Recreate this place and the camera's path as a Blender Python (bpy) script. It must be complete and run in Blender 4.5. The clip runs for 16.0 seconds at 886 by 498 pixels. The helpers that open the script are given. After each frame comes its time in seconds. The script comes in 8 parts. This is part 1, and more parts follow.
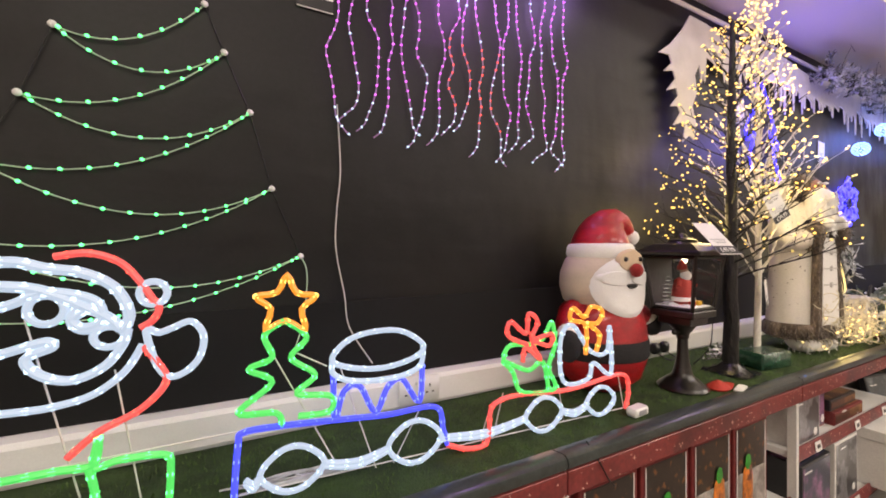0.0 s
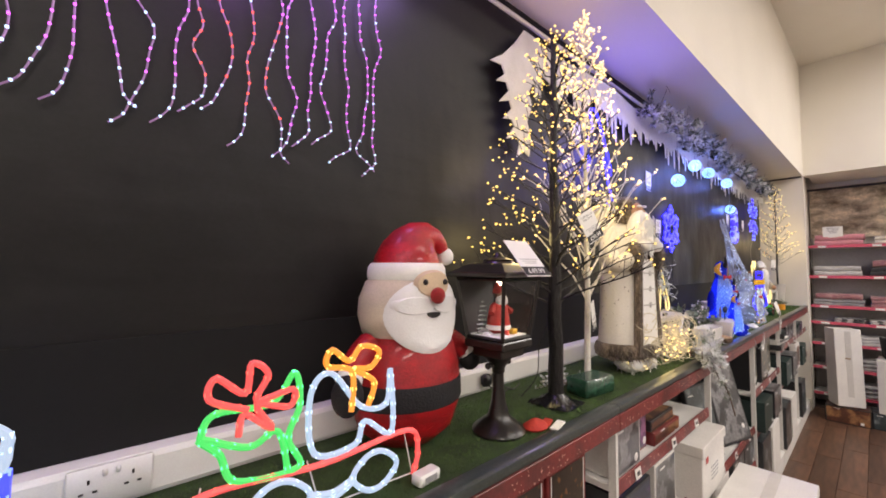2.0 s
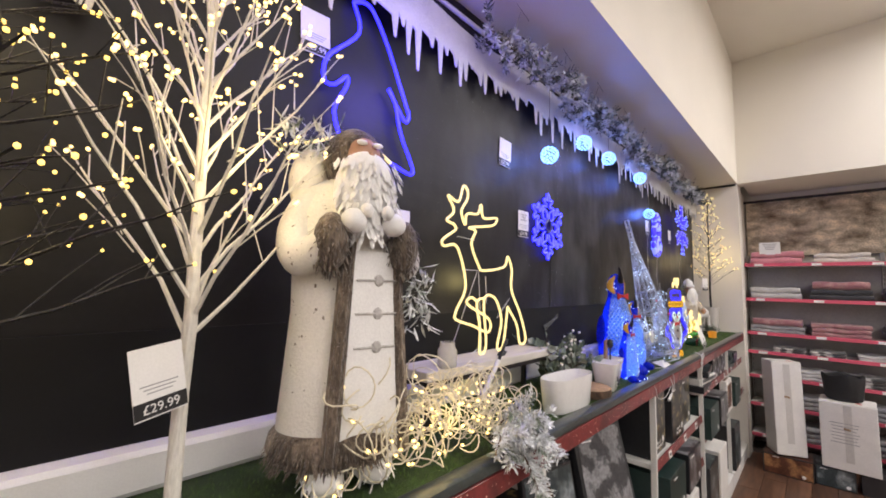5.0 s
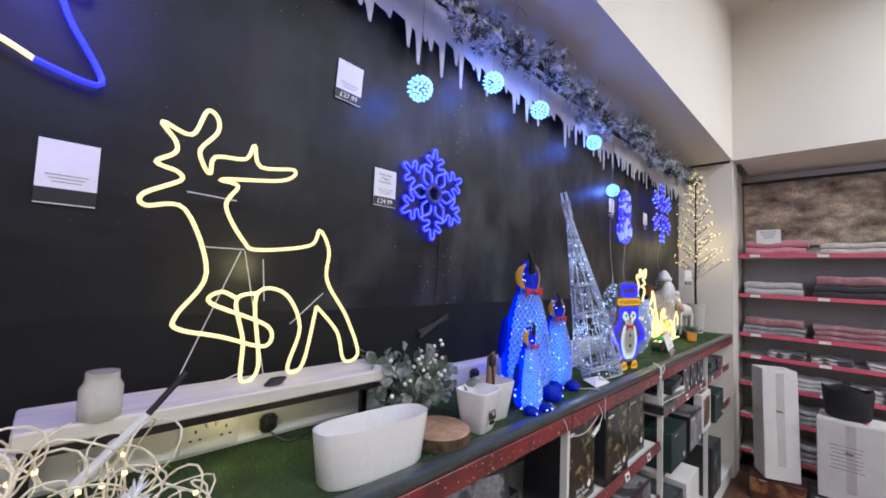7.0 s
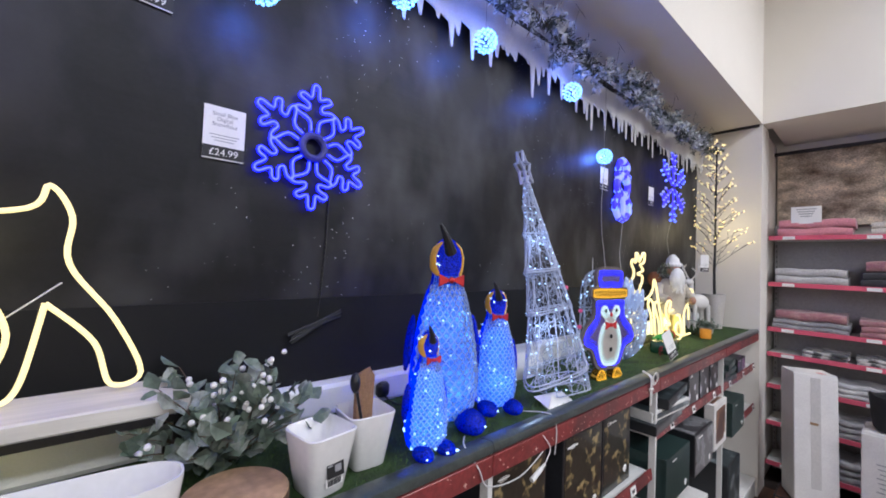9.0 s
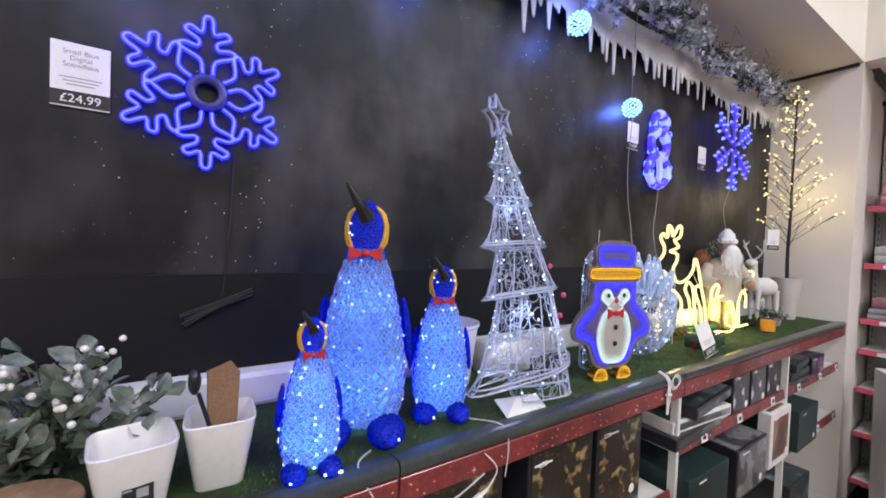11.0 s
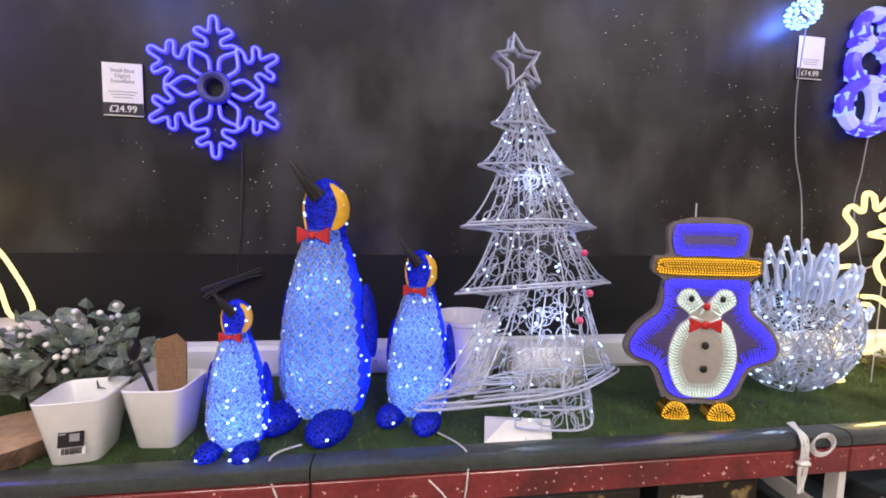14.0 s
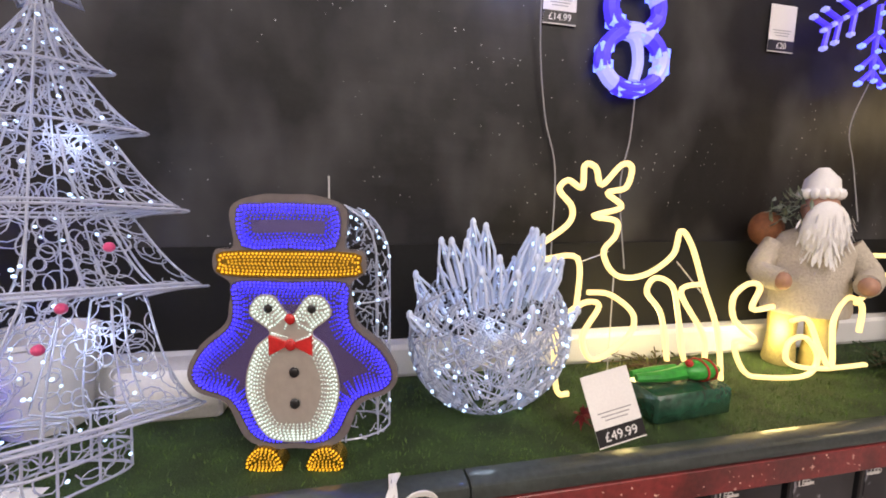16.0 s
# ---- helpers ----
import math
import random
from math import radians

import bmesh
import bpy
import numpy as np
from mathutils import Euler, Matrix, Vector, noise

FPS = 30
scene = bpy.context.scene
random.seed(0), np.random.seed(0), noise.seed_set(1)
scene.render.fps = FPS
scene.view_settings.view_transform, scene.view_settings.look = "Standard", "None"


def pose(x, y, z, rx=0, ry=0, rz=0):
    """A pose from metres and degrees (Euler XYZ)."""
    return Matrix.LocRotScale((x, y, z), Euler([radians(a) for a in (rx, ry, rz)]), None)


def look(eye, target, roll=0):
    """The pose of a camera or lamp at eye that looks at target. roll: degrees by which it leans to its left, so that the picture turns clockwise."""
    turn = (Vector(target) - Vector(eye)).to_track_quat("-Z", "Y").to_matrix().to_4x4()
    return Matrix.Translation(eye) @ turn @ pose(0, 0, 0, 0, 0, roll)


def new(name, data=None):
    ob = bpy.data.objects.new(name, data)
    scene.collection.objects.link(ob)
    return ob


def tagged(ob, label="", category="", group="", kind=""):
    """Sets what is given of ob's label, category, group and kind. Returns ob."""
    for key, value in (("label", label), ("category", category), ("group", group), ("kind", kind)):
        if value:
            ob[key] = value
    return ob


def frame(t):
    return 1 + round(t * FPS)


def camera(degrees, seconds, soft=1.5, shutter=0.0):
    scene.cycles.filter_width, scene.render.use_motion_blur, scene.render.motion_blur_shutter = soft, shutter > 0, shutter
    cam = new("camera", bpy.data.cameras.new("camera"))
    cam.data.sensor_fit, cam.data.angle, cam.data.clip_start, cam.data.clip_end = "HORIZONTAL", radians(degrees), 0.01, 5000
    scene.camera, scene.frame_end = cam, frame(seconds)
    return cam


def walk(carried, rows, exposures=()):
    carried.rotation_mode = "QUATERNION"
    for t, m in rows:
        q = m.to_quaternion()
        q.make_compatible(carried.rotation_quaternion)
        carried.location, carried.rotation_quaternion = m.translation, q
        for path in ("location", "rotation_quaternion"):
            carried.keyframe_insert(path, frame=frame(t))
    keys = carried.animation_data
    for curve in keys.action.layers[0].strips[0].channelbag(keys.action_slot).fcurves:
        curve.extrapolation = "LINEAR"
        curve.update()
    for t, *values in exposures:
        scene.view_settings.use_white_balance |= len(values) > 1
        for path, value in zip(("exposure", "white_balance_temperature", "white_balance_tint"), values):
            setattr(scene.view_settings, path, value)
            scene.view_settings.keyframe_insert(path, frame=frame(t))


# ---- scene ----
cam = camera(97.6, 16.0, soft=1.8)
METRES, EYE, TILT, LEAN, TURN = 5.65, 2.0, 0.0, 0.0, -27.7
ROWS = [
    (0.0, 0.0, 0.0, 0.0, -0.0, -0.0, 0.0),
    (0.5, 0.0131, 0.0049, 0.0007, -7.58, 0.58, 0.24),
    (1.0, 0.0293, 0.0141, 0.0018, -10.85, 1.65, 0.4),
    (1.5, 0.0497, 0.0259, 0.0008, -12.37, 2.07, 0.2),
    (2.0, 0.0714, 0.0448, 0.0009, -14.29, 2.81, -0.26),
    (2.5, 0.0991, 0.0703, 0.0023, -15.26, 4.27, -0.83),
    (3.0, 0.1357, 0.0903, 0.0026, -15.63, 5.01, -1.2),
    (3.5, 0.1794, 0.1027, 0.0003, -15.33, 4.88, -1.35),
    (4.0, 0.2187, 0.1263, -0.0064, -16.91, 4.59, -1.4),
    (4.5, 0.2616, 0.153, -0.0052, -18.75, 5.14, -1.38),
    (5.0, 0.3113, 0.1694, -0.0042, -18.65, 5.36, -1.47),
    (7.5, 0.4975, 0.2509, 0.0003, -17.03, 2.82, -2.52),
    (8.0, 0.523, 0.2678, -0.0026, -16.72, 2.12, -2.56),
    (8.5, 0.5474, 0.2868, -0.001, -16.25, 2.08, -2.46),
    (9.0, 0.5696, 0.2938, -0.0002, -13.96, 1.77, -2.25),
    (11.5, 0.6648, 0.3382, -0.0035, 0.09, -2.48, -3.05),
    (12.0, 0.6851, 0.3434, -0.0015, 7.96, -3.51, -4.22),
    (12.5, 0.6972, 0.3435, 0.0014, 14.92, -3.87, -4.86),
    (13.0, 0.7034, 0.3458, 0.0022, 19.28, -3.62, -4.33),
    (13.5, 0.7133, 0.3514, 0.001, 21.7, -3.41, -2.82),
    (14.0, 0.7312, 0.3722, -0.0029, 20.04, -4.45, -1.34),
    (14.5, 0.7517, 0.3966, -0.0008, 18.74, -4.97, -0.81),
    (15.0, 0.7896, 0.4187, -0.0023, 19.3, -5.82, -0.81),
    (15.5, 0.8258, 0.4407, -0.0021, 18.3, -6.46, -0.78),
    (16.0, 0.8638, 0.4703, -0.0014, 16.05, -6.78, -0.95),
]
walk(cam, [(t, pose(0, 0, EYE, TILT, LEAN, TURN) @ pose(METRES * x, METRES * y, METRES * z, 90 + pitch, roll, yaw)) for t, x, y, z, yaw, pitch, roll in ROWS],
     exposures=[(0.0, 0.04, 7200, 11), (3.0, 0.03, 6400, 10), (5.0, -0.04, 6350, 10), (7.5, -0.13, 5450, 8), (9.0, -0.05, 5450, 9), (12.0, 0.05, 6100, 12), (14.0, 0.09, 6450, 14), (16.0, 0.0, 6750, 15)])

# ---- world, large lights ----
world = bpy.data.worlds.new("world")
world.use_nodes = True
world.node_tree.nodes["Background"].inputs[0].default_value = (0.9, 0.85, 0.8, 1)
world.node_tree.nodes["Background"].inputs[1].default_value = 0.05
scene.world = world


def area(name, loc, target, size_x, size_y, watts, colour):
    d = bpy.data.lights.new(name, "AREA")
    d.shape, d.size, d.size_y, d.energy, d.color = "RECTANGLE", size_x, size_y, watts, colour
    ob = new(name, d)
    ob.matrix_world = look(loc, target)
    return ob


def point(name, loc, watts, colour, radius=0.03):
    d = bpy.data.lights.new(name, "POINT")
    d.energy, d.color, d.shadow_soft_size = watts, colour, radius
    ob = new(name, d)
    ob.location = loc
    return ob


# ceiling light panels of the shop, unseen, over the aisle; the row at y -4 is added for frontal light
for lx in (-1.0, 3.0, 7.0):
    area("ceiling_panel_lamp", (lx, -1.6, 4.86), (lx, -1.6, 0), 2.4, 0.6, 72 if lx > 5 else 32, (1.0, 0.94, 0.91))
    area("ceiling_panel_lamp", (lx, -4.0, 4.86), (lx, -4.0, 0), 2.4, 0.6, 172 if lx > 5 else 100, (1.0, 0.94, 0.91))


# ---- materials ----
def ramp_noise(nt, coord, scale, lo, hi, detail=4):
    n = nt.nodes.new("ShaderNodeTexNoise")
    n.inputs["Scale"].default_value, n.inputs["Detail"].default_value = scale, detail
    nt.links.new(coord, n.inputs["Vector"])
    m = nt.nodes.new("ShaderNodeMapRange")
    m.inputs["From Min"].default_value, m.inputs["From Max"].default_value = 0.3, 0.7
    m.inputs["To Min"].default_value, m.inputs["To Max"].default_value = lo, hi
    nt.links.new(n.outputs["Fac"], m.inputs["Value"])
    return n, m.outputs["Result"]


def mat(name, colour, rough=0.6, metal=0.0, fine=60.0, coarse=4.0, vary=0.12, bump=0.15, emit=None, power=0.0,
        transmit=0.0, coat=0.0, second=None, mixscale=8.0, mixedge=(0.5, 0.6), alpha=1.0, stretch=(1, 1, 1), sheen=0.0, subsurf=0.0, rand=0.0):
    m = bpy.data.materials.new(name)
    m.use_nodes = True
    nt = m.node_tree
    b = nt.nodes["Principled BSDF"]
    tc = nt.nodes.new("ShaderNodeTexCoord")
    mp = nt.nodes.new("ShaderNodeMapping")
    mp.inputs["Scale"].default_value = stretch
    nt.links.new(tc.outputs["Object"], mp.inputs["Vector"])
    co = mp.outputs["Vector"]
    nf, vf = ramp_noise(nt, co, fine, 1 - vary, 1 + vary, 3)
    nc, vc = ramp_noise(nt, co, coarse, 1 - vary, 1 + vary, 4)
    mul = nt.nodes.new("ShaderNodeMath")
    mul.operation = "MULTIPLY"
    nt.links.new(vf, mul.inputs[0]), nt.links.new(vc, mul.inputs[1])
    val = mul.outputs[0]
    if rand:
        oi = nt.nodes.new("ShaderNodeObjectInfo")
        mr = nt.nodes.new("ShaderNodeMapRange")
        mr.inputs["To Min"].default_value, mr.inputs["To Max"].default_value = 1 - rand, 1 + rand
        nt.links.new(oi.outputs["Random"], mr.inputs["Value"])
        m2 = nt.nodes.new("ShaderNodeMath")
        m2.operation = "MULTIPLY"
        nt.links.new(val, m2.inputs[0]), nt.links.new(mr.outputs["Result"], m2.inputs[1])
        val = m2.outputs[0]
    base = nt.nodes.new("ShaderNodeRGB")
    base.outputs[0].default_value = (*colour, 1)
    src = base.outputs[0]
    if second:
        n2 = nt.nodes.new("ShaderNodeTexNoise")
        n2.inputs["Scale"].default_value, n2.inputs["Detail"].default_value = mixscale, 5
        nt.links.new(co, n2.inputs["Vector"])
        r2 = nt.nodes.new("ShaderNodeMapRange")
        r2.inputs["From Min"].default_value, r2.inputs["From Max"].default_value = mixedge
        nt.links.new(n2.outputs["Fac"], r2.inputs["Value"])
        mx = nt.nodes.new("ShaderNodeMix")
        mx.data_type = "RGBA"
        mx.inputs["B"].default_value = (*second, 1)
        mx.inputs[7].default_value = (*second, 1)
        nt.links.new(src, mx.inputs[6]), nt.links.new(r2.outputs["Result"], mx.inputs[0])
        src = mx.outputs[2]
    sc = nt.nodes.new("ShaderNodeVectorMath")
    sc.operation = "SCALE"
    nt.links.new(src, sc.inputs[0]), nt.links.new(val, sc.inputs["Scale"])
    nt.links.new(sc.outputs[0], b.inputs["Base Color"])
    b.inputs["Roughness"].default_value, b.inputs["Metallic"].default_value = rough, metal
    b.inputs["Transmission Weight"].default_value, b.inputs["Coat Weight"].default_value = transmit, coat
    b.inputs["Alpha"].default_value = alpha
    b.inputs["Sheen Weight"].default_value = sheen
    b.inputs["Subsurface Weight"].default_value = subsurf
    b.inputs["Subsurface Radius"].default_value = (0.02, 0.02, 0.02)
    if bump:
        bp = nt.nodes.new("ShaderNodeBump")
        bp.inputs["Strength"].default_value, bp.inputs["Distance"].default_value = bump, 0.01
        nt.links.new(nf.outputs["Fac"], bp.inputs["Height"])
        nt.links.new(bp.outputs["Normal"], b.inputs["Normal"])
    if emit:
        b.inputs["Emission Color"].default_value, b.inputs["Emission Strength"].default_value = (*emit, 1), power
    return m


def glow(name, colour, power, body=None):
    """Lit plastic: an LED or a tube of lit silicone."""
    m = bpy.data.materials.new(name)
    m.use_nodes = True
    b = m.node_tree.nodes["Principled BSDF"]
    b.inputs["Base Color"].default_value = (*(body or colour), 1)
    b.inputs["Roughness"].default_value = 0.35
    b.inputs["Emission Color"].default_value, b.inputs["Emission Strength"].default_value = (*colour, 1), power
    return m


def acrylic(name, colour, through_share=0.55, scale=120.0):
    """Spun acrylic threads: translucent and shiny, lit from inside by its lamps."""
    m = bpy.data.materials.new(name)
    m.use_nodes = True
    nt = m.node_tree
    out = nt.nodes["Material Output"]
    b = nt.nodes["Principled BSDF"]
    tr = nt.nodes.new("ShaderNodeBsdfTranslucent")
    mix = nt.nodes.new("ShaderNodeMixShader")
    tc = nt.nodes.new("ShaderNodeTexCoord")
    vo = nt.nodes.new("ShaderNodeTexVoronoi")
    vo.feature = "DISTANCE_TO_EDGE"
    vo.inputs["Scale"].default_value = scale
    no = nt.nodes.new("ShaderNodeTexNoise")
    no.inputs["Scale"].default_value = scale * 1.7
    bp = nt.nodes.new("ShaderNodeBump")
    bp.inputs["Strength"].default_value, bp.inputs["Distance"].default_value = 0.9, 0.006
    cr = nt.nodes.new("ShaderNodeMapRange")
    cr.inputs["From Max"].default_value = 0.25
    cr.inputs["To Min"].default_value, cr.inputs["To Max"].default_value = 1.0, 0.35
    sc = nt.nodes.new("ShaderNodeVectorMath")
    sc.operation = "SCALE"
    sc.inputs[0].default_value = colour
    nt.links.new(tc.outputs["Object"], vo.inputs["Vector"]), nt.links.new(tc.outputs["Object"], no.inputs["Vector"])
    nt.links.new(vo.outputs["Distance"], cr.inputs["Value"]), nt.links.new(cr.outputs["Result"], sc.inputs["Scale"])
    nt.links.new(vo.outputs["Distance"], bp.inputs["Height"])
    for n in (b, tr):
        nt.links.new(bp.outputs["Normal"], n.inputs["Normal"])
    nt.links.new(sc.outputs[0], b.inputs["Base Color"]), nt.links.new(sc.outputs[0], tr.inputs["Color"])
    b.inputs["Roughness"].default_value = 0.25
    mix.inputs[0].default_value = through_share
    nt.links.new(b.outputs[0], mix.inputs[1]), nt.links.new(tr.outputs[0], mix.inputs[2])
    nt.links.new(mix.outputs[0], out.inputs["Surface"])
    return m


def sprayed_paper():
    """Black backing paper with dull sheen, ripples and blown-on snow spray: specks, and cloudy patches that also carry
    painted sheen.
    """
    m = mat("black_paper", (0.0050, 0.0047, 0.0054), rough=0.50, fine=90, coarse=1.6, vary=0.22, bump=0.0)
    nt = m.node_tree
    b = nt.nodes["Principled BSDF"]
    b.inputs["Specular IOR Level"].default_value = 0.34
    src = b.inputs["Base Color"].links[0].from_socket
    tc = nt.nodes.new("ShaderNodeTexCoord")
    mp = nt.nodes.new("ShaderNodeMapping")
    mp.inputs["Scale"].default_value = (1.0, 1.0, 0.6)
    nt.links.new(tc.outputs["Object"], mp.inputs["Vector"])
    cl = nt.nodes.new("ShaderNodeTexNoise")
    cl.inputs["Scale"].default_value, cl.inputs["Detail"].default_value = 3.4, 3
    nt.links.new(mp.outputs["Vector"], cl.inputs["Vector"])
    a = nt.nodes.new("ShaderNodeMapRange")
    a.inputs["From Min"].default_value, a.inputs["From Max"].default_value = 0.46, 0.86
    nt.links.new(cl.outputs["Fac"], a.inputs["Value"])
    sp = nt.nodes.new("ShaderNodeTexVoronoi")
    sp.inputs["Scale"].default_value = 42
    nt.links.new(tc.outputs["Object"], sp.inputs["Vector"])
    s = nt.nodes.new("ShaderNodeMapRange")
    s.inputs["From Min"].default_value, s.inputs["From Max"].default_value = 0.05, 0.09
    s.inputs["To Min"].default_value, s.inputs["To Max"].default_value = 1.0, 0.0
    nt.links.new(sp.outputs["Distance"], s.inputs["Value"])
    big = nt.nodes.new("ShaderNodeTexNoise")
    big.inputs["Scale"].default_value = 2.0
    nt.links.new(tc.outputs["Object"], big.inputs["Vector"])
    g = nt.nodes.new("ShaderNodeMapRange")
    g.inputs["From Min"].default_value, g.inputs["From Max"].default_value = 0.5, 0.62
    nt.links.new(big.outputs["Fac"], g.inputs["Value"])
    # the specks and the painted cloudy patches lie on the stretch behind the lit figures only
    sx = nt.nodes.new("ShaderNodeSeparateXYZ")
    nt.links.new(tc.outputs["Object"], sx.inputs[0])
    st = nt.nodes.new("ShaderNodeMapRange")
    st.inputs["From Min"].default_value, st.inputs["From Max"].default_value = 2.9, 4.0
    nt.links.new(sx.outputs["X"], st.inputs["Value"])

    def times(p, q):
        k = nt.nodes.new("ShaderNodeMath")
        k.operation = "MULTIPLY"
        nt.links.new(p, k.inputs[0]), nt.links.new(q, k.inputs[1])
        return k.outputs[0]

    specks = times(times(s.outputs["Result"], g.outputs["Result"]), st.outputs["Result"])
    cloud = times(a.outputs["Result"], st.outputs["Result"])
    half = nt.nodes.new("ShaderNodeMath")
    half.operation = "MULTIPLY_ADD"
    half.inputs[1].default_value = 0.14
    nt.links.new(cloud, half.inputs[0]), nt.links.new(specks, half.inputs[2])
    half.use_clamp = True
    mx = nt.nodes.new("ShaderNodeMix")
    mx.data_type = "RGBA"
    mx.inputs[7].default_value = (0.6, 0.6, 0.62, 1)
    nt.links.new(half.outputs[0], mx.inputs[0]), nt.links.new(src, mx.inputs[6])
    nt.links.new(mx.outputs[2], b.inputs["Base Color"])
    # slack ripples, and level creases from the roll
    heights = []
    for scale, stretch_, weight in ((2.2, (1.0, 1.0, 0.6), 1.0), (2.6, (0.45, 1.0, 4.0), 0.13), (9.0, (1.0, 1.0, 1.6), 0.06)):
        mq = nt.nodes.new("ShaderNodeMapping")
        mq.inputs["Scale"].default_value = stretch_
        nt.links.new(tc.outputs["Object"], mq.inputs["Vector"])
        rp = nt.nodes.new("ShaderNodeTexNoise")
        rp.inputs["Scale"].default_value, rp.inputs["Detail"].default_value = scale, 3
        nt.links.new(mq.outputs["Vector"], rp.inputs["Vector"])
        k = nt.nodes.new("ShaderNodeMath")
        k.operation = "MULTIPLY_ADD"
        k.inputs[1].default_value = weight
        nt.links.new(rp.outputs["Fac"], k.inputs[0])
        if heights:
            nt.links.new(heights[-1], k.inputs[2])
        else:
            k.inputs[2].default_value = 0.0
        heights.append(k.outputs[0])
    bp = nt.nodes.new("ShaderNodeBump")
    bp.inputs["Strength"].default_value, bp.inputs["Distance"].default_value = 0.45, 0.05
    nt.links.new(heights[-1], bp.inputs["Height"]), nt.links.new(bp.outputs["Normal"], b.inputs["Normal"])
    return m


PAPER = sprayed_paper()
CREAM = mat("cream_wall_paint", (0.78, 0.74, 0.66), 0.7, fine=200, coarse=1.2, vary=0.03, bump=0.05)
WHITE_WALL = mat("white_wall_paint", (0.76, 0.72, 0.65), 0.65, fine=180, coarse=2.0, vary=0.04, bump=0.06)
WHITE = mat("white_plastic", (0.78, 0.78, 0.77), 0.35, fine=300, coarse=6, vary=0.03, bump=0.03)
WHITE_METAL = mat("white_enamel", (0.72, 0.71, 0.68), 0.4, fine=120, coarse=3, vary=0.05, bump=0.03)
GRASS = mat("artificial_grass", (0.034, 0.072, 0.014), 0.8, fine=420, coarse=10, vary=0.45, bump=0.9)
BLADE = mat("grass_blade", (0.070, 0.135, 0.024), 0.6, fine=40, coarse=8, vary=0.4, bump=0)
LIP = mat("black_shelf_lip", (0.042, 0.052, 0.050), 0.28, fine=80, coarse=6, vary=0.2, bump=0.05, coat=0.3)
RED_STRIP = mat("dark_red_strip", (0.20, 0.035, 0.035), 0.35, fine=90, coarse=7, vary=0.2, bump=0.03, second=(0.12, 0.03, 0.03), mixscale=5, coat=0.2)
STARS = mat("pale_print", (0.75, 0.5, 0.42), 0.5, vary=0.1, bump=0)
DARK = mat("dark_interior", (0.03, 0.03, 0.033), 0.7, vary=0.2)
BLACK = mat("black_plastic", (0.014, 0.014, 0.015), 0.35, fine=150, coarse=8, vary=0.2, bump=0.1)
BARK = mat("black_bark_wrap", (0.009, 0.008, 0.008), 0.5, fine=90, coarse=14, vary=0.5, bump=0.8, stretch=(1, 1, 0.35))
BLACK_METAL = mat("black_lacquered_metal", (0.012, 0.010, 0.009), 0.3, fine=90, coarse=8, vary=0.25, bump=0.08, coat=0.3)
WHITE_BARK = mat("white_branch_wrap", (0.74, 0.71, 0.64), 0.55, fine=140, coarse=14, vary=0.12, bump=0.4, stretch=(1, 1, 0.3))
WIRE = mat("clear_wire", (0.55, 0.55, 0.55), 0.3, vary=0.05, bump=0)
BLACK_WIRE = mat("black_wire", (0.015, 0.015, 0.015), 0.45, vary=0.1, bump=0)
CARD = mat("white_card", (0.80, 0.79, 0.77), 0.45, fine=200, coarse=8, vary=0.03, bump=0.02)
INK = mat("black_ink", (0.012, 0.012, 0.013), 0.45, vary=0.1, bump=0)
GREY_INK = mat("grey_ink", (0.30, 0.30, 0.31), 0.5, vary=0.1, bump=0)
FELT = mat("white_felt", (0.62, 0.61, 0.60), 0.9, fine=160, coarse=9, vary=0.10, bump=0.5, sheen=0.3)
RED_TINSEL = mat("red_tinsel_fabric", (0.36, 0.003, 0.009), 0.38, fine=190, coarse=9, vary=0.4, bump=0.4, stretch=(1, 1, 3), coat=0.3)
CREAM_FABRIC = mat("cream_fabric", (0.62, 0.53, 0.43), 0.8, fine=150, coarse=5, vary=0.10, bump=0.3, stretch=(1, 1, 4))
SKIN_FABRIC = mat("tan_felt", (0.66, 0.51, 0.36), 0.85, fine=150, coarse=6, vary=0.05, bump=0.1)
WHITE_PLUSH = mat("white_plush", (0.82, 0.81, 0.79), 0.95, fine=220, coarse=12, vary=0.05, bump=0.1, sheen=0.5)
SNOW = mat("white_snow_powder", (0.82, 0.82, 0.84), 0.8, fine=200, coarse=20, vary=0.06, bump=0.4)
BROWN_FUR = mat("grey_brown_fur", (0.10, 0.075, 0.055), 0.95, fine=130, coarse=14, vary=0.45, bump=1.0, sheen=0.3, second=(0.18, 0.14, 0.105), mixscale=30, stretch=(1, 1, 0.4))
SEQUIN = mat("sequinned_white_cloth", (0.76, 0.73, 0.67), 0.75, fine=150, coarse=6, vary=0.05, bump=0.25, second=(0.20, 0.16, 0.12), mixscale=62, mixedge=(0.675, 0.69))
FIG_GREY = mat("grey_velvet", (0.46, 0.44, 0.42), 0.85, fine=100, coarse=8, vary=0.2, bump=0.4, sheen=0.5)
# darkened to carry the shade on the tall figure's face
FACE = mat("shaded_face", (0.40, 0.22, 0.15), 0.6, vary=0.1)
SANTA_RED = mat("red_cloth", (0.45, 0.03, 0.02), 0.7, fine=150, vary=0.15, bump=0.2)
FOAM = mat("wrapped_green_foam", (0.02, 0.075, 0.045), 0.25, fine=60, coarse=9, vary=0.3, bump=0.4, coat=0.6)
LEAF = mat("grey_green_leaf", (0.13, 0.17, 0.13), 0.55, fine=60, coarse=10, vary=0.3, bump=0.15, second=(0.30, 0.33, 0.29), mixscale=14)
FROST_LEAF = mat("frosted_needles", (0.16, 0.20, 0.15), 0.7, fine=120, coarse=14, vary=0.3, bump=0.2, second=(0.75, 0.77, 0.78), mixscale=24, mixedge=(0.36, 0.50))
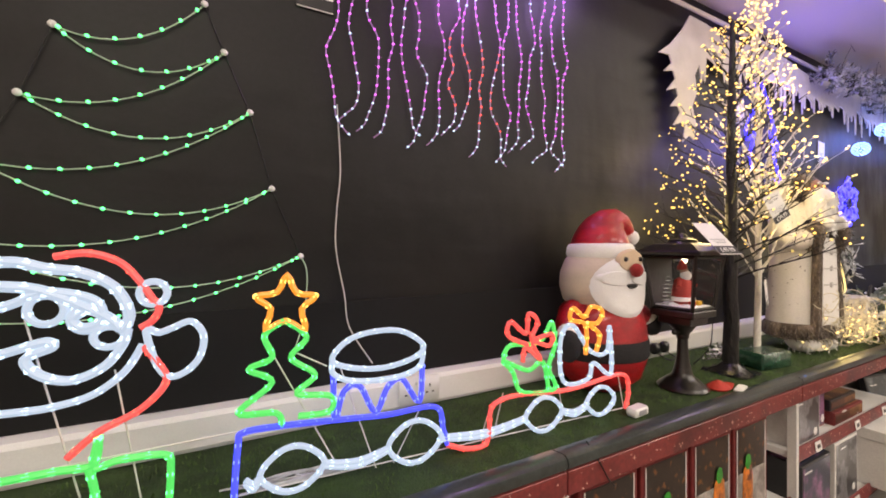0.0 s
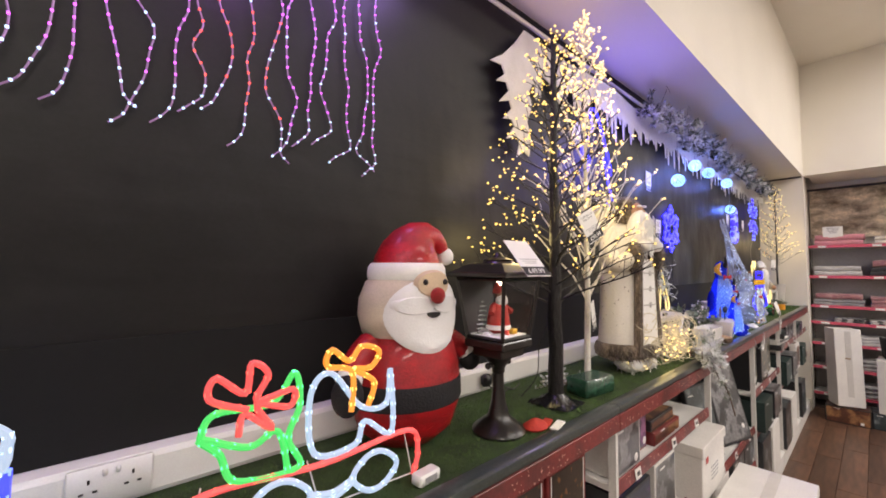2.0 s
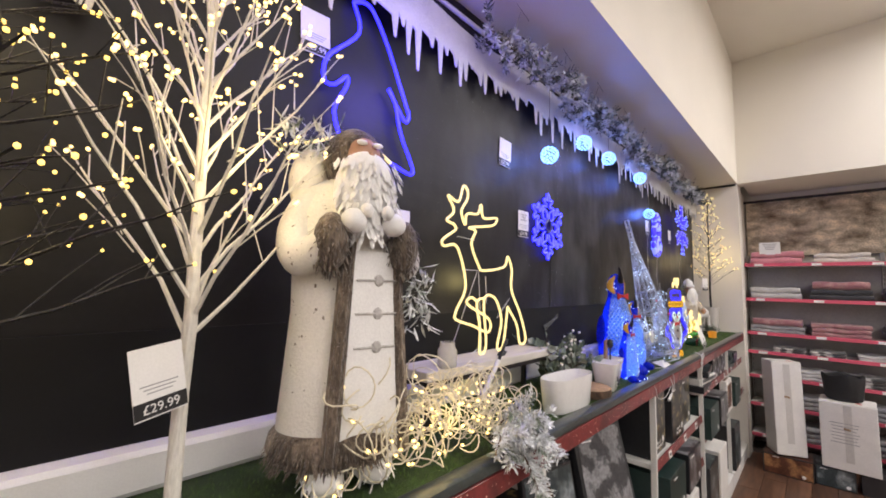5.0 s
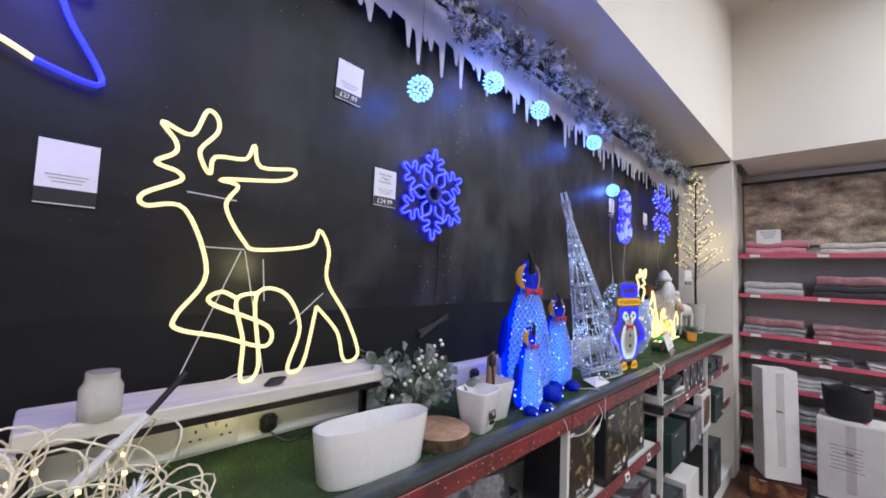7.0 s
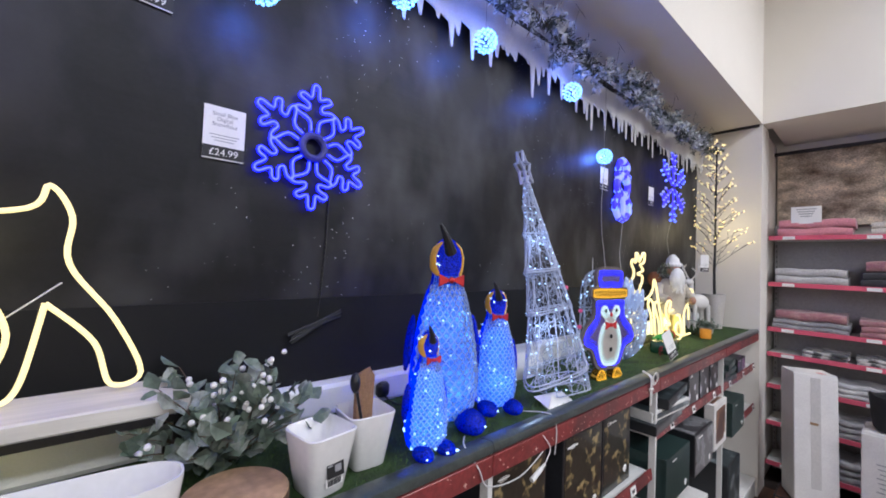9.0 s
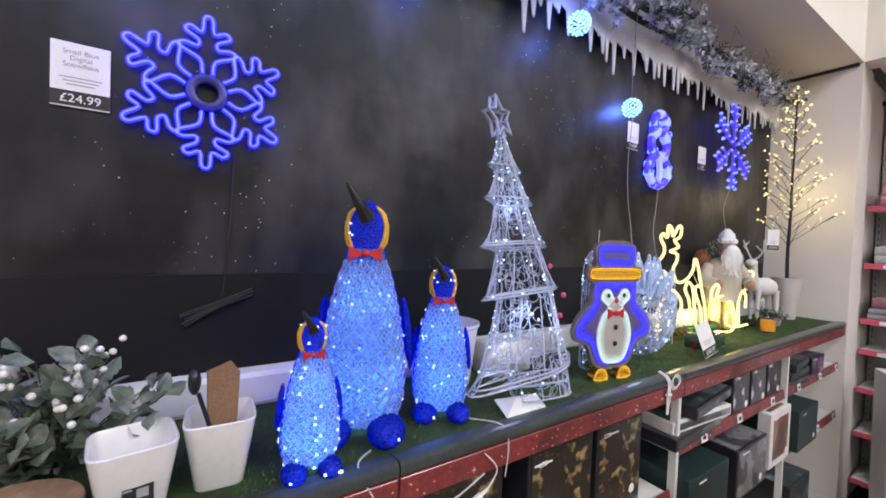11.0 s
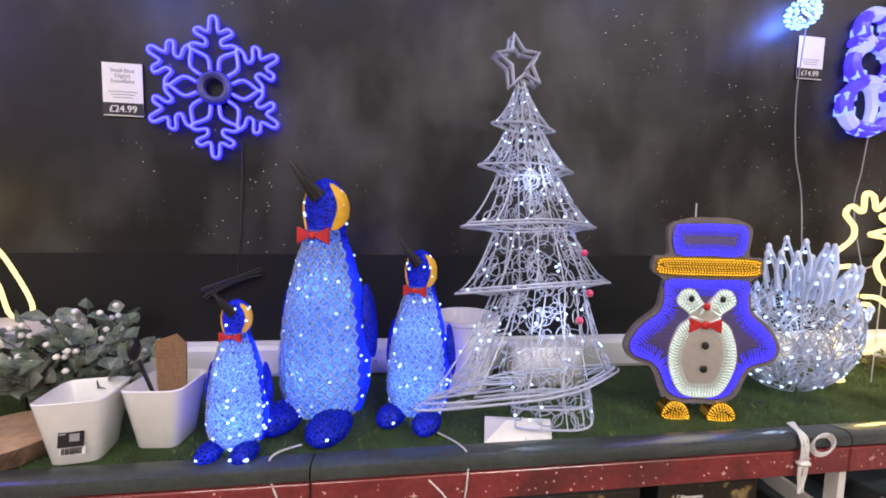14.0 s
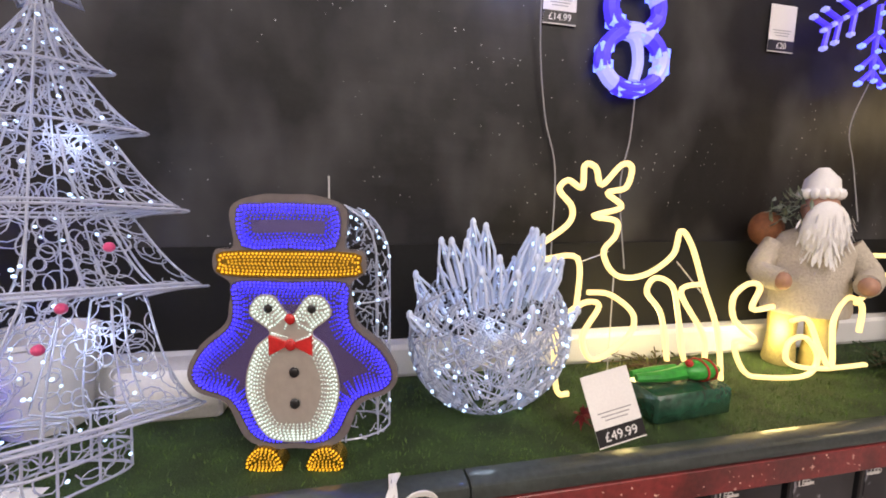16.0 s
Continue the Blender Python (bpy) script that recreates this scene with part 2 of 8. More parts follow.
SNOW_LEAF = mat("snow_covered_needles", (0.10, 0.12, 0.11), 0.8, fine=90, coarse=14, vary=0.2, bump=0.2, second=(0.62, 0.64, 0.68), mixscale=20, mixedge=(0.40, 0.56))
BERRY = mat("white_berry", (0.80, 0.78, 0.75), 0.4, vary=0.05, bump=0.1)
BROWN = mat("brown_twig", (0.10, 0.06, 0.035), 0.7, vary=0.3, bump=0.4)
WOODCUT = mat("cut_wood_rings", (0.42, 0.27, 0.16), 0.6, fine=40, coarse=5, vary=0.2, bump=0.15)
TREEBARK = mat("tree_bark", (0.085, 0.05, 0.03), 0.9, fine=50, coarse=10, vary=0.45, bump=0.9)
CERAMIC = mat("glazed_white_ceramic", (0.78, 0.77, 0.75), 0.22, fine=60, coarse=4, vary=0.03, bump=0.02, coat=0.3)
KRAFT = mat("kraft_paper", (0.25, 0.14, 0.07), 0.75, fine=140, coarse=8, vary=0.15, bump=0.3)
PLANK_WHITE = mat("whitewashed_plank", (0.66, 0.62, 0.56), 0.55, fine=50, coarse=5, vary=0.10, bump=0.15, stretch=(0.1, 1, 1))
FLOORWOOD = mat("brown_floor_plank", (0.105, 0.052, 0.030), 0.38, fine=30, coarse=4, vary=0.35, bump=0.08, stretch=(0.12, 1, 1), rand=0.28)
FLOORBASE = mat("floor_joint", (0.02, 0.012, 0.009), 0.7, vary=0.2)
CARTON_W = mat("white_carton", (0.70, 0.68, 0.65), 0.6, fine=120, coarse=5, vary=0.06, bump=0.1)
CARTON_B = mat("brown_carton", (0.27, 0.17, 0.09), 0.75, fine=120, coarse=6, vary=0.12, bump=0.15)
PINK = mat("pink_shelf_strip", (0.62, 0.10, 0.16), 0.4, fine=90, coarse=5, vary=0.06, bump=0.02)
SHELF_GREY = mat("grey_shelf_back", (0.33, 0.32, 0.31), 0.5, vary=0.08, bump=0.04)
RUG = mat("brown_faux_fur", (0.12, 0.078, 0.048), 0.95, fine=70, coarse=9, vary=0.4, bump=1.0, second=(0.66, 0.56, 0.43), mixscale=3.4, mixedge=(0.30, 0.60), sheen=0.5, stretch=(1, 1, 1.6))
GLASSY = mat("window_acrylic", (0.9, 0.9, 0.9), 0.03, vary=0, bump=0, transmit=1.0, coat=0.4)
GLASSY.node_tree.nodes["Principled BSDF"].inputs["IOR"].default_value = 1.02
ORANGE = mat("orange_cup", (0.7, 0.30, 0.03), 0.4, vary=0.1)
YELLOW = mat("yellow_paint", (0.75, 0.42, 0.03), 0.4, vary=0.1, bump=0.1)
GREEN_TOY = mat("green_plastic_toy", (0.03, 0.30, 0.04), 0.4, vary=0.2, bump=0.1)
CHROME_PINK = mat("pink_bead", (0.7, 0.08, 0.22), 0.3, vary=0.1)

ROPE_WHITE = glow("cool_white_tube", (0.52, 0.72, 1.0), 0.72, (0.25, 0.25, 0.27))
ROPE_RED = glow("red_tube", (1.0, 0.07, 0.07), 0.8, (0.3, 0.12, 0.12))
ROPE_GREEN = glow("green_tube", (0.02, 1.0, 0.16), 0.65, (0.12, 0.3, 0.12))
ROPE_BLUE = glow("blue_tube", (0.035, 0.06, 1.0), 1.2, (0.08, 0.08, 0.3))
ROPE_AMBER = glow("amber_tube", (1.0, 0.30, 0.015), 1.0, (0.3, 0.2, 0.08))
NEON_WARM = glow("warm_neon_tube", (1.0, 0.76, 0.28), 1.5, (0.3, 0.28, 0.2))
NEON_BLUE = glow("blue_neon_tube", (0.016, 0.012, 1.0), 7.0, (0.03, 0.03, 0.2))
NEON_CORE = glow("pale_blue_tube_core", (0.09, 0.10, 1.0), 3.0, (0.1, 0.1, 0.3))
LED_WHITE = glow("white_led", (0.52, 0.74, 1.0), 1.8)
LED_WARM = glow("warm_led", (1.0, 0.72, 0.27), 2.6)
LED_YELLOW = glow("yellow_led", (1.0, 0.68, 0.16), 2.2)
LED_GREEN = glow("green_led", (0.08, 1.0, 0.28), 3)
LED_RED = glow("red_led", (1.0, 0.07, 0.05), 3.5)
LED_BLUE = glow("blue_led", (0.12, 0.18, 1.0), 3)
LED_MAGENTA = glow("magenta_led", (0.80, 0.10, 1.0), 3)
LED_ICE = glow("ice_blue_led", (0.36, 0.70, 1.0), 1.3)
# clear wire, with the purple light of its LEDs put into the colour
STRAND = mat("purple_lit_string", (0.42, 0.25, 0.52), 0.3, vary=0.05, bump=0)
ACRYL_BLUE = acrylic("blue_acrylic_threads", (0.015, 0.045, 0.95))
ACRYL_PALE = acrylic("pale_blue_acrylic_threads", (0.19, 0.41, 1.0), 0.6, 85)
ACRYL_NET = acrylic("pale_acrylic_net", (0.66, 0.80, 1.0), 0.45, 200)
ACRYL_CLEAR = mat("clear_acrylic_rod", (0.66, 0.72, 0.88), 0.15, vary=0.05, bump=0.2, transmit=0.4)
# dimmer tones are for glowing dots that stand for reflections in the panel
DOT_BLUE = [glow("blue_panel_dot", (0.020, 0.016, 1.0), p, (0.03, 0.03, 0.2)) for p in (4.2, 2.4, 1.1)]
DOT_WHITE = [glow("white_panel_dot", (0.72, 1.0, 0.90), p, (0.3, 0.3, 0.3)) for p in (1.1, 0.75, 0.42)]
DOT_GOLD = [glow("gold_panel_dot", (1.0, 0.50, 0.015), p, (0.3, 0.2, 0.03)) for p in (1.2, 0.9, 0.6)]
PANEL_EDGE = mat("smoked_panel_rim", (0.15, 0.13, 0.13), 0.25, vary=0.1, bump=0.02)
MIRROR = mat("smoked_blue_mirror", (0.22, 0.19, 0.50), 0.25, metal=0.8, vary=0.05, bump=0)
MIRROR_GOLD = mat("gold_mirror", (0.60, 0.36, 0.06), 0.15, metal=0.9, vary=0.05, bump=0)
MIRROR_PALE = mat("pale_mirror", (0.72, 0.71, 0.66), 0.32, metal=0.7, vary=0.05, bump=0)
BOW_RED = mat("red_bow", (0.50, 0.02, 0.02), 0.45, vary=0.15, bump=0.2)


# ---- mesh building ----
class Shape:
    """Collects vertices and faces, with a material number per face."""

    def __init__(self):
        self.v, self.f, self.k = [], [], []
        self.slot = 0

    def add(self, verts, faces):
        o = len(self.v)
        self.v.extend([tuple(map(float, p)) for p in verts])
        self.f.extend([tuple(i + o for i in q) for q in faces])
        self.k.extend([self.slot] * len(faces))
        return self

    def box(self, c, s, rz=0.0, rx=0.0, ry=0.0, bevel=0.0):
        """A box with chamfered edges: centre, size."""
        e = Euler((radians(rx), radians(ry), radians(rz))).to_matrix()
        hx, hy, hz = s[0] / 2, s[1] / 2, s[2] / 2
        b = min(bevel, hx * 0.9, hy * 0.9, hz * 0.9)
        if b <= 0:
            pts = [(x * hx, y * hy, z * hz) for z in (-1, 1) for x, y in ((-1, -1), (1, -1), (1, 1), (-1, 1))]
            faces = [(3, 2, 1, 0), (4, 5, 6, 7)] + [(i, (i + 1) % 4, 4 + (i + 1) % 4, 4 + i) for i in range(4)]
        else:
            ring = []
            for x, y in ((-1, -1), (1, -1), (1, 1), (-1, 1)):
                a, d = (x * (hx - b), y * hy), (x * hx, y * (hy - b))
                ring += [d, a] if x * y > 0 else [a, d]
            inner = [(px - math.copysign(b, px) * 0.7, py - math.copysign(b, py) * 0.7) for px, py in ring]
            pts = [(*p, -hz) for p in inner] + [(*p, -hz + b) for p in ring] + [(*p, hz - b) for p in ring] + [(*p, hz) for p in inner]
            faces = [tuple(range(7, -1, -1)), tuple(range(24, 32))]
            for r in range(3):
                faces += [(r * 8 + i, r * 8 + (i + 1) % 8, (r + 1) * 8 + (i + 1) % 8, (r + 1) * 8 + i) for i in range(8)]
        cv = Vector(c)
        return self.add([cv + e @ Vector(p) for p in pts], faces)

    def tube(self, pts, r, sides=6, closed=False, taper=None, caps=True):
        p = np.array(pts, float)
        n = len(p)
        if n < 2:
            return self
        tan = np.roll(p, -1, 0) - np.roll(p, 1, 0) if closed else np.gradient(p, axis=0)
        tan /= np.linalg.norm(tan, axis=1)[:, None] + 1e-9
        ref = np.array((0, 0, 1.0)) if abs(tan[0][2]) < 0.9 else np.array((1.0, 0, 0))
        u = np.cross(tan[0], ref)
        u /= np.linalg.norm(u) + 1e-9
        ang = np.linspace(0, 2 * np.pi, sides, endpoint=False)
        verts = []
        for i in range(n):
            u = u - tan[i] * np.dot(u, tan[i])
            u /= np.linalg.norm(u) + 1e-9
            w = np.cross(tan[i], u)
            rad = r if taper is None else r + (taper - r) * i / (n - 1)
            verts += [p[i] + rad * (np.cos(a) * u + np.sin(a) * w) for a in ang]
        faces = []
        for i in range(n if closed else n - 1):
            j = (i + 1) % n
            faces += [(i * sides + k, i * sides + (k + 1) % sides, j * sides + (k + 1) % sides, j * sides + k) for k in range(sides)]
        if caps and not closed:
            faces += [tuple(range(sides - 1, -1, -1)), tuple(range((n - 1) * sides, n * sides))]
        return self.add(verts, faces)

    def loft(self, rings, sides=20, sy=1.0):
        """A skin over rings along a bent line: (x, y, z, radius, tilt in degrees about y)."""
        verts, faces = [], []
        for x, y, z, r, tilt in rings:
            c, d = math.cos(radians(tilt)), math.sin(radians(tilt))
            for i in range(sides):
                a = 2 * math.pi * i / sides
                verts.append((x + r * math.cos(a) * c, y + r * sy * math.sin(a), z - r * math.cos(a) * d))
        for j in range(len(rings) - 1):
            faces += [(j * sides + i, j * sides + (i + 1) % sides, (j + 1) * sides + (i + 1) % sides, (j + 1) * sides + i) for i in range(sides)]
        faces += [tuple(range(sides - 1, -1, -1)), tuple(range((len(rings) - 1) * sides, len(rings) * sides))]
        return self.add(verts, faces)

    def lathe(self, profile, n=24, c=(0, 0, 0), sx=1.0, sy=1.0, rot=0.0):
        verts, faces = [], []
        for r, z in profile:
            verts += [(c[0] + sx * r * math.cos(rot + 2 * math.pi * i / n), c[1] + sy * r * math.sin(rot + 2 * math.pi * i / n), c[2] + z) for i in range(n)]
        for j in range(len(profile) - 1):
            faces += [(j * n + i, j * n + (i + 1) % n, (j + 1) * n + (i + 1) % n, (j + 1) * n + i) for i in range(n)]
        faces += [tuple(range(n - 1, -1, -1)), tuple(range((len(profile) - 1) * n, len(profile) * n))]
        return self.add(verts, faces)

    def ball(self, c, r, seg=10, rings=6, sx=1.0, sy=1.0, sz=1.0, e=None):
        pts = []
        for j in range(rings + 1):
            t = math.pi * j / rings
            rr = max(math.sin(t), 0.02)
            for i in range(seg):
                p = Vector((r * sx * rr * math.cos(2 * math.pi * i / seg), r * sy * rr * math.sin(2 * math.pi * i / seg), -r * sz * math.cos(t)))
                pts.append(Vector(c) + (e @ p if e else p))
        faces = [(j * seg + i, j * seg + (i + 1) % seg, (j + 1) * seg + (i + 1) % seg, (j + 1) * seg + i) for j in range(rings) for i in range(seg)]
        return self.add(pts, faces)

    def bead(self, c, r):
        x, y, z = c
        d = r * 0.72
        pts = [(x, y, z - r), (x, y, z + r)] + [(x + s * d, y + t * d, z + h * d * 0.6) for h in (-1, 1) for s, t in ((-1, -1), (1, -1), (1, 1), (-1, 1))]
        faces = []
        for i in range(4):
            j = (i + 1) % 4
            faces += [(0, 2 + j, 2 + i), (1, 6 + i, 6 + j), (2 + i, 2 + j, 6 + j, 6 + i)]
        return self.add(pts, faces)

    def slab(self, outline, y0, y1):
        """An outline in x and z, given thickness from y0 (front) to y1."""
        n = len(outline)
        pts = [(x, y0, z) for x, z in outline] + [(x, y1, z) for x, z in outline]
        faces = [tuple(range(n)), tuple(range(2 * n - 1, n - 1, -1))]
        faces += [(i, n + i, n + (i + 1) % n, (i + 1) % n) for i in range(n)]
        return self.add(pts, faces)

    def leaf(self, base, way, length, width, cup=0.25, spin=0.0):
        w = Vector(way).normalized()
        s = w.cross(Vector((0, 0, 1)))
        if s.length < 0.1:
            s = Vector((1, 0, 0))
        s = Matrix.Rotation(spin, 3, w) @ s.normalized()
        nrm = w.cross(s)
        b = Vector(base)
        pts = [b, b + w * length * 0.45 + s * width / 2 + nrm * width * cup, b + w * length * 0.45 - s * width / 2 + nrm * width * cup,
               b + w * length, b + w * length * 0.45, b + w * length * 0.8 + s * width * 0.3 + nrm * width * cup * 0.6, b + w * length * 0.8 - s * width * 0.3 + nrm * width * cup * 0.6]
        return self.add(pts, [(0, 1, 4), (0, 4, 2), (4, 1, 5, 3), (4, 3, 6, 2)])


def mesh_of(name, shape, mats, smooth=True):
    me = bpy.data.meshes.new(name)
    me.from_pydata(shape.v, [], shape.f)
    for m in (mats if isinstance(mats, (list, tuple)) else [mats]):
        me.materials.append(m)
    me.polygons.foreach_set("material_index", shape.k)
    me.polygons.foreach_set("use_smooth", [smooth] * len(shape.f))
    me.update()
    if smooth:
        me.set_sharp_from_angle(angle=radians(40))
    return me


def single(name, shape, mats, loc=(0, 0, 0), label="", category="", group="", kind="", rz=0.0, smooth=True):
    ob = new(name, mesh_of(name, shape, mats, smooth))
    ob.matrix_basis = pose(*loc, 0, 0, rz)
    return tagged(ob, label, category, group, kind)


def thing(name, loc, label, category, group="", rz=0.0, rx=0.0, kind=""):
    ob = new(name)
    ob.empty_display_size = 0.05
    ob.matrix_basis = pose(*loc, rx, 0, rz)
    return tagged(ob, label, category, group, kind)


def part(name, shape, mats, parent, label="", smooth=True, kind=""):
    ob = new(name, mesh_of(name, shape, mats, smooth))
    ob.parent = parent
    return tagged(ob, label, kind=kind)


def curve(pts, n=5, closed=False):
    """A smooth line through the points (Catmull-Rom)."""
    p = [np.array(q, float) for q in pts]
    m = len(p)
    out = []
    for i in range(m if closed else m - 1):
        g = (lambda k: p[k % m]) if closed else (lambda k: p[min(max(k, 0), m - 1)])
        a, b, c, d = g(i - 1), g(i), g(i + 1), g(i + 2)
        for s in range(n):
            t = s / n
            out.append(0.5 * (2 * b + (c - a) * t + (2 * a - 5 * b + 4 * c - d) * t * t + (3 * b - a - 3 * c + d) * t ** 3))
    if not closed:
        out.append(p[-1])
    return out


def along(pts, step):
    """Points at even steps on a line."""
    out, left = [], step / 2
    for a, b in zip(pts[:-1], pts[1:]):
        a, b = np.array(a), np.array(b)
        d = np.linalg.norm(b - a)
        s = left
        while s < d:
            out.append(a + (b - a) * s / d)
            s += step
        left = s - d
    return out


def writing(name, text, size, material, parent, at, align="CENTER", turn=(90, 0, 0), label=""):
    """Raised lettering in the built-in font, as a mesh."""
    cu = bpy.data.curves.new(name, "FONT")
    cu.body, cu.size, cu.align_x, cu.extrude, cu.space_line = text, size, align, 0.0004, 0.95
    tmp = bpy.data.objects.new(name, cu)
    scene.collection.objects.link(tmp)
    me = bpy.data.meshes.new_from_object(tmp.evaluated_get(bpy.context.evaluated_depsgraph_get()))
    bpy.data.objects.remove(tmp)
    me.materials.clear()
    me.materials.append(material)
    ob = new(name, me)
    ob.parent = parent
    ob.matrix_basis = pose(*at, *turn)
    return tagged(ob, label)


rnd = random.Random(4)
DECK = 1.48          # top of the display deck
FRONT = 0.70         # front of the shelf strip
WALL = 1.205         # face of the dark wall
BAY = 1.258
JOINTS = [-1.806 + BAY * i for i in range(8)] + [8.12]

# ---- structure ----
def plain(name, c, s, m, label="", category="", bevel=0.0):
    return single(name, Shape().box((0, 0, 0), s, bevel=bevel), m, c, label, category, kind="structure", smooth=False)


single("wall_north", Shape().box((3.1, WALL + 0.1, 2.55), (10.4, 0.2, 5.1)), PAPER, label="dark wall covered in black backing paper with snow spray", category="wall", kind="structure", smooth=False)
# soffit: a boxed-out ceiling edge over the display, its front running slightly skew
sof = Shape()
xa, xb, ya, yb, z0, z1, z2 = -2.2, 8.12, 0.80, 0.69, 3.29, 5.1, 3.37
sof.add([(xa, ya, z0), (xb, yb, z2), (xb, WALL, z2), (xa, WALL, z0), (xa, ya, z1), (xb, yb, z1), (xb, WALL, z1), (xa, WALL, z1)],
        [(3, 2, 1, 0), (0, 1, 5, 4), (1, 2, 6, 5), (2, 3, 7, 6), (3, 0, 4, 7)])
single("ceiling_soffit", sof, CREAM, label="cream painted boxed soffit above the display", category="soffit", kind="structure", smooth=False)
plain("wall_pier", (8.27, 0.9475, 1.685), (0.30, 0.515, 3.37), WHITE_WALL, "white painted wall pier at the end of the display", "wall pier")
plain("wall_bulkhead", (8.22, -2.16, 4.235), (0.2, 5.7, 1.73), CREAM, "cream painted bulkhead over the textile alcove", "wall")
plain("wall_east", (9.15, -2.0, 2.55), (0.1, 6.4, 5.1), WHITE_WALL, "plain wall behind the textile shelves", "wall")
plain("wall_alcove_ceiling", (8.72, -2.2, 3.42), (0.78, 5.7, 0.08), CREAM, "alcove ceiling", "ceiling")
plain("wall_alcove_side", (8.76, 0.76, 1.69), (0.68, 0.08, 3.38), WHITE_WALL, "side wall of the alcove", "wall")
# unseen walls added to close the room; the south one is dim to lessen bounce
plain("wall_south", (3.0, -5.1, 2.55), (12.6, 0.1, 5.1), mat("low_bounce_beige", (0.36, 0.33, 0.29), 0.7, fine=120, coarse=1.5, vary=0.06, bump=0.05), "unseen south wall closing the room, dimmed against bounce", "wall")
plain("wall_west", (-2.3, -2.0, 2.55), (0.1, 6.6, 5.1), CREAM, "unseen west wall closing the room", "wall")
plain("ceiling", (3.0, -2.2, 5.05), (12.6, 5.9, 0.1), CREAM, "white shop ceiling", "ceiling")
# housings of the unseen lamps, the added rear row included
for lx in (-1.0, 3.0, 7.0):
    for ly in (-1.6, -4.0):
        cl = thing("ceiling_light", (lx, ly, 4.94), "white recessed ceiling light panel", "ceiling light", "ceiling lights")
        part("frame", Shape().box((0, 0, 0.02), (2.5, 0.7, 0.05), bevel=0.01), WHITE_METAL, cl)
        part("diffuser", Shape().box((0, 0, -0.01), (2.4, 0.6, 0.02)), glow("lamp_diffuser", (1, 0.92, 0.8), 1.5), cl)
single("trim", Shape().tube([(-2.0, 1.16, 3.225), (8.1, 1.16, 3.225)], 0.011, 8), WHITE_METAL, label="white curtain rod along the top of the wall", category="rod", kind="structure")
plain("trim_dark_edge", (8.105, 0.94, 3.357), (0.02, 0.46, 0.02), DARK, "thin dark line under the soffit", "trim")

# dado trunking along the wall above the deck
tk = Shape()
prof = [(0, 0), (-0.035, 0), (-0.042, 0.012), (-0.042, 0.085), (-0.036, 0.098), (-0.012, 0.104), (0, 0.104)]
tk.add([(x, y, z) for x in (-2.2, 8.11) for y, z in prof], [tuple(range(7)), tuple(range(13, 6, -1))] + [(i, 7 + i, 7 + (i + 1) % 7, (i + 1) % 7) for i in range(7)])
trunking = single("trim_trunking", tk, WHITE, (0, WALL - 0.001, DECK + 0.004), "white plastic cable trunking along the wall", "trunking", kind="structure", smooth=False)


def socket(x):
    s = thing("wall_socket", (x, WALL - 0.043, DECK + 0.058), "white double wall socket on the trunking", "socket", "wall sockets")
    part("face_plate", Shape().box((0, -0.004, 0), (0.146, 0.008, 0.086), bevel=0.003), WHITE, s)
    for dx in (-0.037, 0.037):
        h = Shape()
        h.box((dx, -0.0085, 0.014), (0.004, 0.002, 0.009)).box((dx - 0.011, -0.0085, -0.008), (0.008, 0.002, 0.004)).box((dx + 0.011, -0.0085, -0.008), (0.008, 0.002, 0.004))
        part("pin_holes", h, BLACK, s)
        part("rocker_switch", Shape().box((dx * 0.3, -0.010, 0.028), (0.009, 0.006, 0.015), bevel=0.002), WHITE, s)


for x in (0.52, 3.30, 4.62):
    socket(x)

# the lower sheet of backing paper overlaps the upper one and has a darker colour
low = Shape().add([(-2.2, -0.003, 1.585), (8.1, -0.003, 1.585), (8.1, -0.006, 1.885), (-2.2, -0.006, 1.823), (-2.2, 0.002, 1.585), (8.1, 0.002, 1.585), (8.1, 0.002, 1.885), (-2.2, 0.002, 1.823)], [(0, 1, 2, 3), (3, 2, 6, 7), (0, 4, 5, 1)])
single("wall_lower_paper", low, mat("plain_black_sheet", (0.0026, 0.0026, 0.0032), 0.9, fine=90, coarse=3, vary=0.2, bump=0.05), (0, WALL, 0), "lower sheet of black backing paper with a visible edge", "backing paper", kind="structure", smooth=False)

# deck and grass
plain("floor_deck", (3.15, 0.965, DECK - 0.02), (9.94, 0.47, 0.036), WHITE_METAL, "white display deck", "deck")
single("floor_grass_mat", Shape().box((3.15, 0.965, 0), (9.94, 0.468, 0.008)), GRASS, (0, 0, DECK - 0.003), "green artificial grass mat on the deck", "grass mat", kind="structure", smooth=False)
bl = Shape()
for i in range(16000):
    x, y = rnd.uniform(-0.4, 7.9), rnd.uniform(0.745, 1.15)
    a, h = rnd.uniform(0, 6.28), rnd.uniform(0.006, 0.014)
    dx, dy, lx, ly = 0.0016 * math.cos(a), 0.0016 * math.sin(a), rnd.uniform(-0.006, 0.006), rnd.uniform(-0.006, 0.006)
    o = len(bl.v)
    bl.v += [(x - dx, y - dy, DECK), (x + dx, y + dy, DECK), (x + lx, y + ly, DECK + h)]
    bl.f.append((o, o + 1, o + 2)), bl.k.append(0)
single("grass", bl, BLADE, label="short green artificial grass blades", category="grass", kind="stuff", smooth=False)


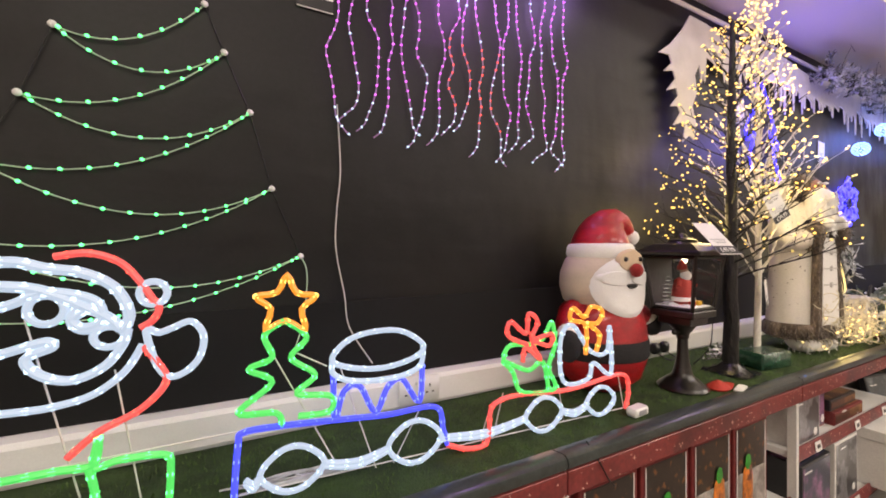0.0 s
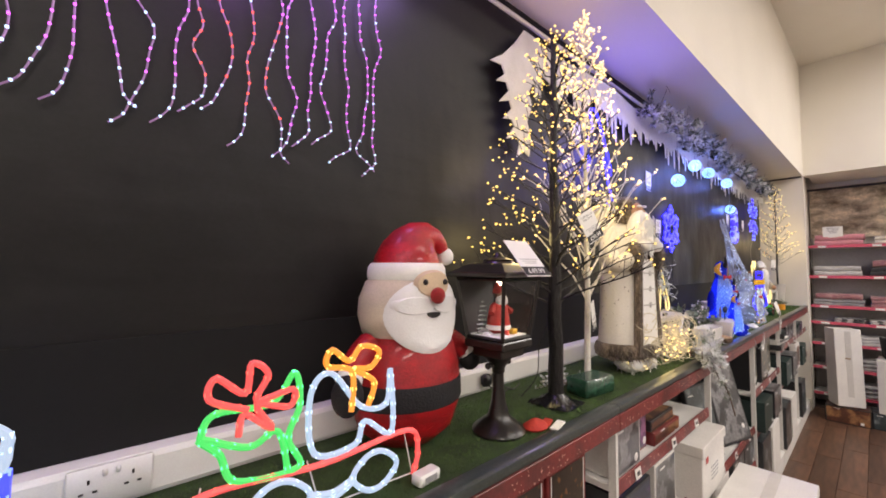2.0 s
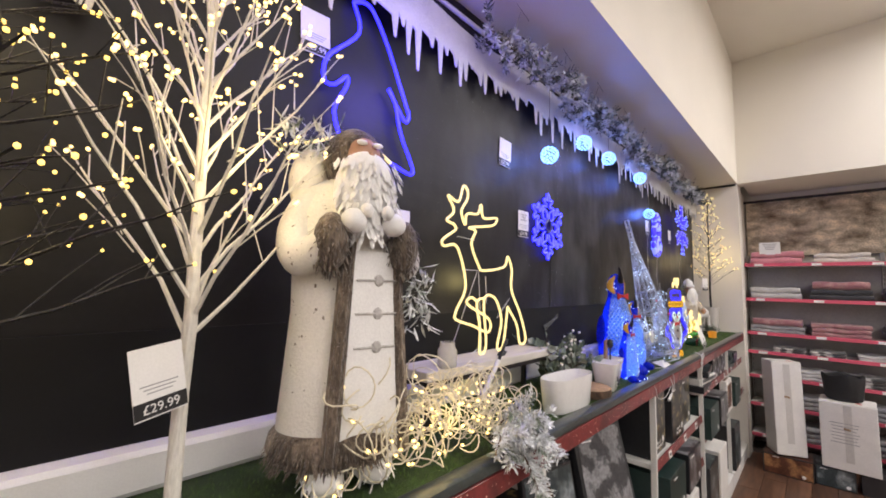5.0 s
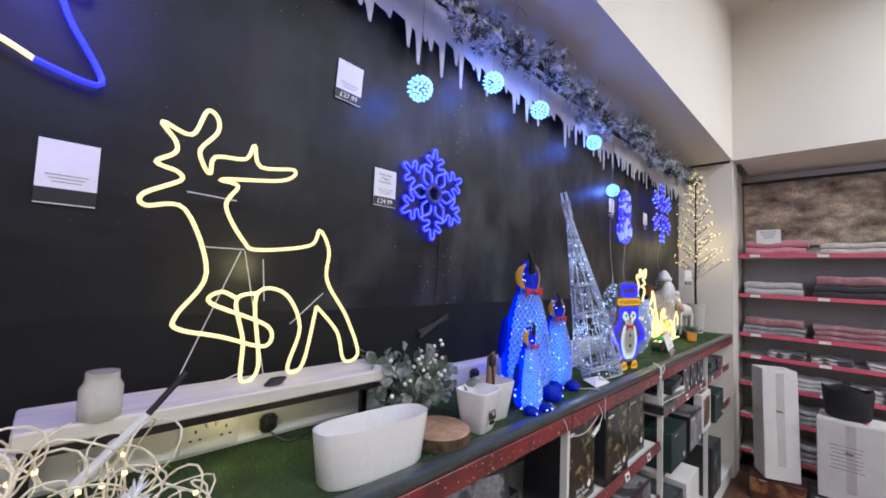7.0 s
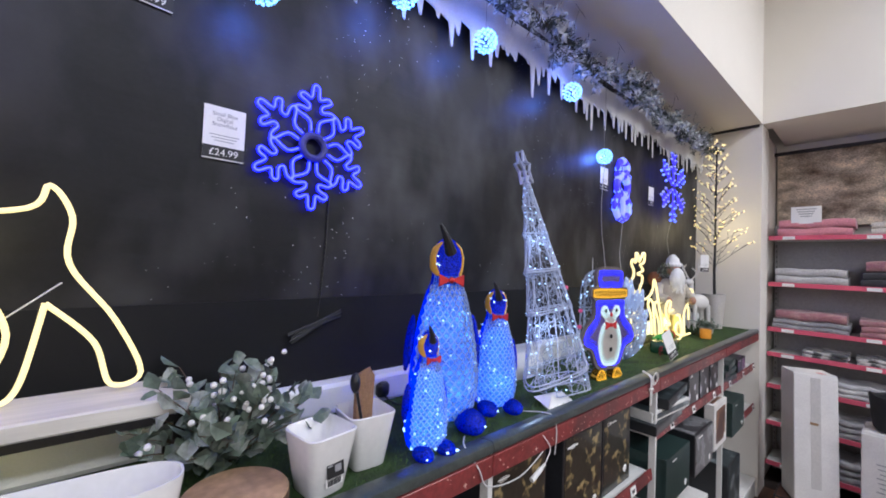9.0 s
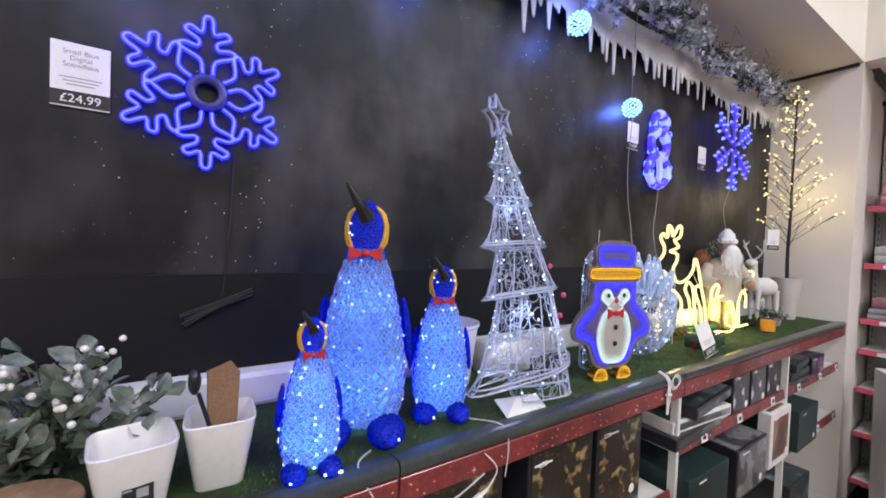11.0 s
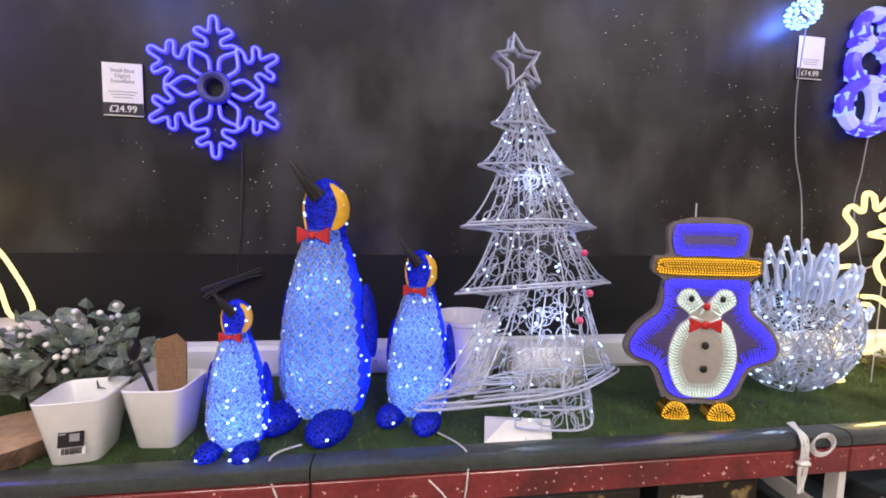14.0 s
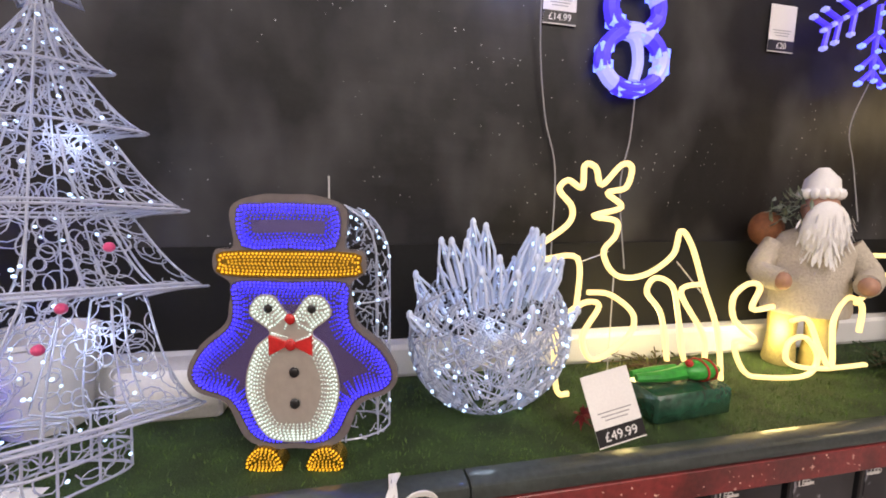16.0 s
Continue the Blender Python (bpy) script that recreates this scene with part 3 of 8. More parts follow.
# ---- shop shelving ----
def strip_stars(shape, length, h, seed, dy):
    r = random.Random(seed)
    for i in range(int(length * 46)):
        s = r.choice((0.0012, 0.0015, 0.002, 0.0026))
        x, z = r.uniform(0.01, length - 0.01), r.uniform(-h / 2 + 0.005, h / 2 - 0.004)
        shape.box((x, dy, z), (s * 1.6, 0.0008, s * 1.6), ry=45)
    for i in range(int(length * 4) + 1):
        x, z, s = r.uniform(0.03, length - 0.03), r.uniform(-h / 4, h / 4), r.uniform(0.005, 0.010)
        shape.add([(x, dy - 0.0006, z + s), (x - s * 0.2, dy - 0.0006, z + s * 0.2), (x - s, dy - 0.0006, z), (x - s * 0.2, dy - 0.0006, z - s * 0.2), (x, dy - 0.0006, z - s), (x + s * 0.2, dy - 0.0006, z - s * 0.2),
                   (x + s, dy - 0.0006, z), (x + s * 0.2, dy - 0.0006, z + s * 0.2)], [tuple(range(8))])


for i, (a, b) in enumerate(zip(JOINTS[:-1], JOINTS[1:])):
    w = b - a
    bay = thing("shelf_bay", (a, FRONT, 0), "white shop shelving bay with dark red starred price strips", "shelving", "shelving bays")
    up = Shape().box((0.012, 0.03, 0.74), (0.02, 0.03, 1.42)).box((0.012, 0.47, 0.74), (0.02, 0.03, 1.42))
    part("upright", up, WHITE_METAL, bay, smooth=False)
    part("back_panel", Shape().box((w / 2, 0.495, 0.73), (w - 0.004, 0.012, 1.42)), SHELF_GREY, bay, smooth=False)
    lip = Shape()
    pr = [(0.05, 0.0), (0.004, 0.0), (-0.004, 0.006), (-0.006, 0.018), (-0.002, 0.030), (0.008, 0.036), (0.05, 0.030)]
    lip.add([(x, y, 1.456 + z) for x in (0.002, w - 0.002) for y, z in pr], [tuple(range(7)), tuple(range(13, 6, -1))] + [(k, 7 + k, 7 + (k + 1) % 7, (k + 1) % 7) for k in range(7)])
    part("front_lip", lip, LIP, bay, "glossy black rounded lip")
    st = part("price_strip", Shape().box((w / 2, 0.001, 1.4255), (w - 0.004, 0.010, 0.060), bevel=0.002), RED_STRIP, bay, "dark red strip with printed stars", smooth=False)
    ss = Shape()
    strip_stars(ss, w, 0.060, 10 + i, -0.0052)
    so = part("star_print", ss, STARS, st, smooth=False, kind="stuff")
    so.location = (0, 0, 1.4255)
    for lvl, zz in enumerate((0.72, 0.45, 0.16) if i == 4 else (0.98, 0.66, 0.16) if i in (0, 1, 2, 5) else (1.16, 0.80, 0.16)):
        dep = 0.44 if lvl < 2 else 0.46
        off = 0.03 if lvl < 2 else 0.0
        part("shelf", Shape().box((w / 2, off + dep / 2, zz), (w - 0.03, dep, 0.028), bevel=0.004), WHITE_METAL, bay, smooth=False)
        if lvl < 2:
            s2 = part("price_strip", Shape().box((w / 2, off - 0.006, zz + 0.004), (w - 0.03, 0.008, 0.052), rx=-8, bevel=0.002), RED_STRIP, bay, "dark red strip with printed stars", smooth=False)
            ss = Shape()
            strip_stars(ss, w - 0.04, 0.048, 40 + i * 3 + lvl, -0.0105)
            part("star_print", ss, STARS, s2, smooth=False, kind="stuff").matrix_basis = pose(0.02, off, zz + 0.004, -8)
            for k in range(3):
                x = 0.2 + 0.38 * k + 0.1 * rnd.random()
                lb = Shape().box((x, off - 0.0135, zz + 0.003), (0.055, 0.002, 0.04), rx=-8)
                lb.slot = 1
                lb.box((x, off - 0.0150, zz + 0.003), (0.026, 0.002, 0.015), rx=-8)
                part("shelf_label", lb, [CARD, INK], s2, "small white price label", smooth=False)
    part("plinth", Shape().box((w / 2, 0.02, 0.073), (w - 0.01, 0.02, 0.14)), WHITE_METAL, bay, smooth=False)

# ---- price tags ----
def price_tag(loc, rz, rx, title, price, ry=0.0, label="white price card with a black price band", group="price cards"):
    g = new("price_tag")
    g.matrix_basis = pose(*loc, rx, ry, rz)
    tagged(g, label, "price card", group)
    part("card", Shape().box((0, 0, -0.074), (0.105, 0.0016, 0.148)), CARD, g, smooth=False)
    part("price_band", Shape().box((0, -0.0011, -0.128), (0.105, 0.0012, 0.034)), INK, g, "black band", smooth=False)
    if title:
        writing("title", title, 0.0155, GREY_INK, g, (0, -0.0012, -0.026))
    bars = Shape()
    for k in range(3):
        bars.box((0, -0.0011, -0.080 - 0.008 * k), (0.075 - 0.012 * k, 0.001, 0.0022))
    part("fine_print", bars, GREY_INK, g, "unreadable grey lines of small print", smooth=False)
    if price:
        writing("price", price, 0.027, CARD, g, (0, -0.0022, -0.137))
    return g


price_tag((3.870, WALL - 0.006, 2.405), 0, 0, "Small Blue\nDigital\nSnowflake", "£24.99", label="white snowflake price card on the dark wall")
price_tag((3.69, WALL - 0.006, 2.765), 0, 0, "", "£27.99", ry=3, label="white price card pinned high on the dark wall")
price_tag((6.125, WALL - 0.006, 2.665), 0, 0, "", "£14.99", label="white price card beside the hanging snowman light")
price_tag((6.93, WALL - 0.006, 2.66), 0, 0, "", "£20", label="white price card beside the hanging snowflake light")
price_tag((2.575, WALL - 0.006, 2.88), 0, 0, "", "£27.99", ry=-4, label="white price card beside the blue neon outline")
price_tag((2.97, WALL - 0.006, 2.27), 0, 0, "", "", label="white price card behind the tall standing figure")
price_tag((0.20, WALL - 0.006, 2.86), 0, 0, "", "", label="white price card beside the curtain light")
price_tag((1.47, 0.80, 2.092), -6, -42, "", "£49.99", label="white price card leaning on the lantern roof")
price_tag((1.755, 0.715, 2.205), -10, -8, "1.5M Pre Lit\nPine Tree", "£39.99", ry=-26, label="white price card hanging in the black twig tree").scale = (0.84, 0.84, 0.74)
price_tag((2.163, 0.90, 1.855), 18, -4, "", "£29.99", ry=-8, label="white price card hanging on the white tree").scale = (0.85, 0.85, 0.85)
price_tag((6.05, 0.78, 1.645), -4, -14, "", "£49.99", ry=-14, label="white price card leaning by the lit reindeer")
price_tag((7.55, 0.98, 2.14), -20, 0, "", "£29.99", label="white price card on the white reindeer figure")


# ---- rope lights ----
def rope(parent, name, pts, m, led=None, r=0.0065, step=0.033, y=0.0, closed=False, n=6):
    line = curve([(p[0], y + (p[2] if len(p) > 2 else 0), p[1]) for p in pts], n, closed)
    ob = part(name, Shape().tube(line, r, 7, closed), m, parent)
    if led:
        s = Shape()
        for q in along(line, step):
            s.bead(q, r * 1.12)
        part("led_chain", s, led, ob, kind="stuff")
    return ob


def circle(cx, cz, rx, rz=None, n=10):
    return [(cx + rx * math.cos(2 * math.pi * i / n), cz + (rz or rx) * math.sin(2 * math.pi * i / n)) for i in range(n)]


HAT_FUR = [(-0.864, 0.495), (-0.828, 0.496), (-0.79, 0.485), (-0.742, 0.476), (-0.699, 0.449), (-0.678, 0.404), (-0.687, 0.375), (-0.706, 0.395), (-0.749, 0.423), (-0.803, 0.45), (-0.864, 0.458)]
HAT_RED = [(-0.78, 0.505), (-0.735, 0.511), (-0.692, 0.495), (-0.664, 0.462), (-0.643, 0.426), (-0.633, 0.408), (-0.643, 0.386), (-0.661, 0.374)]
BROW = [(-0.858, 0.418), (-0.828, 0.429), (-0.796, 0.445), (-0.749, 0.438), (-0.721, 0.422), (-0.717, 0.392), (-0.742, 0.381), (-0.756, 0.397), (-0.735, 0.413)]
BEARD = [(-0.68, 0.374), (-0.687, 0.346), (-0.714, 0.309), (-0.759, 0.291), (-0.8, 0.307), (-0.816, 0.335), (-0.783, 0.351), (-0.79, 0.361), (-0.828, 0.351), (-0.858, 0.342)]
MITTEN = [(-0.652, 0.37), (-0.633, 0.363), (-0.612, 0.37), (-0.582, 0.38), (-0.562, 0.352), (-0.568, 0.311), (-0.593, 0.284), (-0.62, 0.281), (-0.64, 0.315)]
COAT_RED = [(-0.657, 0.341), (-0.637, 0.31), (-0.622, 0.27), (-0.661, 0.225), (-0.721, 0.195), (-0.763, 0.158)]
COAT_WHITE = [(-0.864, 0.249), (-0.828, 0.248), (-0.783, 0.249), (-0.729, 0.262), (-0.684, 0.297), (-0.658, 0.343)]
ENGINE = [(-0.864, 0.138), (-0.777, 0.139), (-0.729, 0.139), (-0.721, 0.184), (-0.727, 0.134), (-0.692, 0.139), (-0.624, 0.134), (-0.615, 0.103), (-0.62, 0.014)]
STAR = [(-0.412, 0.464), (-0.393, 0.425), (-0.353, 0.417), (-0.383, 0.39), (-0.375, 0.344), (-0.415, 0.368), (-0.454, 0.352), (-0.443, 0.394), (-0.472, 0.421), (-0.431, 0.428)]
TREE = [(-0.417, 0.369), (-0.455, 0.341), (-0.441, 0.294), (-0.484, 0.275), (-0.441, 0.243), (-0.503, 0.19), (-0.433, 0.178), (-0.422, 0.148)]
TREE2 = [(-0.417, 0.369), (-0.373, 0.33), (-0.404, 0.289), (-0.356, 0.247), (-0.393, 0.212), (-0.323, 0.196), (-0.326, 0.163), (-0.39, 0.164)]
BLUE = [(-0.511, 0.012), (-0.503, 0.127), (-0.494, 0.149), (-0.433, 0.15), (-0.308, 0.141), (-0.193, 0.132), (-0.073, 0.13), (-0.052, 0.073), (-0.041, 0.03)]
DRUMTOP = [(-0.321, 0.278), (-0.271, 0.321), (-0.171, 0.327), (-0.106, 0.287), (-0.128, 0.258), (-0.206, 0.243), (-0.284, 0.254)]
DRUMBOT = [(-0.319, 0.277), (-0.317, 0.243), (-0.271, 0.221), (-0.178, 0.216), (-0.114, 0.236), (-0.106, 0.287)]
DRUMSIDE = [(-0.317, 0.243), (-0.313, 0.142), (-0.294, 0.2), (-0.259, 0.207), (-0.222, 0.142), (-0.193, 0.195), (-0.158, 0.209), (-0.114, 0.148), (-0.106, 0.235)]
REDCAR = [(-0.041, 0.03), (0.013, 0.008), (0.074, 0.012), (0.085, 0.092), (0.11, 0.113), (0.176, 0.12), (0.355, 0.108), (0.564, 0.124), (0.597, 0.07), (0.583, 0.012)]
GIFT_G = [(0.125, 0.218), (0.147, 0.257), (0.246, 0.257), (0.288, 0.309), (0.3, 0.243), (0.278, 0.181), (0.3, 0.118), (0.186, 0.126), (0.157, 0.183), (0.125, 0.218), (0.206, 0.183), (0.257, 0.2), (0.278, 0.12)]
BOW_R = [(0.202, 0.255), (0.138, 0.285), (0.147, 0.322), (0.196, 0.286), (0.206, 0.34), (0.236, 0.315), (0.216, 0.268), (0.284, 0.278), (0.278, 0.245), (0.216, 0.261), (0.246, 0.209), (0.196, 0.247), (0.186, 0.209)]
GIFT_W = [(0.322, 0.257), (0.366, 0.295), (0.437, 0.21), (0.504, 0.202), (0.514, 0.281), (0.52, 0.132), (0.449, 0.174), (0.425, 0.128), (0.332, 0.134)]
BOW_Y = [(0.413, 0.204), (0.413, 0.291), (0.355, 0.312), (0.366, 0.345), (0.406, 0.316), (0.437, 0.345), (0.481, 0.328), (0.461, 0.295), (0.42, 0.295), (0.469, 0.259), (0.454, 0.208)]

train = thing("rope_light_train", (0.5, 0.85, DECK + 0.002), "rope light train carrying santa, tree, drum and presents", "rope light", rz=-3)
rope(train, "hat_fur", HAT_FUR, ROPE_WHITE, LED_WHITE, r=0.0095)
rope(train, "hat", HAT_RED, ROPE_RED, LED_RED)
rope(train, "pompom", circle(-0.641, 0.437, 0.021), ROPE_WHITE, LED_WHITE, closed=True)
rope(train, "brow", BROW, ROPE_WHITE, LED_WHITE, r=0.008)
rope(train, "eye", circle(-0.79, 0.415, 0.024), ROPE_WHITE, LED_WHITE, closed=True)
rope(train, "eye", circle(-0.737, 0.397, 0.022), ROPE_WHITE, LED_WHITE, closed=True)
rope(train, "nose", circle(-0.706, 0.362, 0.022, 0.018), ROPE_WHITE, LED_WHITE, closed=True)
rope(train, "beard", BEARD, ROPE_WHITE, LED_WHITE, r=0.008)
rope(train, "mitten", MITTEN, ROPE_WHITE, LED_WHITE, closed=True)
rope(train, "coat", COAT_RED, ROPE_RED, LED_RED)
rope(train, "coat_trim", COAT_WHITE, ROPE_WHITE, LED_WHITE)
rope(train, "engine", ENGINE, ROPE_GREEN, LED_GREEN)
rope(train, "engine", [(-0.735, 0.135), (-0.726, 0.09), (-0.72, 0.012)], ROPE_GREEN, LED_GREEN)
rope(train, "star", STAR, ROPE_AMBER, LED_YELLOW, closed=True, n=3)
rope(train, "tree", TREE, ROPE_GREEN, LED_GREEN)
rope(train, "tree", TREE2, ROPE_GREEN, LED_GREEN)
rope(train, "wagon", BLUE, ROPE_BLUE, LED_BLUE)
rope(train, "drum_top", DRUMTOP, ROPE_WHITE, LED_WHITE, closed=True)
rope(train, "drum_rim", DRUMBOT, ROPE_WHITE, LED_WHITE)
rope(train, "drum_side", DRUMSIDE, ROPE_BLUE, LED_BLUE, y=0.004)
for cx, cz, rr in ((-0.40, 0.055, 0.047), (-0.125, 0.055, 0.05), (0.262, 0.052, 0.047), (0.478, 0.055, 0.042)):
    rope(train, "wheel", [(cx + rr * (1.1 + 0.25 * abs(math.cos(a)) ** 6) * math.cos(a), cz + rr * math.sin(a)) for a in np.linspace(0, 2 * math.pi, 18, endpoint=False)], ROPE_WHITE, LED_WHITE, closed=True)
for x0, x1 in ((-0.49, -0.462), (-0.338, -0.192), (-0.058, 0.20), (0.325, 0.422)):
    for dz in (0.0, 0.011):
        rope(train, "axle", [(x0, 0.046 + dz * 0.6), ((x0 + x1) / 2, 0.030 + dz), (x1, 0.048 + dz * 0.6)], ROPE_WHITE, LED_WHITE)
rope(train, "wagon", REDCAR, ROPE_RED, LED_RED)
rope(train, "present", GIFT_G, ROPE_GREEN, LED_GREEN)
rope(train, "bow", BOW_R, ROPE_RED, LED_RED, y=-0.004)
rope(train, "present", GIFT_W, ROPE_WHITE, LED_WHITE, closed=True)
rope(train, "bow", BOW_Y, ROPE_AMBER, LED_YELLOW, y=-0.004)
sup = Shape()
for a, b in (((-0.82, 0.40), (-0.74, 0.0)), ((-0.70, 0.30), (-0.66, 0.0)), ((-0.46, 0.34), (-0.30, 0.02)), ((-0.40, 0.30), (-0.33, 0.26)), ((-0.30, 0.25), (-0.22, 0.01)), ((-0.11, 0.13), (-0.17, 0.0)),
             ((0.09, 0.10), (0.06, 0.02)), ((0.13, 0.13), (0.11, 0.0)), ((0.56, 0.12), (0.585, 0.012)), ((0.32, 0.12), (0.36, 0.0)), ((-0.51, 0.02), (0.585, 0.012)), ((-0.86, 0.14), (-0.5, 0.15))):
    sup.tube([(a[0], 0.008, a[1]), (b[0], 0.03 if b[1] < 0.01 else 0.008, b[1])], 0.0017, 5)
part("support_wire", sup, WHITE_METAL, train, "thin white support wires")
cab = Shape()
for k in range(7):
    z = [(rnd.uniform(-0.5, -0.25) + 0.05 * math.sin(j), 0.05 + 0.02 * math.cos(j * 1.3 + k), 0.004 + 0.01 * rnd.random()) for j in range(7)]
    cab.tube(curve(z, 4), 0.0018, 5)
part("loose_cable", cab, WIRE, train, "clear tangled cable")


def neon(name, loc, lines, label, m, r, rz=0.0, extra=None):
    t = thing(name, loc, label, "neon light", rz=rz)
    for nm, pts, mm, closed in lines:
        rope(t, nm, pts, mm, r=r, closed=closed)
    if extra:
        s = Shape()
        for a, b in extra:
            s.tube([(a[0], 0.004, a[1]), (b[0], b[2] if len(b) > 2 else 0.004, b[1])], 0.0016, 5)
        part("support_wire", s, WHITE_METAL, t, "thin white support wires")
    return t


FIG_A = [(-0.097, 0.577), (-0.069, 0.472), (-0.183, 0.334), (-0.194, 0.249), (-0.156, 0.245), (-0.11, 0.291), (-0.109, 0.254), (-0.151, 0.157), (-0.124, 0.067)]
FIG_B = [(-0.243, 0.013), (-0.124, 0.067), (0.016, 0.066), (0.098, 0.033)]
FIG_C = [(-0.097, 0.577), (-0.024, 0.596), (0.062, 0.482), (0.159, 0.291), (0.179, 0.251), (0.157, 0.22), (0.073, 0.316), (0.108, 0.272), (0.142, 0.158), (0.211, 0.019), (0.098, 0.033)]
neon("neon_outline", (2.8, 1.175, 2.4), [("outline", FIG_A, NEON_BLUE, False), ("outline", FIG_C, NEON_BLUE, False), ("lower_edge", FIG_B, NEON_WARM, False)],
     "blue and warm white neon animal outline on the dark wall", NEON_BLUE, 0.0065)
DEER = [(-0.242, 0.503), (-0.282, 0.515), (-0.249, 0.543), (-0.249, 0.57), (-0.277, 0.608), (-0.219, 0.594), (-0.192, 0.659), (-0.168, 0.649), (-0.167, 0.613), (-0.199, 0.565), (-0.193, 0.533), (-0.176, 0.511), (-0.167, 0.553),
        (-0.099, 0.565), (-0.08, 0.605), (-0.061, 0.553), (0.029, 0.564), (-0.001, 0.529), (-0.15, 0.502), (-0.112, 0.492), (-0.136, 0.437), (-0.09, 0.356), (-0.052, 0.336), (0.088, 0.359), (0.115, 0.405), (0.148, 0.349),
        (0.148, 0.259), (0.219, 0.151), (0.267, 0.037), (0.219, 0.02), (0.19, 0.107), (0.119, 0.185)]
DEER2 = [(0.119, 0.185), (0.094, 0.045), (0.07, 0.009), (0.045, 0.024), (0.073, 0.131), (0.025, 0.223), (-0.049, 0.217), (-0.032, 0.036), (-0.072, 0.006), (-0.074, 0.105), (-0.096, 0.206), (-0.049, 0.224)]
DEER3 = [(-0.096, 0.212), (-0.132, 0.228), (-0.153, 0.201), (-0.016, 0.138), (-0.019, 0.086), (-0.125, 0.119), (-0.215, 0.144), (-0.221, 0.175), (-0.167, 0.272), (-0.22, 0.417), (-0.294, 0.416), (-0.299, 0.441), (-0.233, 0.483), (-0.242, 0.503)]
neon("neon_reindeer", (3.419, 1.08, 1.684), [(nm, [(x * 1.076, z * 1.076) for x, z in pts], NEON_WARM, False) for nm, pts in (("back_part", DEER), ("hind_part", DEER2), ("chest_part", DEER3))],
     "warm white neon reindeer standing on a whitewashed bench", NEON_WARM, 0.0054,
     extra=[((-0.2, 0.36), (-0.09, 0.36)), ((-0.10, 0.355), (-0.22, 0.0, 0.05)), ((-0.09, 0.356), (-0.0, 0.0, 0.05)), ((-0.04, 0.336), (-0.03, 0.22)), ((0.05, 0.15), (0.15, 0.24)), ((-0.235, 0.495), (-0.12, 0.49)), ((-0.13, 0.01), (-0.07, 0.03))])
DW = [(-0.205, 0.249), (-0.21, 0.374), (-0.314, 0.373), (-0.322, 0.401), (-0.242, 0.46), (-0.233, 0.503), (-0.269, 0.544), (-0.248, 0.569), (-0.208, 0.552), (-0.204, 0.607), (-0.173, 0.601), (-0.154, 0.56), (-0.102, 0.611),
      (-0.072, 0.605), (-0.085, 0.555), (-0.136, 0.54), (-0.094, 0.505), (-0.172, 0.482), (-0.107, 0.469), (-0.105, 0.432), (-0.137, 0.388), (-0.096, 0.328), (-0.011, 0.327), (0.071, 0.378), (0.09, 0.444), (0.131, 0.401),
      (0.18, 0.29), (0.242, 0.157), (0.27, 0.012)]
DW2 = [(-0.215, 0.012), (-0.25, 0.03), (-0.257, 0.191), (-0.189, 0.255), (-0.14, 0.246), (-0.183, 0.165), (-0.146, 0.101), (-0.049, 0.157), (-0.036, 0.219), (-0.109, 0.276), (-0.175, 0.285)]
DW3 = [(0.082, 0.084), (0.051, 0.215), (0.001, 0.279), (0.024, 0.318), (0.079, 0.293), (0.105, 0.213), (0.138, 0.081), (0.198, 0.043), (0.197, 0.143), (0.108, 0.276), (0.179, 0.298)]
SL = [(-0.199, 0.231), (-0.272, 0.226), (-0.252, 0.286), (-0.292, 0.299), (-0.339, 0.261), (-0.326, 0.195), (-0.25, 0.133), (-0.319, 0.129), (-0.277, 0.044), (-0.21, 0.02), (-0.047, 0.012), (-0.011, 0.068), (-0.066, 0.131),
      (-0.127, 0.118), (-0.117, 0.057), (0.008, 0.03), (0.186, 0.03)]
SL2 = [(-0.127, 0.185), (-0.064, 0.183), (-0.007, 0.093), (0.05, 0.03), (0.033, 0.178), (0.076, 0.246), (0.137, 0.218), (0.14, 0.137)]
neon("neon_reindeer", (6.3, 0.97, DECK + 0.004), [("back_part", DW, NEON_WARM, False), ("front_part", DW2, NEON_WARM, False), ("hind_part", DW3, NEON_WARM, False)],
     "warm white neon reindeer drawing a sleigh on green grass", NEON_WARM, 0.0075, extra=[((-0.21, 0.36), (-0.12, 0.39)), ((0.09, 0.36), (0.18, 0.27)), ((-0.1, 0.33), (-0.1, 0.0))])
neon("neon_sleigh", (6.9, 0.95, DECK + 0.004), [("runner", SL, NEON_WARM, False), ("seat", SL2, NEON_WARM, False), ("back_rail", [(0.14, 0.22, 0.02), (0.30, 0.35, 0.02), (0.17, 0.37, 0.02)], NEON_WARM, False)],
     "warm white neon sleigh outline on green grass", NEON_WARM, 0.0075)


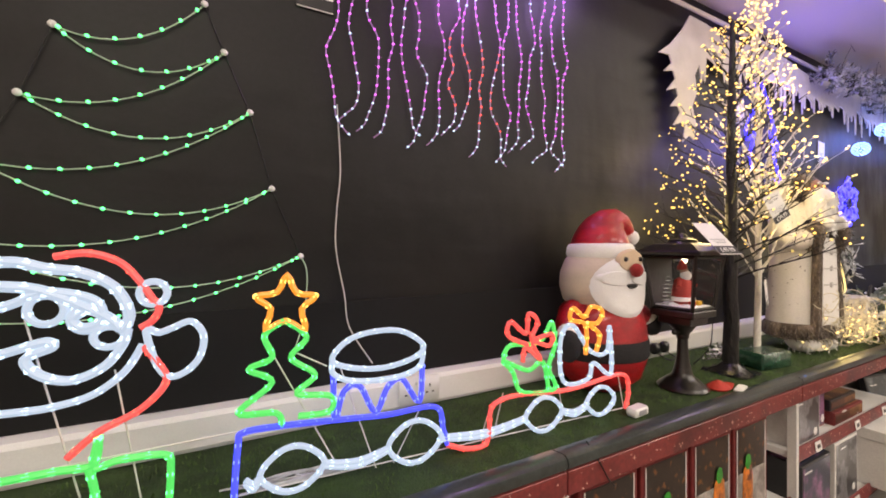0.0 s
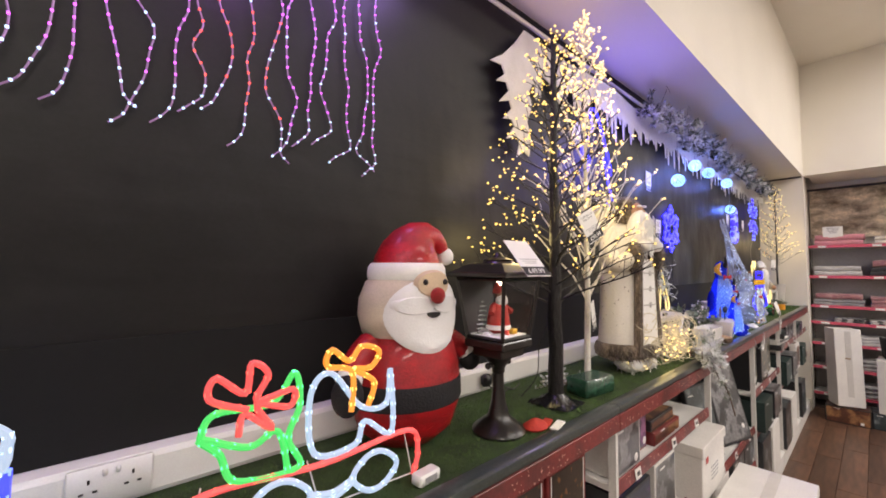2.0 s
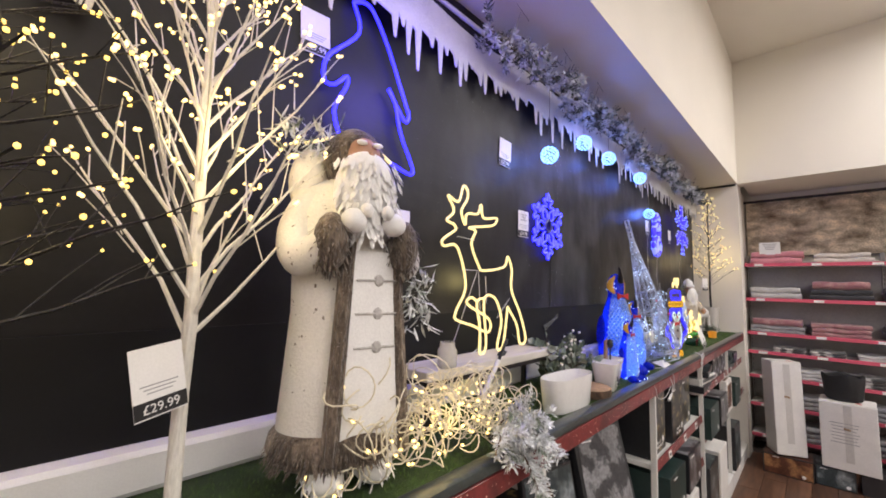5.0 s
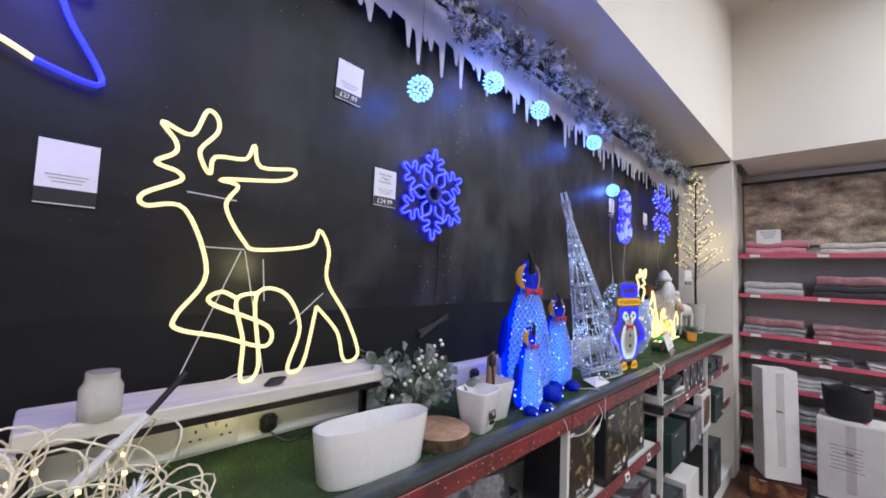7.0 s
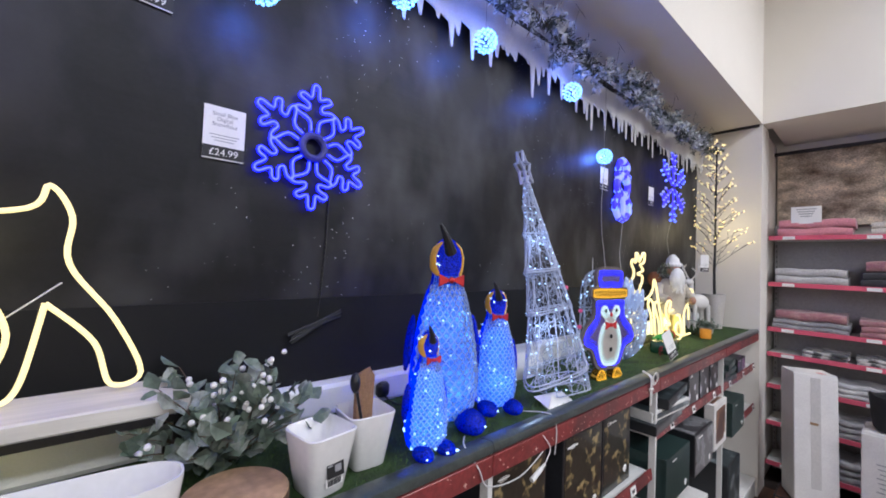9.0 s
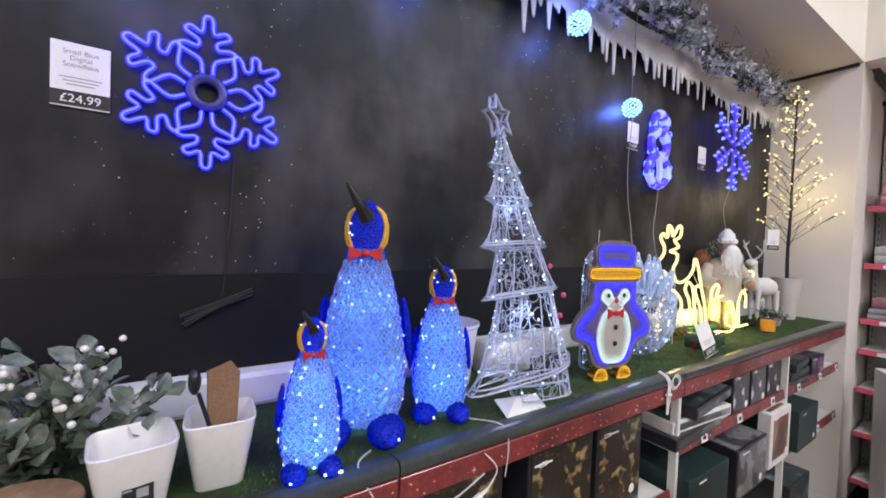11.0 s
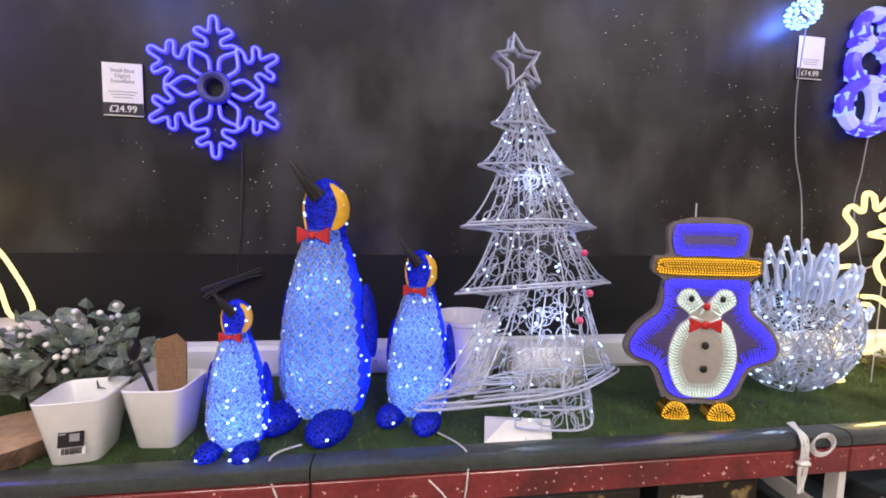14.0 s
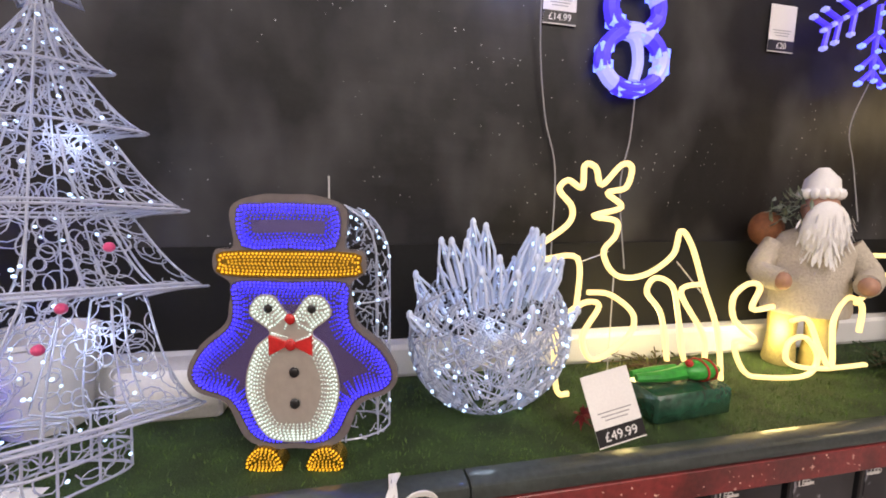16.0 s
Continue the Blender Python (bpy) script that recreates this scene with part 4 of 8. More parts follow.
# neon snowflake: six arms with two pairs of side twigs, double outline
def snowflake():
    t = thing("neon_snowflake", (4.122, 1.185, 2.348), "large blue neon snowflake on the dark wall", "neon light")
    part("hub", Shape().tube([(0.037 * math.cos(a), 0, 0.037 * math.sin(a)) for a in np.linspace(0, 2 * math.pi, 24, endpoint=False)], 0.012, 8, True), mat("blue_hub", (0.05, 0.05, 0.25), 0.4), t)
    for k in range(6):
        a = radians(90 + 60 * k)
        half = [(0.050, 0.012), (0.085, 0.018), (0.060 + 0.045, 0.060), (0.115, 0.066), (0.122, 0.050), (0.118, 0.024), (0.135, 0.022), (0.150, 0.048), (0.160, 0.050), (0.166, 0.038), (0.157, 0.014), (0.192, 0.010)]
        line = half + [(0.200, 0.0)] + [(u, -w) for u, w in reversed(half)]
        rope(t, "arm", [(u * math.cos(a) - w * math.sin(a), u * math.sin(a) + w * math.cos(a)) for u, w in line], NEON_BLUE, r=0.0055, n=3)
        # a paler line laid in front paints the brighter centre of the glow
        rope(t, "tube_core", [(u * math.cos(a) - w * math.sin(a), u * math.sin(a) + w * math.cos(a)) for u, w in line], NEON_CORE, r=0.0022, n=3, y=-0.0045)


snowflake()


def wire(name, pts, m, r, label, n=6):
    return single(name, Shape().tube(curve(pts, n), r, 5), m, label=label, category="cable")


wire("cable", [(4.19, WALL - 0.004, 2.2), (4.185, WALL - 0.004, 2.0), (4.17, WALL - 0.004, 1.80)], BLACK_WIRE, 0.0025, "black lead hanging from the neon snowflake")
co = Shape()
for k in range(6):
    co.tube(curve([(4.10 - 0.03 * rnd.random(), WALL - 0.02, 1.725 + 0.006 * k), (4.165, WALL - 0.03, 1.775 + 0.003 * k), (4.23 + 0.03 * rnd.random(), WALL - 0.02, 1.800 + 0.004 * k)], 5), 0.0030, 5)
single("cable_bundle", co, BLACK_WIRE, label="tied bundle of black cable hanging on the wall", category="cable")

# ---- green light string pinned up as a tree ----
gt = thing("light_string_tree", (0, WALL - 0.006, 0), "green light string pinned to the wall as a tree", "light string")
RIGHT = [(-0.081, 2.644), (-0.036, 2.527), (0.026, 2.376), (0.081, 2.17), (0.158, 1.979)]
LEFT = [(-0.377, 2.512), (-0.434, 2.346), (-0.50, 2.19), (-0.57, 2.03), (-0.63, 1.87)]
order = []
for (p, q) in zip(RIGHT, LEFT):
    order += [p, q]
gs, gl, pin = Shape(), Shape(), Shape()
for k, (p, q) in enumerate(zip(order[:-1], order[1:])):
    seg = []
    for s in np.linspace(0, 1, 15):
        seg.append((p[0] + (q[0] - p[0]) * s, -0.004 * math.sin(math.pi * s), p[1] + (q[1] - p[1]) * s - (0.06 if k % 2 == 0 else 0.075) * 4 * s * (1 - s) * (1 + 0.15 * k / 3)))
    gs.tube(seg, 0.0018, 5)
    for c in along(seg, 0.052):
        gl.bead((c[0], c[1] - 0.004, c[2]), 0.0048)
for p in RIGHT + LEFT:
    pin.ball((p[0], -0.006, p[1]), 0.009, 8, 5, sy=0.6)
gs.tube(curve([(0.158, 0, 1.979), (0.175, -0.01, 1.93), (0.165, -0.02, 1.80), (0.13, -0.05, 1.70)], 5), 0.002, 5)
part("string", gs, mat("pale_green_wire", (0.45, 0.6, 0.45), 0.4, vary=0.05, bump=0), gt, "pale wire")
part("led_chain", gl, LED_GREEN, gt, kind="stuff")
part("pins", pin, WHITE, gt, "white hook pins")
lines = Shape()
for side in (RIGHT, LEFT):
    lines.tube([(p[0], 0.0, p[1]) for p in side], 0.0012, 4)
part("guide_wire", lines, BLACK_WIRE, gt, "thin dark guide wire")

# ---- curtain light ----
ct = thing("curtain_light", (0, WALL - 0.012, 0), "purple and white curtain light hanging on the wall", "curtain light")
for k in range(17):
    x0 = 0.25 + 0.059 * k + rnd.uniform(-0.008, 0.008)
    zb = 2.345 + 0.03 * math.sin(k * 1.1) + rnd.uniform(-0.015, 0.02) + (0.05 if k in (4, 8) else 0)
    x, pts = x0, []
    zs = np.linspace(3.30, zb + 0.06, 15)
    for i, z in enumerate(zs):
        drift = rnd.uniform(-0.012, 0.012) + 0.012 * math.sin(i * 0.9 + k * 2)
        pts.append((x0 + drift * (0.5 + i / 12), rnd.uniform(-0.008, 0), z))
    e = rnd.choice((-1, 1))
    pts += [(x0 + 0.025 * e, -0.004, zb + 0.025), (x0 + 0.05 * e, -0.004, zb)]
    line = curve(pts, 4)
    st = part("strand", Shape().tube(line, 0.0022, 5), STRAND, ct)
    main = LED_MAGENTA
    groups = {0: Shape(), 1: Shape(), 2: Shape()}
    for c in along(line, 0.030):
        g = 1 if c[2] < zb + 0.10 or rnd.random() < 0.12 else (2 if 7 <= k <= 10 and 2.42 < c[2] < 2.75 else 0)
        groups[g].bead((c[0], c[1] - 0.002, c[2]), 0.0034 if g != 1 else 0.0038)
    for g, m in ((0, main), (1, LED_WHITE), (2, LED_RED)):
        if groups[g].v:
            part("led_chain", groups[g], m, st, kind="stuff")
rail_c = Shape().tube([(0.22, 0, 3.295), (1.24, 0, 3.295)], 0.003, 6)
part("top_wire", rail_c, STRAND, ct)
wire("cable", [(0.263, WALL - 0.01, 2.44), (0.273, WALL - 0.01, 2.242), (0.262, WALL - 0.012, 2.12), (0.259, WALL - 0.012, 2.002), (0.285, WALL - 0.012, 1.86), (0.30, WALL - 0.015, 1.758), (0.365, WALL - 0.04, 1.646)], mat("white_cable", (0.6, 0.57, 0.55), 0.4, vary=0.05, bump=0), 0.0022, "white lead hanging from the curtain light")

# ---- felt icicle fringe, garland, hanging balls ----
fringe = thing("felt_fringe", (0, 1.15, 0), "white felt icicle fringe hanging along the wall top", "fringe")
felt = Shape()
rf = random.Random(9)
outline = [(1.95, 3.17), (1.88, 3.08), (1.79, 2.99), (1.70, 2.93), (1.78, 2.935), (1.80, 2.90), (1.74, 2.85), (1.81, 2.865), (1.83, 2.83), (1.76, 2.76), (1.835, 2.785), (1.85, 2.75), (1.79, 2.69),
           (1.85, 2.70), (1.87, 2.67), (1.81, 2.60), (1.88, 2.625), (1.91, 2.60), (1.89, 2.53), (1.945, 2.57), (1.985, 2.55), (2.0, 2.64), (1.97, 2.72), (2.01, 2.80), (1.99, 2.88), (2.03, 2.94), (2.05, 2.85), (2.08, 2.97), (2.12, 3.05), (2.1, 3.165)]
felt.slab([(u + 0.05, w) for u, w in outline], -0.006, 0.0)
part("drop_panel", felt, FELT, fringe, smooth=False)
felts = [Shape() for k in range(7)]
x = 2.06
edge = []
while x < 8.05:
    w = rf.choice((0.036, 0.042, 0.05, 0.07, 0.09)) * rf.uniform(0.85, 1.15)
    d = rf.choice((0.03, 0.05, 0.08, 0.11, 0.14)) * rf.uniform(0.8, 1.2)
    t0 = 3.02 + rf.uniform(-0.02, 0.015)
    edge += [(x, t0), (x + w - 0.034, t0 - 0.014), (x + w - 0.027, t0 - 0.55 * d), (x + w - 0.020, t0 - d), (x + w - 0.010, t0 - d - 0.005), (x + w - 0.006, t0 - 0.6 * d)]
    x += w
for a, b in zip(edge[:-1], edge[1:]):
    ya, yb = -0.01 * math.sin(a[0] * 5), -0.01 * math.sin(b[0] * 5)
    za, zb = 3.17 + 0.01 * math.sin(a[0] * 7), 3.17 + 0.01 * math.sin(b[0] * 7)
    felts[min(6, int((a[0] - 2.06) / 0.87))].add([(a[0], ya - 0.004, a[1]), (b[0], yb - 0.004, b[1]), (b[0], yb - 0.004, zb), (a[0], ya - 0.004, za), (a[0], ya + 0.002, a[1]), (b[0], yb + 0.002, b[1]), (b[0], yb + 0.002, zb), (a[0], ya + 0.002, za)],
             [(0, 1, 2, 3), (7, 6, 5, 4), (0, 4, 5, 1)])
for k in felts:
    part("icicle_strip", k, FELT, fringe, smooth=False, kind="stuff")


def needle_twig(shape, base, way, length, needle=0.022, step=0.010, fan=5, rr=rnd):
    w = Vector(way).normalized()
    k = 0
    s = 0.0
    while s < length:
        b = Vector(base) + w * s
        for j in range(fan):
            d = Vector((rr.uniform(-1, 1), rr.uniform(-1, 1), rr.uniform(-1, 1)))
            d = (d - w * d.dot(w)).normalized() + w * 0.7
            shape.leaf(b, d, needle * rr.uniform(0.7, 1.3), 0.0062, 0.1, rr.uniform(0, 3))
        s += step
        k += 1


gd = thing("snowy_garland", (0, 0, 0), "snow covered pine garland along the soffit", "garland")
tw, gw, dk = Shape(), Shape(), Shape()


def garland_line(x):
    return Vector((x, 1.035 + 0.03 * math.sin(x * 6), 3.135 + 0.025 * math.sin(x * 4.3)))


for i in range(420):
    x = 3.35 + 4.6 * i / 420
    c = garland_line(x)
    d = Vector((rnd.uniform(-0.8, 0.8), rnd.uniform(-1, 0.7), rnd.uniform(-1, 0.75)))
    L = rnd.uniform(0.06, 0.125)
    needle_twig(gw if i % 3 else dk, c, d, L, 0.034, 0.016, 4)
    if i % 2 == 0:
        # a tuft of broad frosted leaves
        m = c + d.normalized() * L * 0.75
        for k in range(9):
            gw.leaf(m, (rnd.uniform(-1, 1), rnd.uniform(-1, 0.6), rnd.uniform(-1, 1)), rnd.uniform(0.03, 0.052), rnd.uniform(0.014, 0.022), 0.2, rnd.uniform(0, 3))
tw.tube([garland_line(3.35 + 4.6 * i / 60) for i in range(61)], 0.006, 6)
for i in range(10):
    x = 3.5 + 0.47 * i
    tw.tube([garland_line(x), (x + 0.02, 1.0, 3.309)], 0.0012, 4)
    tw.tube([(x - 0.05, 0.98, 3.302), (x + 0.09, 1.0, 3.300)], 0.0012, 4)
part("stem", tw, BROWN, gd)
part("needles", gw, SNOW_LEAF, gd, "snow covered needles", kind="stuff", smooth=False)
part("dark_needles", dk, mat("dark_garland_needles", (0.02, 0.028, 0.022), 0.7, vary=0.3), gd, "dark green needles", kind="stuff", smooth=False)


def hang_ball(loc, r, drop):
    t = thing("light_ball", loc, "ice blue LED ball hanging on a wire", "light ball", "hanging light balls")
    s, spk = Shape(), Shape()
    n = 84
    for i in range(n):
        z = 1 - 2 * (i + 0.5) / n
        a = i * 2.399963
        q = math.sqrt(1 - z * z)
        d = Vector((q * math.cos(a), q * math.sin(a), z))
        spk.tube([d * r * 0.7, d * r * 0.98], 0.0022, 4)
        s.bead(d * r, 0.0052)
    part("spokes", spk, ACRYL_CLEAR, t)
    part("led_chain", s, LED_ICE, t, kind="stuff")
    part("hanging_wire", Shape().tube([(0, 0, r), (0.003, 0, r + drop)], 0.0011, 4), BLACK_WIRE, t)


for loc in ((3.91, 1.06, 2.71), (4.36, 1.06, 2.91), (4.775, 1.06, 2.915), (5.46, 1.06, 2.922), (6.02, 1.15, 2.71)):
    hang_ball(loc, 0.046, 3.30 - loc[2] - 0.046)

# ---- plush santa: one doll ----
def plush_santa():
    s = Shape()
    s.slot = 0
    s.lathe([(0.03, 0.0), (0.11, 0.008), (0.164, 0.05), (0.188, 0.11), (0.193, 0.13)], 36, sy=0.9)
    s.slot = 1
    s.lathe([(0.195, 0.13), (0.200, 0.138), (0.198, 0.190), (0.193, 0.200)], 36, sy=0.9)
    s.slot = 0
    s.lathe([(0.194, 0.197), (0.188, 0.24), (0.170, 0.30), (0.13, 0.345)], 36, sy=0.9)
    s.slot = 2
    s.lathe([(0.12, 0.305), (0.156, 0.335), (0.172, 0.39), (0.168, 0.44), (0.146, 0.49), (0.11, 0.52)], 36, sy=0.9)
    s.slot = 3
    s.lathe([(0.115, 0.486), (0.134, 0.490), (0.141, 0.510), (0.138, 0.535), (0.128, 0.548), (0.10, 0.550)], 40, sy=0.92)
    s.slot = 0
    s.loft([(0, 0, 0.535, 0.122, 0), (0.002, 0, 0.56, 0.116, 6), (0.012, 0, 0.59, 0.103, 14), (0.028, 0, 0.617, 0.084, 26), (0.052, -0.004, 0.636, 0.063, 44), (0.082, -0.01, 0.640, 0.047, 72), (0.110, -0.018, 0.626, 0.036, 104), (0.130, -0.024, 0.604, 0.027, 126), (0.142, -0.028, 0.586, 0.018, 132)], 28, 0.95)
    s.slot = 3
    s.ball((0.148, -0.03, 0.572), 0.029, 14, 10)
    # loose tinsel strands on hat and coat; every fifth is a pale fleck painting a glint
    for i in range(1500):
        a = rnd.uniform(0, 2 * math.pi)
        s.slot = 8 if i % 5 else 9
        if i % 3:
            z = rnd.uniform(0.01, 0.33)
            if 0.125 < z < 0.205:
                continue
            q = np.interp(z, [0.0, 0.05, 0.11, 0.13, 0.20, 0.24, 0.30, 0.345], [0.06, 0.164, 0.188, 0.193, 0.194, 0.188, 0.170, 0.13])
            p, n = Vector((q * math.cos(a), q * 0.9 * math.sin(a), z)), Vector((math.cos(a), math.sin(a), 0.2))
        else:
            z = rnd.uniform(0.545, 0.645)
            q = np.interp(z, [0.545, 0.56, 0.59, 0.617, 0.645], [0.121, 0.117, 0.106, 0.088, 0.055])
            p, n = Vector((q * math.cos(a) + (z - 0.545) * 0.35, q * 0.95 * math.sin(a), z)), Vector((math.cos(a), math.sin(a), 0.5))
        w = n * 0.35 + Vector((-math.sin(a), math.cos(a), 0)) * rnd.choice((-1, 1)) + Vector((0, 0, rnd.uniform(-0.3, 0.3)))
        s.leaf(p, w, rnd.uniform(0.008, 0.018) if s.slot == 8 else 0.004, 0.0022, 0.1)

    def patch(slot, cx, cz, hx, hz, lift, wave=0.0, top=1.0):
        s.slot = slot
        verts, faces = [], []
        rings, seg = 7, 28
        for j in range(rings + 1):
            for i in range(seg):
                a = 2 * math.pi * i / seg
                rr = j / rings * (1 + wave * math.sin(6 * a) * 0.05)
                x, z = cx + hx * rr * math.cos(a), cz + hz * rr * math.sin(a) * (top if math.sin(a) > 0 else 1)
                y = -0.151 * math.sqrt(max(0.05, 1 - (x / 0.178) ** 2)) - lift + 0.012 * (j == rings) + (0.02 if z < 0.30 else 0) * 0
                if z < 0.34:
                    y -= 0.016 * min(1, (0.34 - z) / 0.1)
                verts.append((x, y, z))
        for j in range(rings):
            faces += [(j * seg + i, (j + 1) * seg + i, (j + 1) * seg + (i + 1) % seg, j * seg + (i + 1) % seg) for i in range(seg)]
        s.add(verts, faces)

    patch(5, 0.004, 0.395, 0.144, 0.110, 0.010, 0.0, 1.0)
    patch(4, 0.008, 0.486, 0.070, 0.042, 0.0135)
    patch(5, -0.056, 0.425, 0.072, 0.028, 0.0145)
    patch(5, 0.064, 0.425, 0.072, 0.028, 0.0145)
    patch(6, 0.004, 0.402, 0.025, 0.014, 0.020, 0.0, 0.3)
    s.slot = 6
    for sx in (-1, 1):
        s.ball((0.010 + 0.038 * sx, -0.163, 0.492), 0.0090, 10, 7)
    s.slot = 7
    s.ball((0.006, -0.182, 0.454), 0.024, 14, 9)
    s.slot = 0
    s.tube(curve([(-0.15, -0.02, 0.30), (-0.205, -0.05, 0.272), (-0.245, -0.09, 0.235)], 5), 0.046, 12, taper=0.036)
    s.tube(curve([(0.15, -0.01, 0.30), (0.205, -0.01, 0.275), (0.245, -0.02, 0.25)], 5), 0.046, 12, taper=0.036)
    s.slot = 3
    s.ball((-0.248, -0.094, 0.232), 0.040, 12, 8)
    s.ball((0.248, -0.022, 0.248), 0.038, 12, 8)
    s.slot = 1
    s.ball((-0.262, -0.118, 0.200), 0.046, 14, 9, sz=1.2)
    s.ball((0.262, -0.03, 0.222), 0.042, 12, 8)
    single("plush_santa", s, [RED_TINSEL, mat("black_felt_belt", (0.012, 0.012, 0.014), 0.85, fine=150, vary=0.2, bump=0.3), CREAM_FABRIC, WHITE_PLUSH, SKIN_FABRIC, mat("white_felt_beard", (0.84, 0.84, 0.85), 0.9, fine=170, coarse=12, vary=0.03, bump=0.1), BLACK,
                              mat("red_nose_tinsel", (0.45, 0.02, 0.02), 0.5, fine=240, vary=0.4, bump=0.9), mat("shiny_red_tinsel", (0.75, 0.01, 0.02), 0.22, metal=0.5, vary=0.3, bump=0), mat("silver_glint", (0.85, 0.75, 0.75), 0.15, metal=0.9, vary=0.1, bump=0)], (1.215, 1.03, DECK), "red and white plush santa doll with felt beard", "santa doll", rz=-6).scale = (0.9, 0.9, 0.985)


plush_santa()


# ---- snow lantern ----
def lantern():
    t = thing("snow_lantern", (1.468, 0.868, DECK), "black street lamp snow lantern with a santa scene inside", "lantern", rz=2)
    t.scale = (0.96, 0.96, 1.0)
    part("base", Shape().lathe([(0.002, 0), (0.088, 0), (0.090, 0.008), (0.084, 0.016), (0.075, 0.022), (0.058, 0.036), (0.040, 0.048), (0.034, 0.060), (0.031, 0.075), (0.002, 0.076)], 32), BLACK_METAL, t)
    part("post", Shape().lathe([(0.002, 0.074), (0.030, 0.075), (0.024, 0.10), (0.020, 0.14), (0.018, 0.185), (0.022, 0.19), (0.022, 0.20), (0.002, 0.20)], 28), BLACK_METAL, t)
    part("capital", Shape().lathe([(0.002, 0.198), (0.022, 0.20), (0.026, 0.21), (0.046, 0.235), (0.048, 0.245), (0.002, 0.246)], 28), BLACK_METAL, t)
    part("cross_bar", Shape().tube([(-0.055, 0, 0.215), (0.055, 0, 0.215)], 0.008, 8).ball((-0.055, 0, 0.215), 0.011, 8, 6).ball((0.055, 0, 0.215), 0.011, 8, 6), BLACK_METAL, t)
    part("tray", Shape().box((0, 0, 0.258), (0.125, 0.125, 0.03), bevel=0.004).box((0, 0, 0.285), (0.165, 0.165, 0.026), bevel=0.004), BLACK_METAL, t, smooth=False)
    b, u, z0, z1 = 0.074, 0.100, 0.298, 0.498
    for i, (sx, sy) in enumerate(((-1, -1), (1, -1), (1, 1), (-1, 1))):
        part("corner_post", Shape().tube([(sx * b, sy * b, z0), (sx * u, sy * u, z1)], 0.0075, 4), BLACK_METAL, t, smooth=False)
        qx, qy = ((1, -1), (1, 1), (-1, 1), (-1, -1))[i]
        for q, z in ((b, z0 + 0.006), (u, z1 - 0.006)):
            part("rail", Shape().tube([(sx * q, sy * q, z), (qx * q, qy * q, z)], 0.007, 4), BLACK_METAL, t, smooth=False)
    for i, ((sx, sy), (qx, qy)) in enumerate(zip(((-1, -1), (1, -1), (-1, 1)), ((1, -1), (1, 1), (-1, -1)))):
        g = Shape().add([(sx * b, sy * b, z0 + 0.01), (qx * b, qy * b, z0 + 0.01), (qx * u, qy * u, z1 - 0.01), (sx * u, sy * u, z1 - 0.01)], [(0, 1, 2, 3)])
        pane = part("pane", g, GLASSY, t, "clear pane", smooth=False)
        pane.visible_shadow = False
    part("back_wall", Shape().add([(-b + 0.004, b - 0.004, z0 + 0.01), (b - 0.004, b - 0.004, z0 + 0.01), (u - 0.004, u - 0.004, z1 - 0.01), (-u + 0.004, u - 0.004, z1 - 0.01)], [(0, 1, 2, 3)]), mat("grey_lantern_back", (0.06, 0.056, 0.058), 0.5), t, "grey back panel", smooth=False)
    roof = Shape().box((0, 0, 0.506), (0.262, 0.262, 0.016), bevel=0.004)
    roof.lathe([(0.165, 0.514), (0.11, 0.536), (0.09, 0.541)], 4, rot=math.pi / 4)
    part("roof", roof, BLACK_METAL, t, smooth=False)
    part("finial", Shape().lathe([(0.06, 0.538), (0.05, 0.548), (0.052, 0.553), (0.02, 0.562), (0.012, 0.574), (0.002, 0.58)], 20), BLACK_METAL, t)
    sn = Shape().box((0, 0, 0.306), (0.145, 0.145, 0.014), bevel=0.006)
    for i in range(10):
        sn.ball((rnd.uniform(-0.05, 0.05), rnd.uniform(-0.05, 0.05), 0.311), rnd.uniform(0.010, 0.022), 9, 6, sz=0.5)
    part("snow", sn, SNOW, t, "white powder snow")
    f = Shape()
    f.lathe([(0.02, 0.315), (0.034, 0.33), (0.031, 0.36), (0.024, 0.395), (0.012, 0.405)], 16, c=(0.0, 0.0, 0))
    f.slot = 1
    f.lathe([(0.0345, 0.326), (0.036, 0.333), (0.034, 0.34)], 16)
    f.ball((0.0, -0.012, 0.412), 0.017, 12, 8)
    f.slot = 2
    f.ball((0.0, -0.006, 0.427), 0.013, 12, 8)
    f.slot = 0
    f.lathe([(0.016, 0.432), (0.014, 0.445), (0.004, 0.465)], 12)
    for sx in (-1, 1):
        f.tube([(0.022 * sx, 0, 0.395), (0.045 * sx, -0.012, 0.375)], 0.009, 7)
    sf = part("santa_figure", f, [SANTA_RED, WHITE_PLUSH, FACE], t, "small red santa")
    sf.scale, sf.location = (1.15, 1.15, 1.10), (0, 0, -0.0315)
    tr = Shape()
    for j in range(8):
        z = 0.32 + 0.014 * j
        for k in range(14):
            a = 2 * math.pi * k / 14 + j * 0.4
            tr.leaf((-0.045, 0.03, z), (math.cos(a), math.sin(a), -0.25), 0.030 * (1 - j / 9), 0.006)
    part("small_tree", tr, FROST_LEAF, t, "frosted miniature tree", smooth=False)
    part("gift_box", Shape().box((0.025, -0.04, 0.322), (0.028, 0.02, 0.016), bevel=0.002), YELLOW, t, "yellow gift")
    part("gift_box", Shape().box((-0.02, -0.045, 0.322), (0.018, 0.018, 0.016), bevel=0.002), SANTA_RED, t, "red gift")


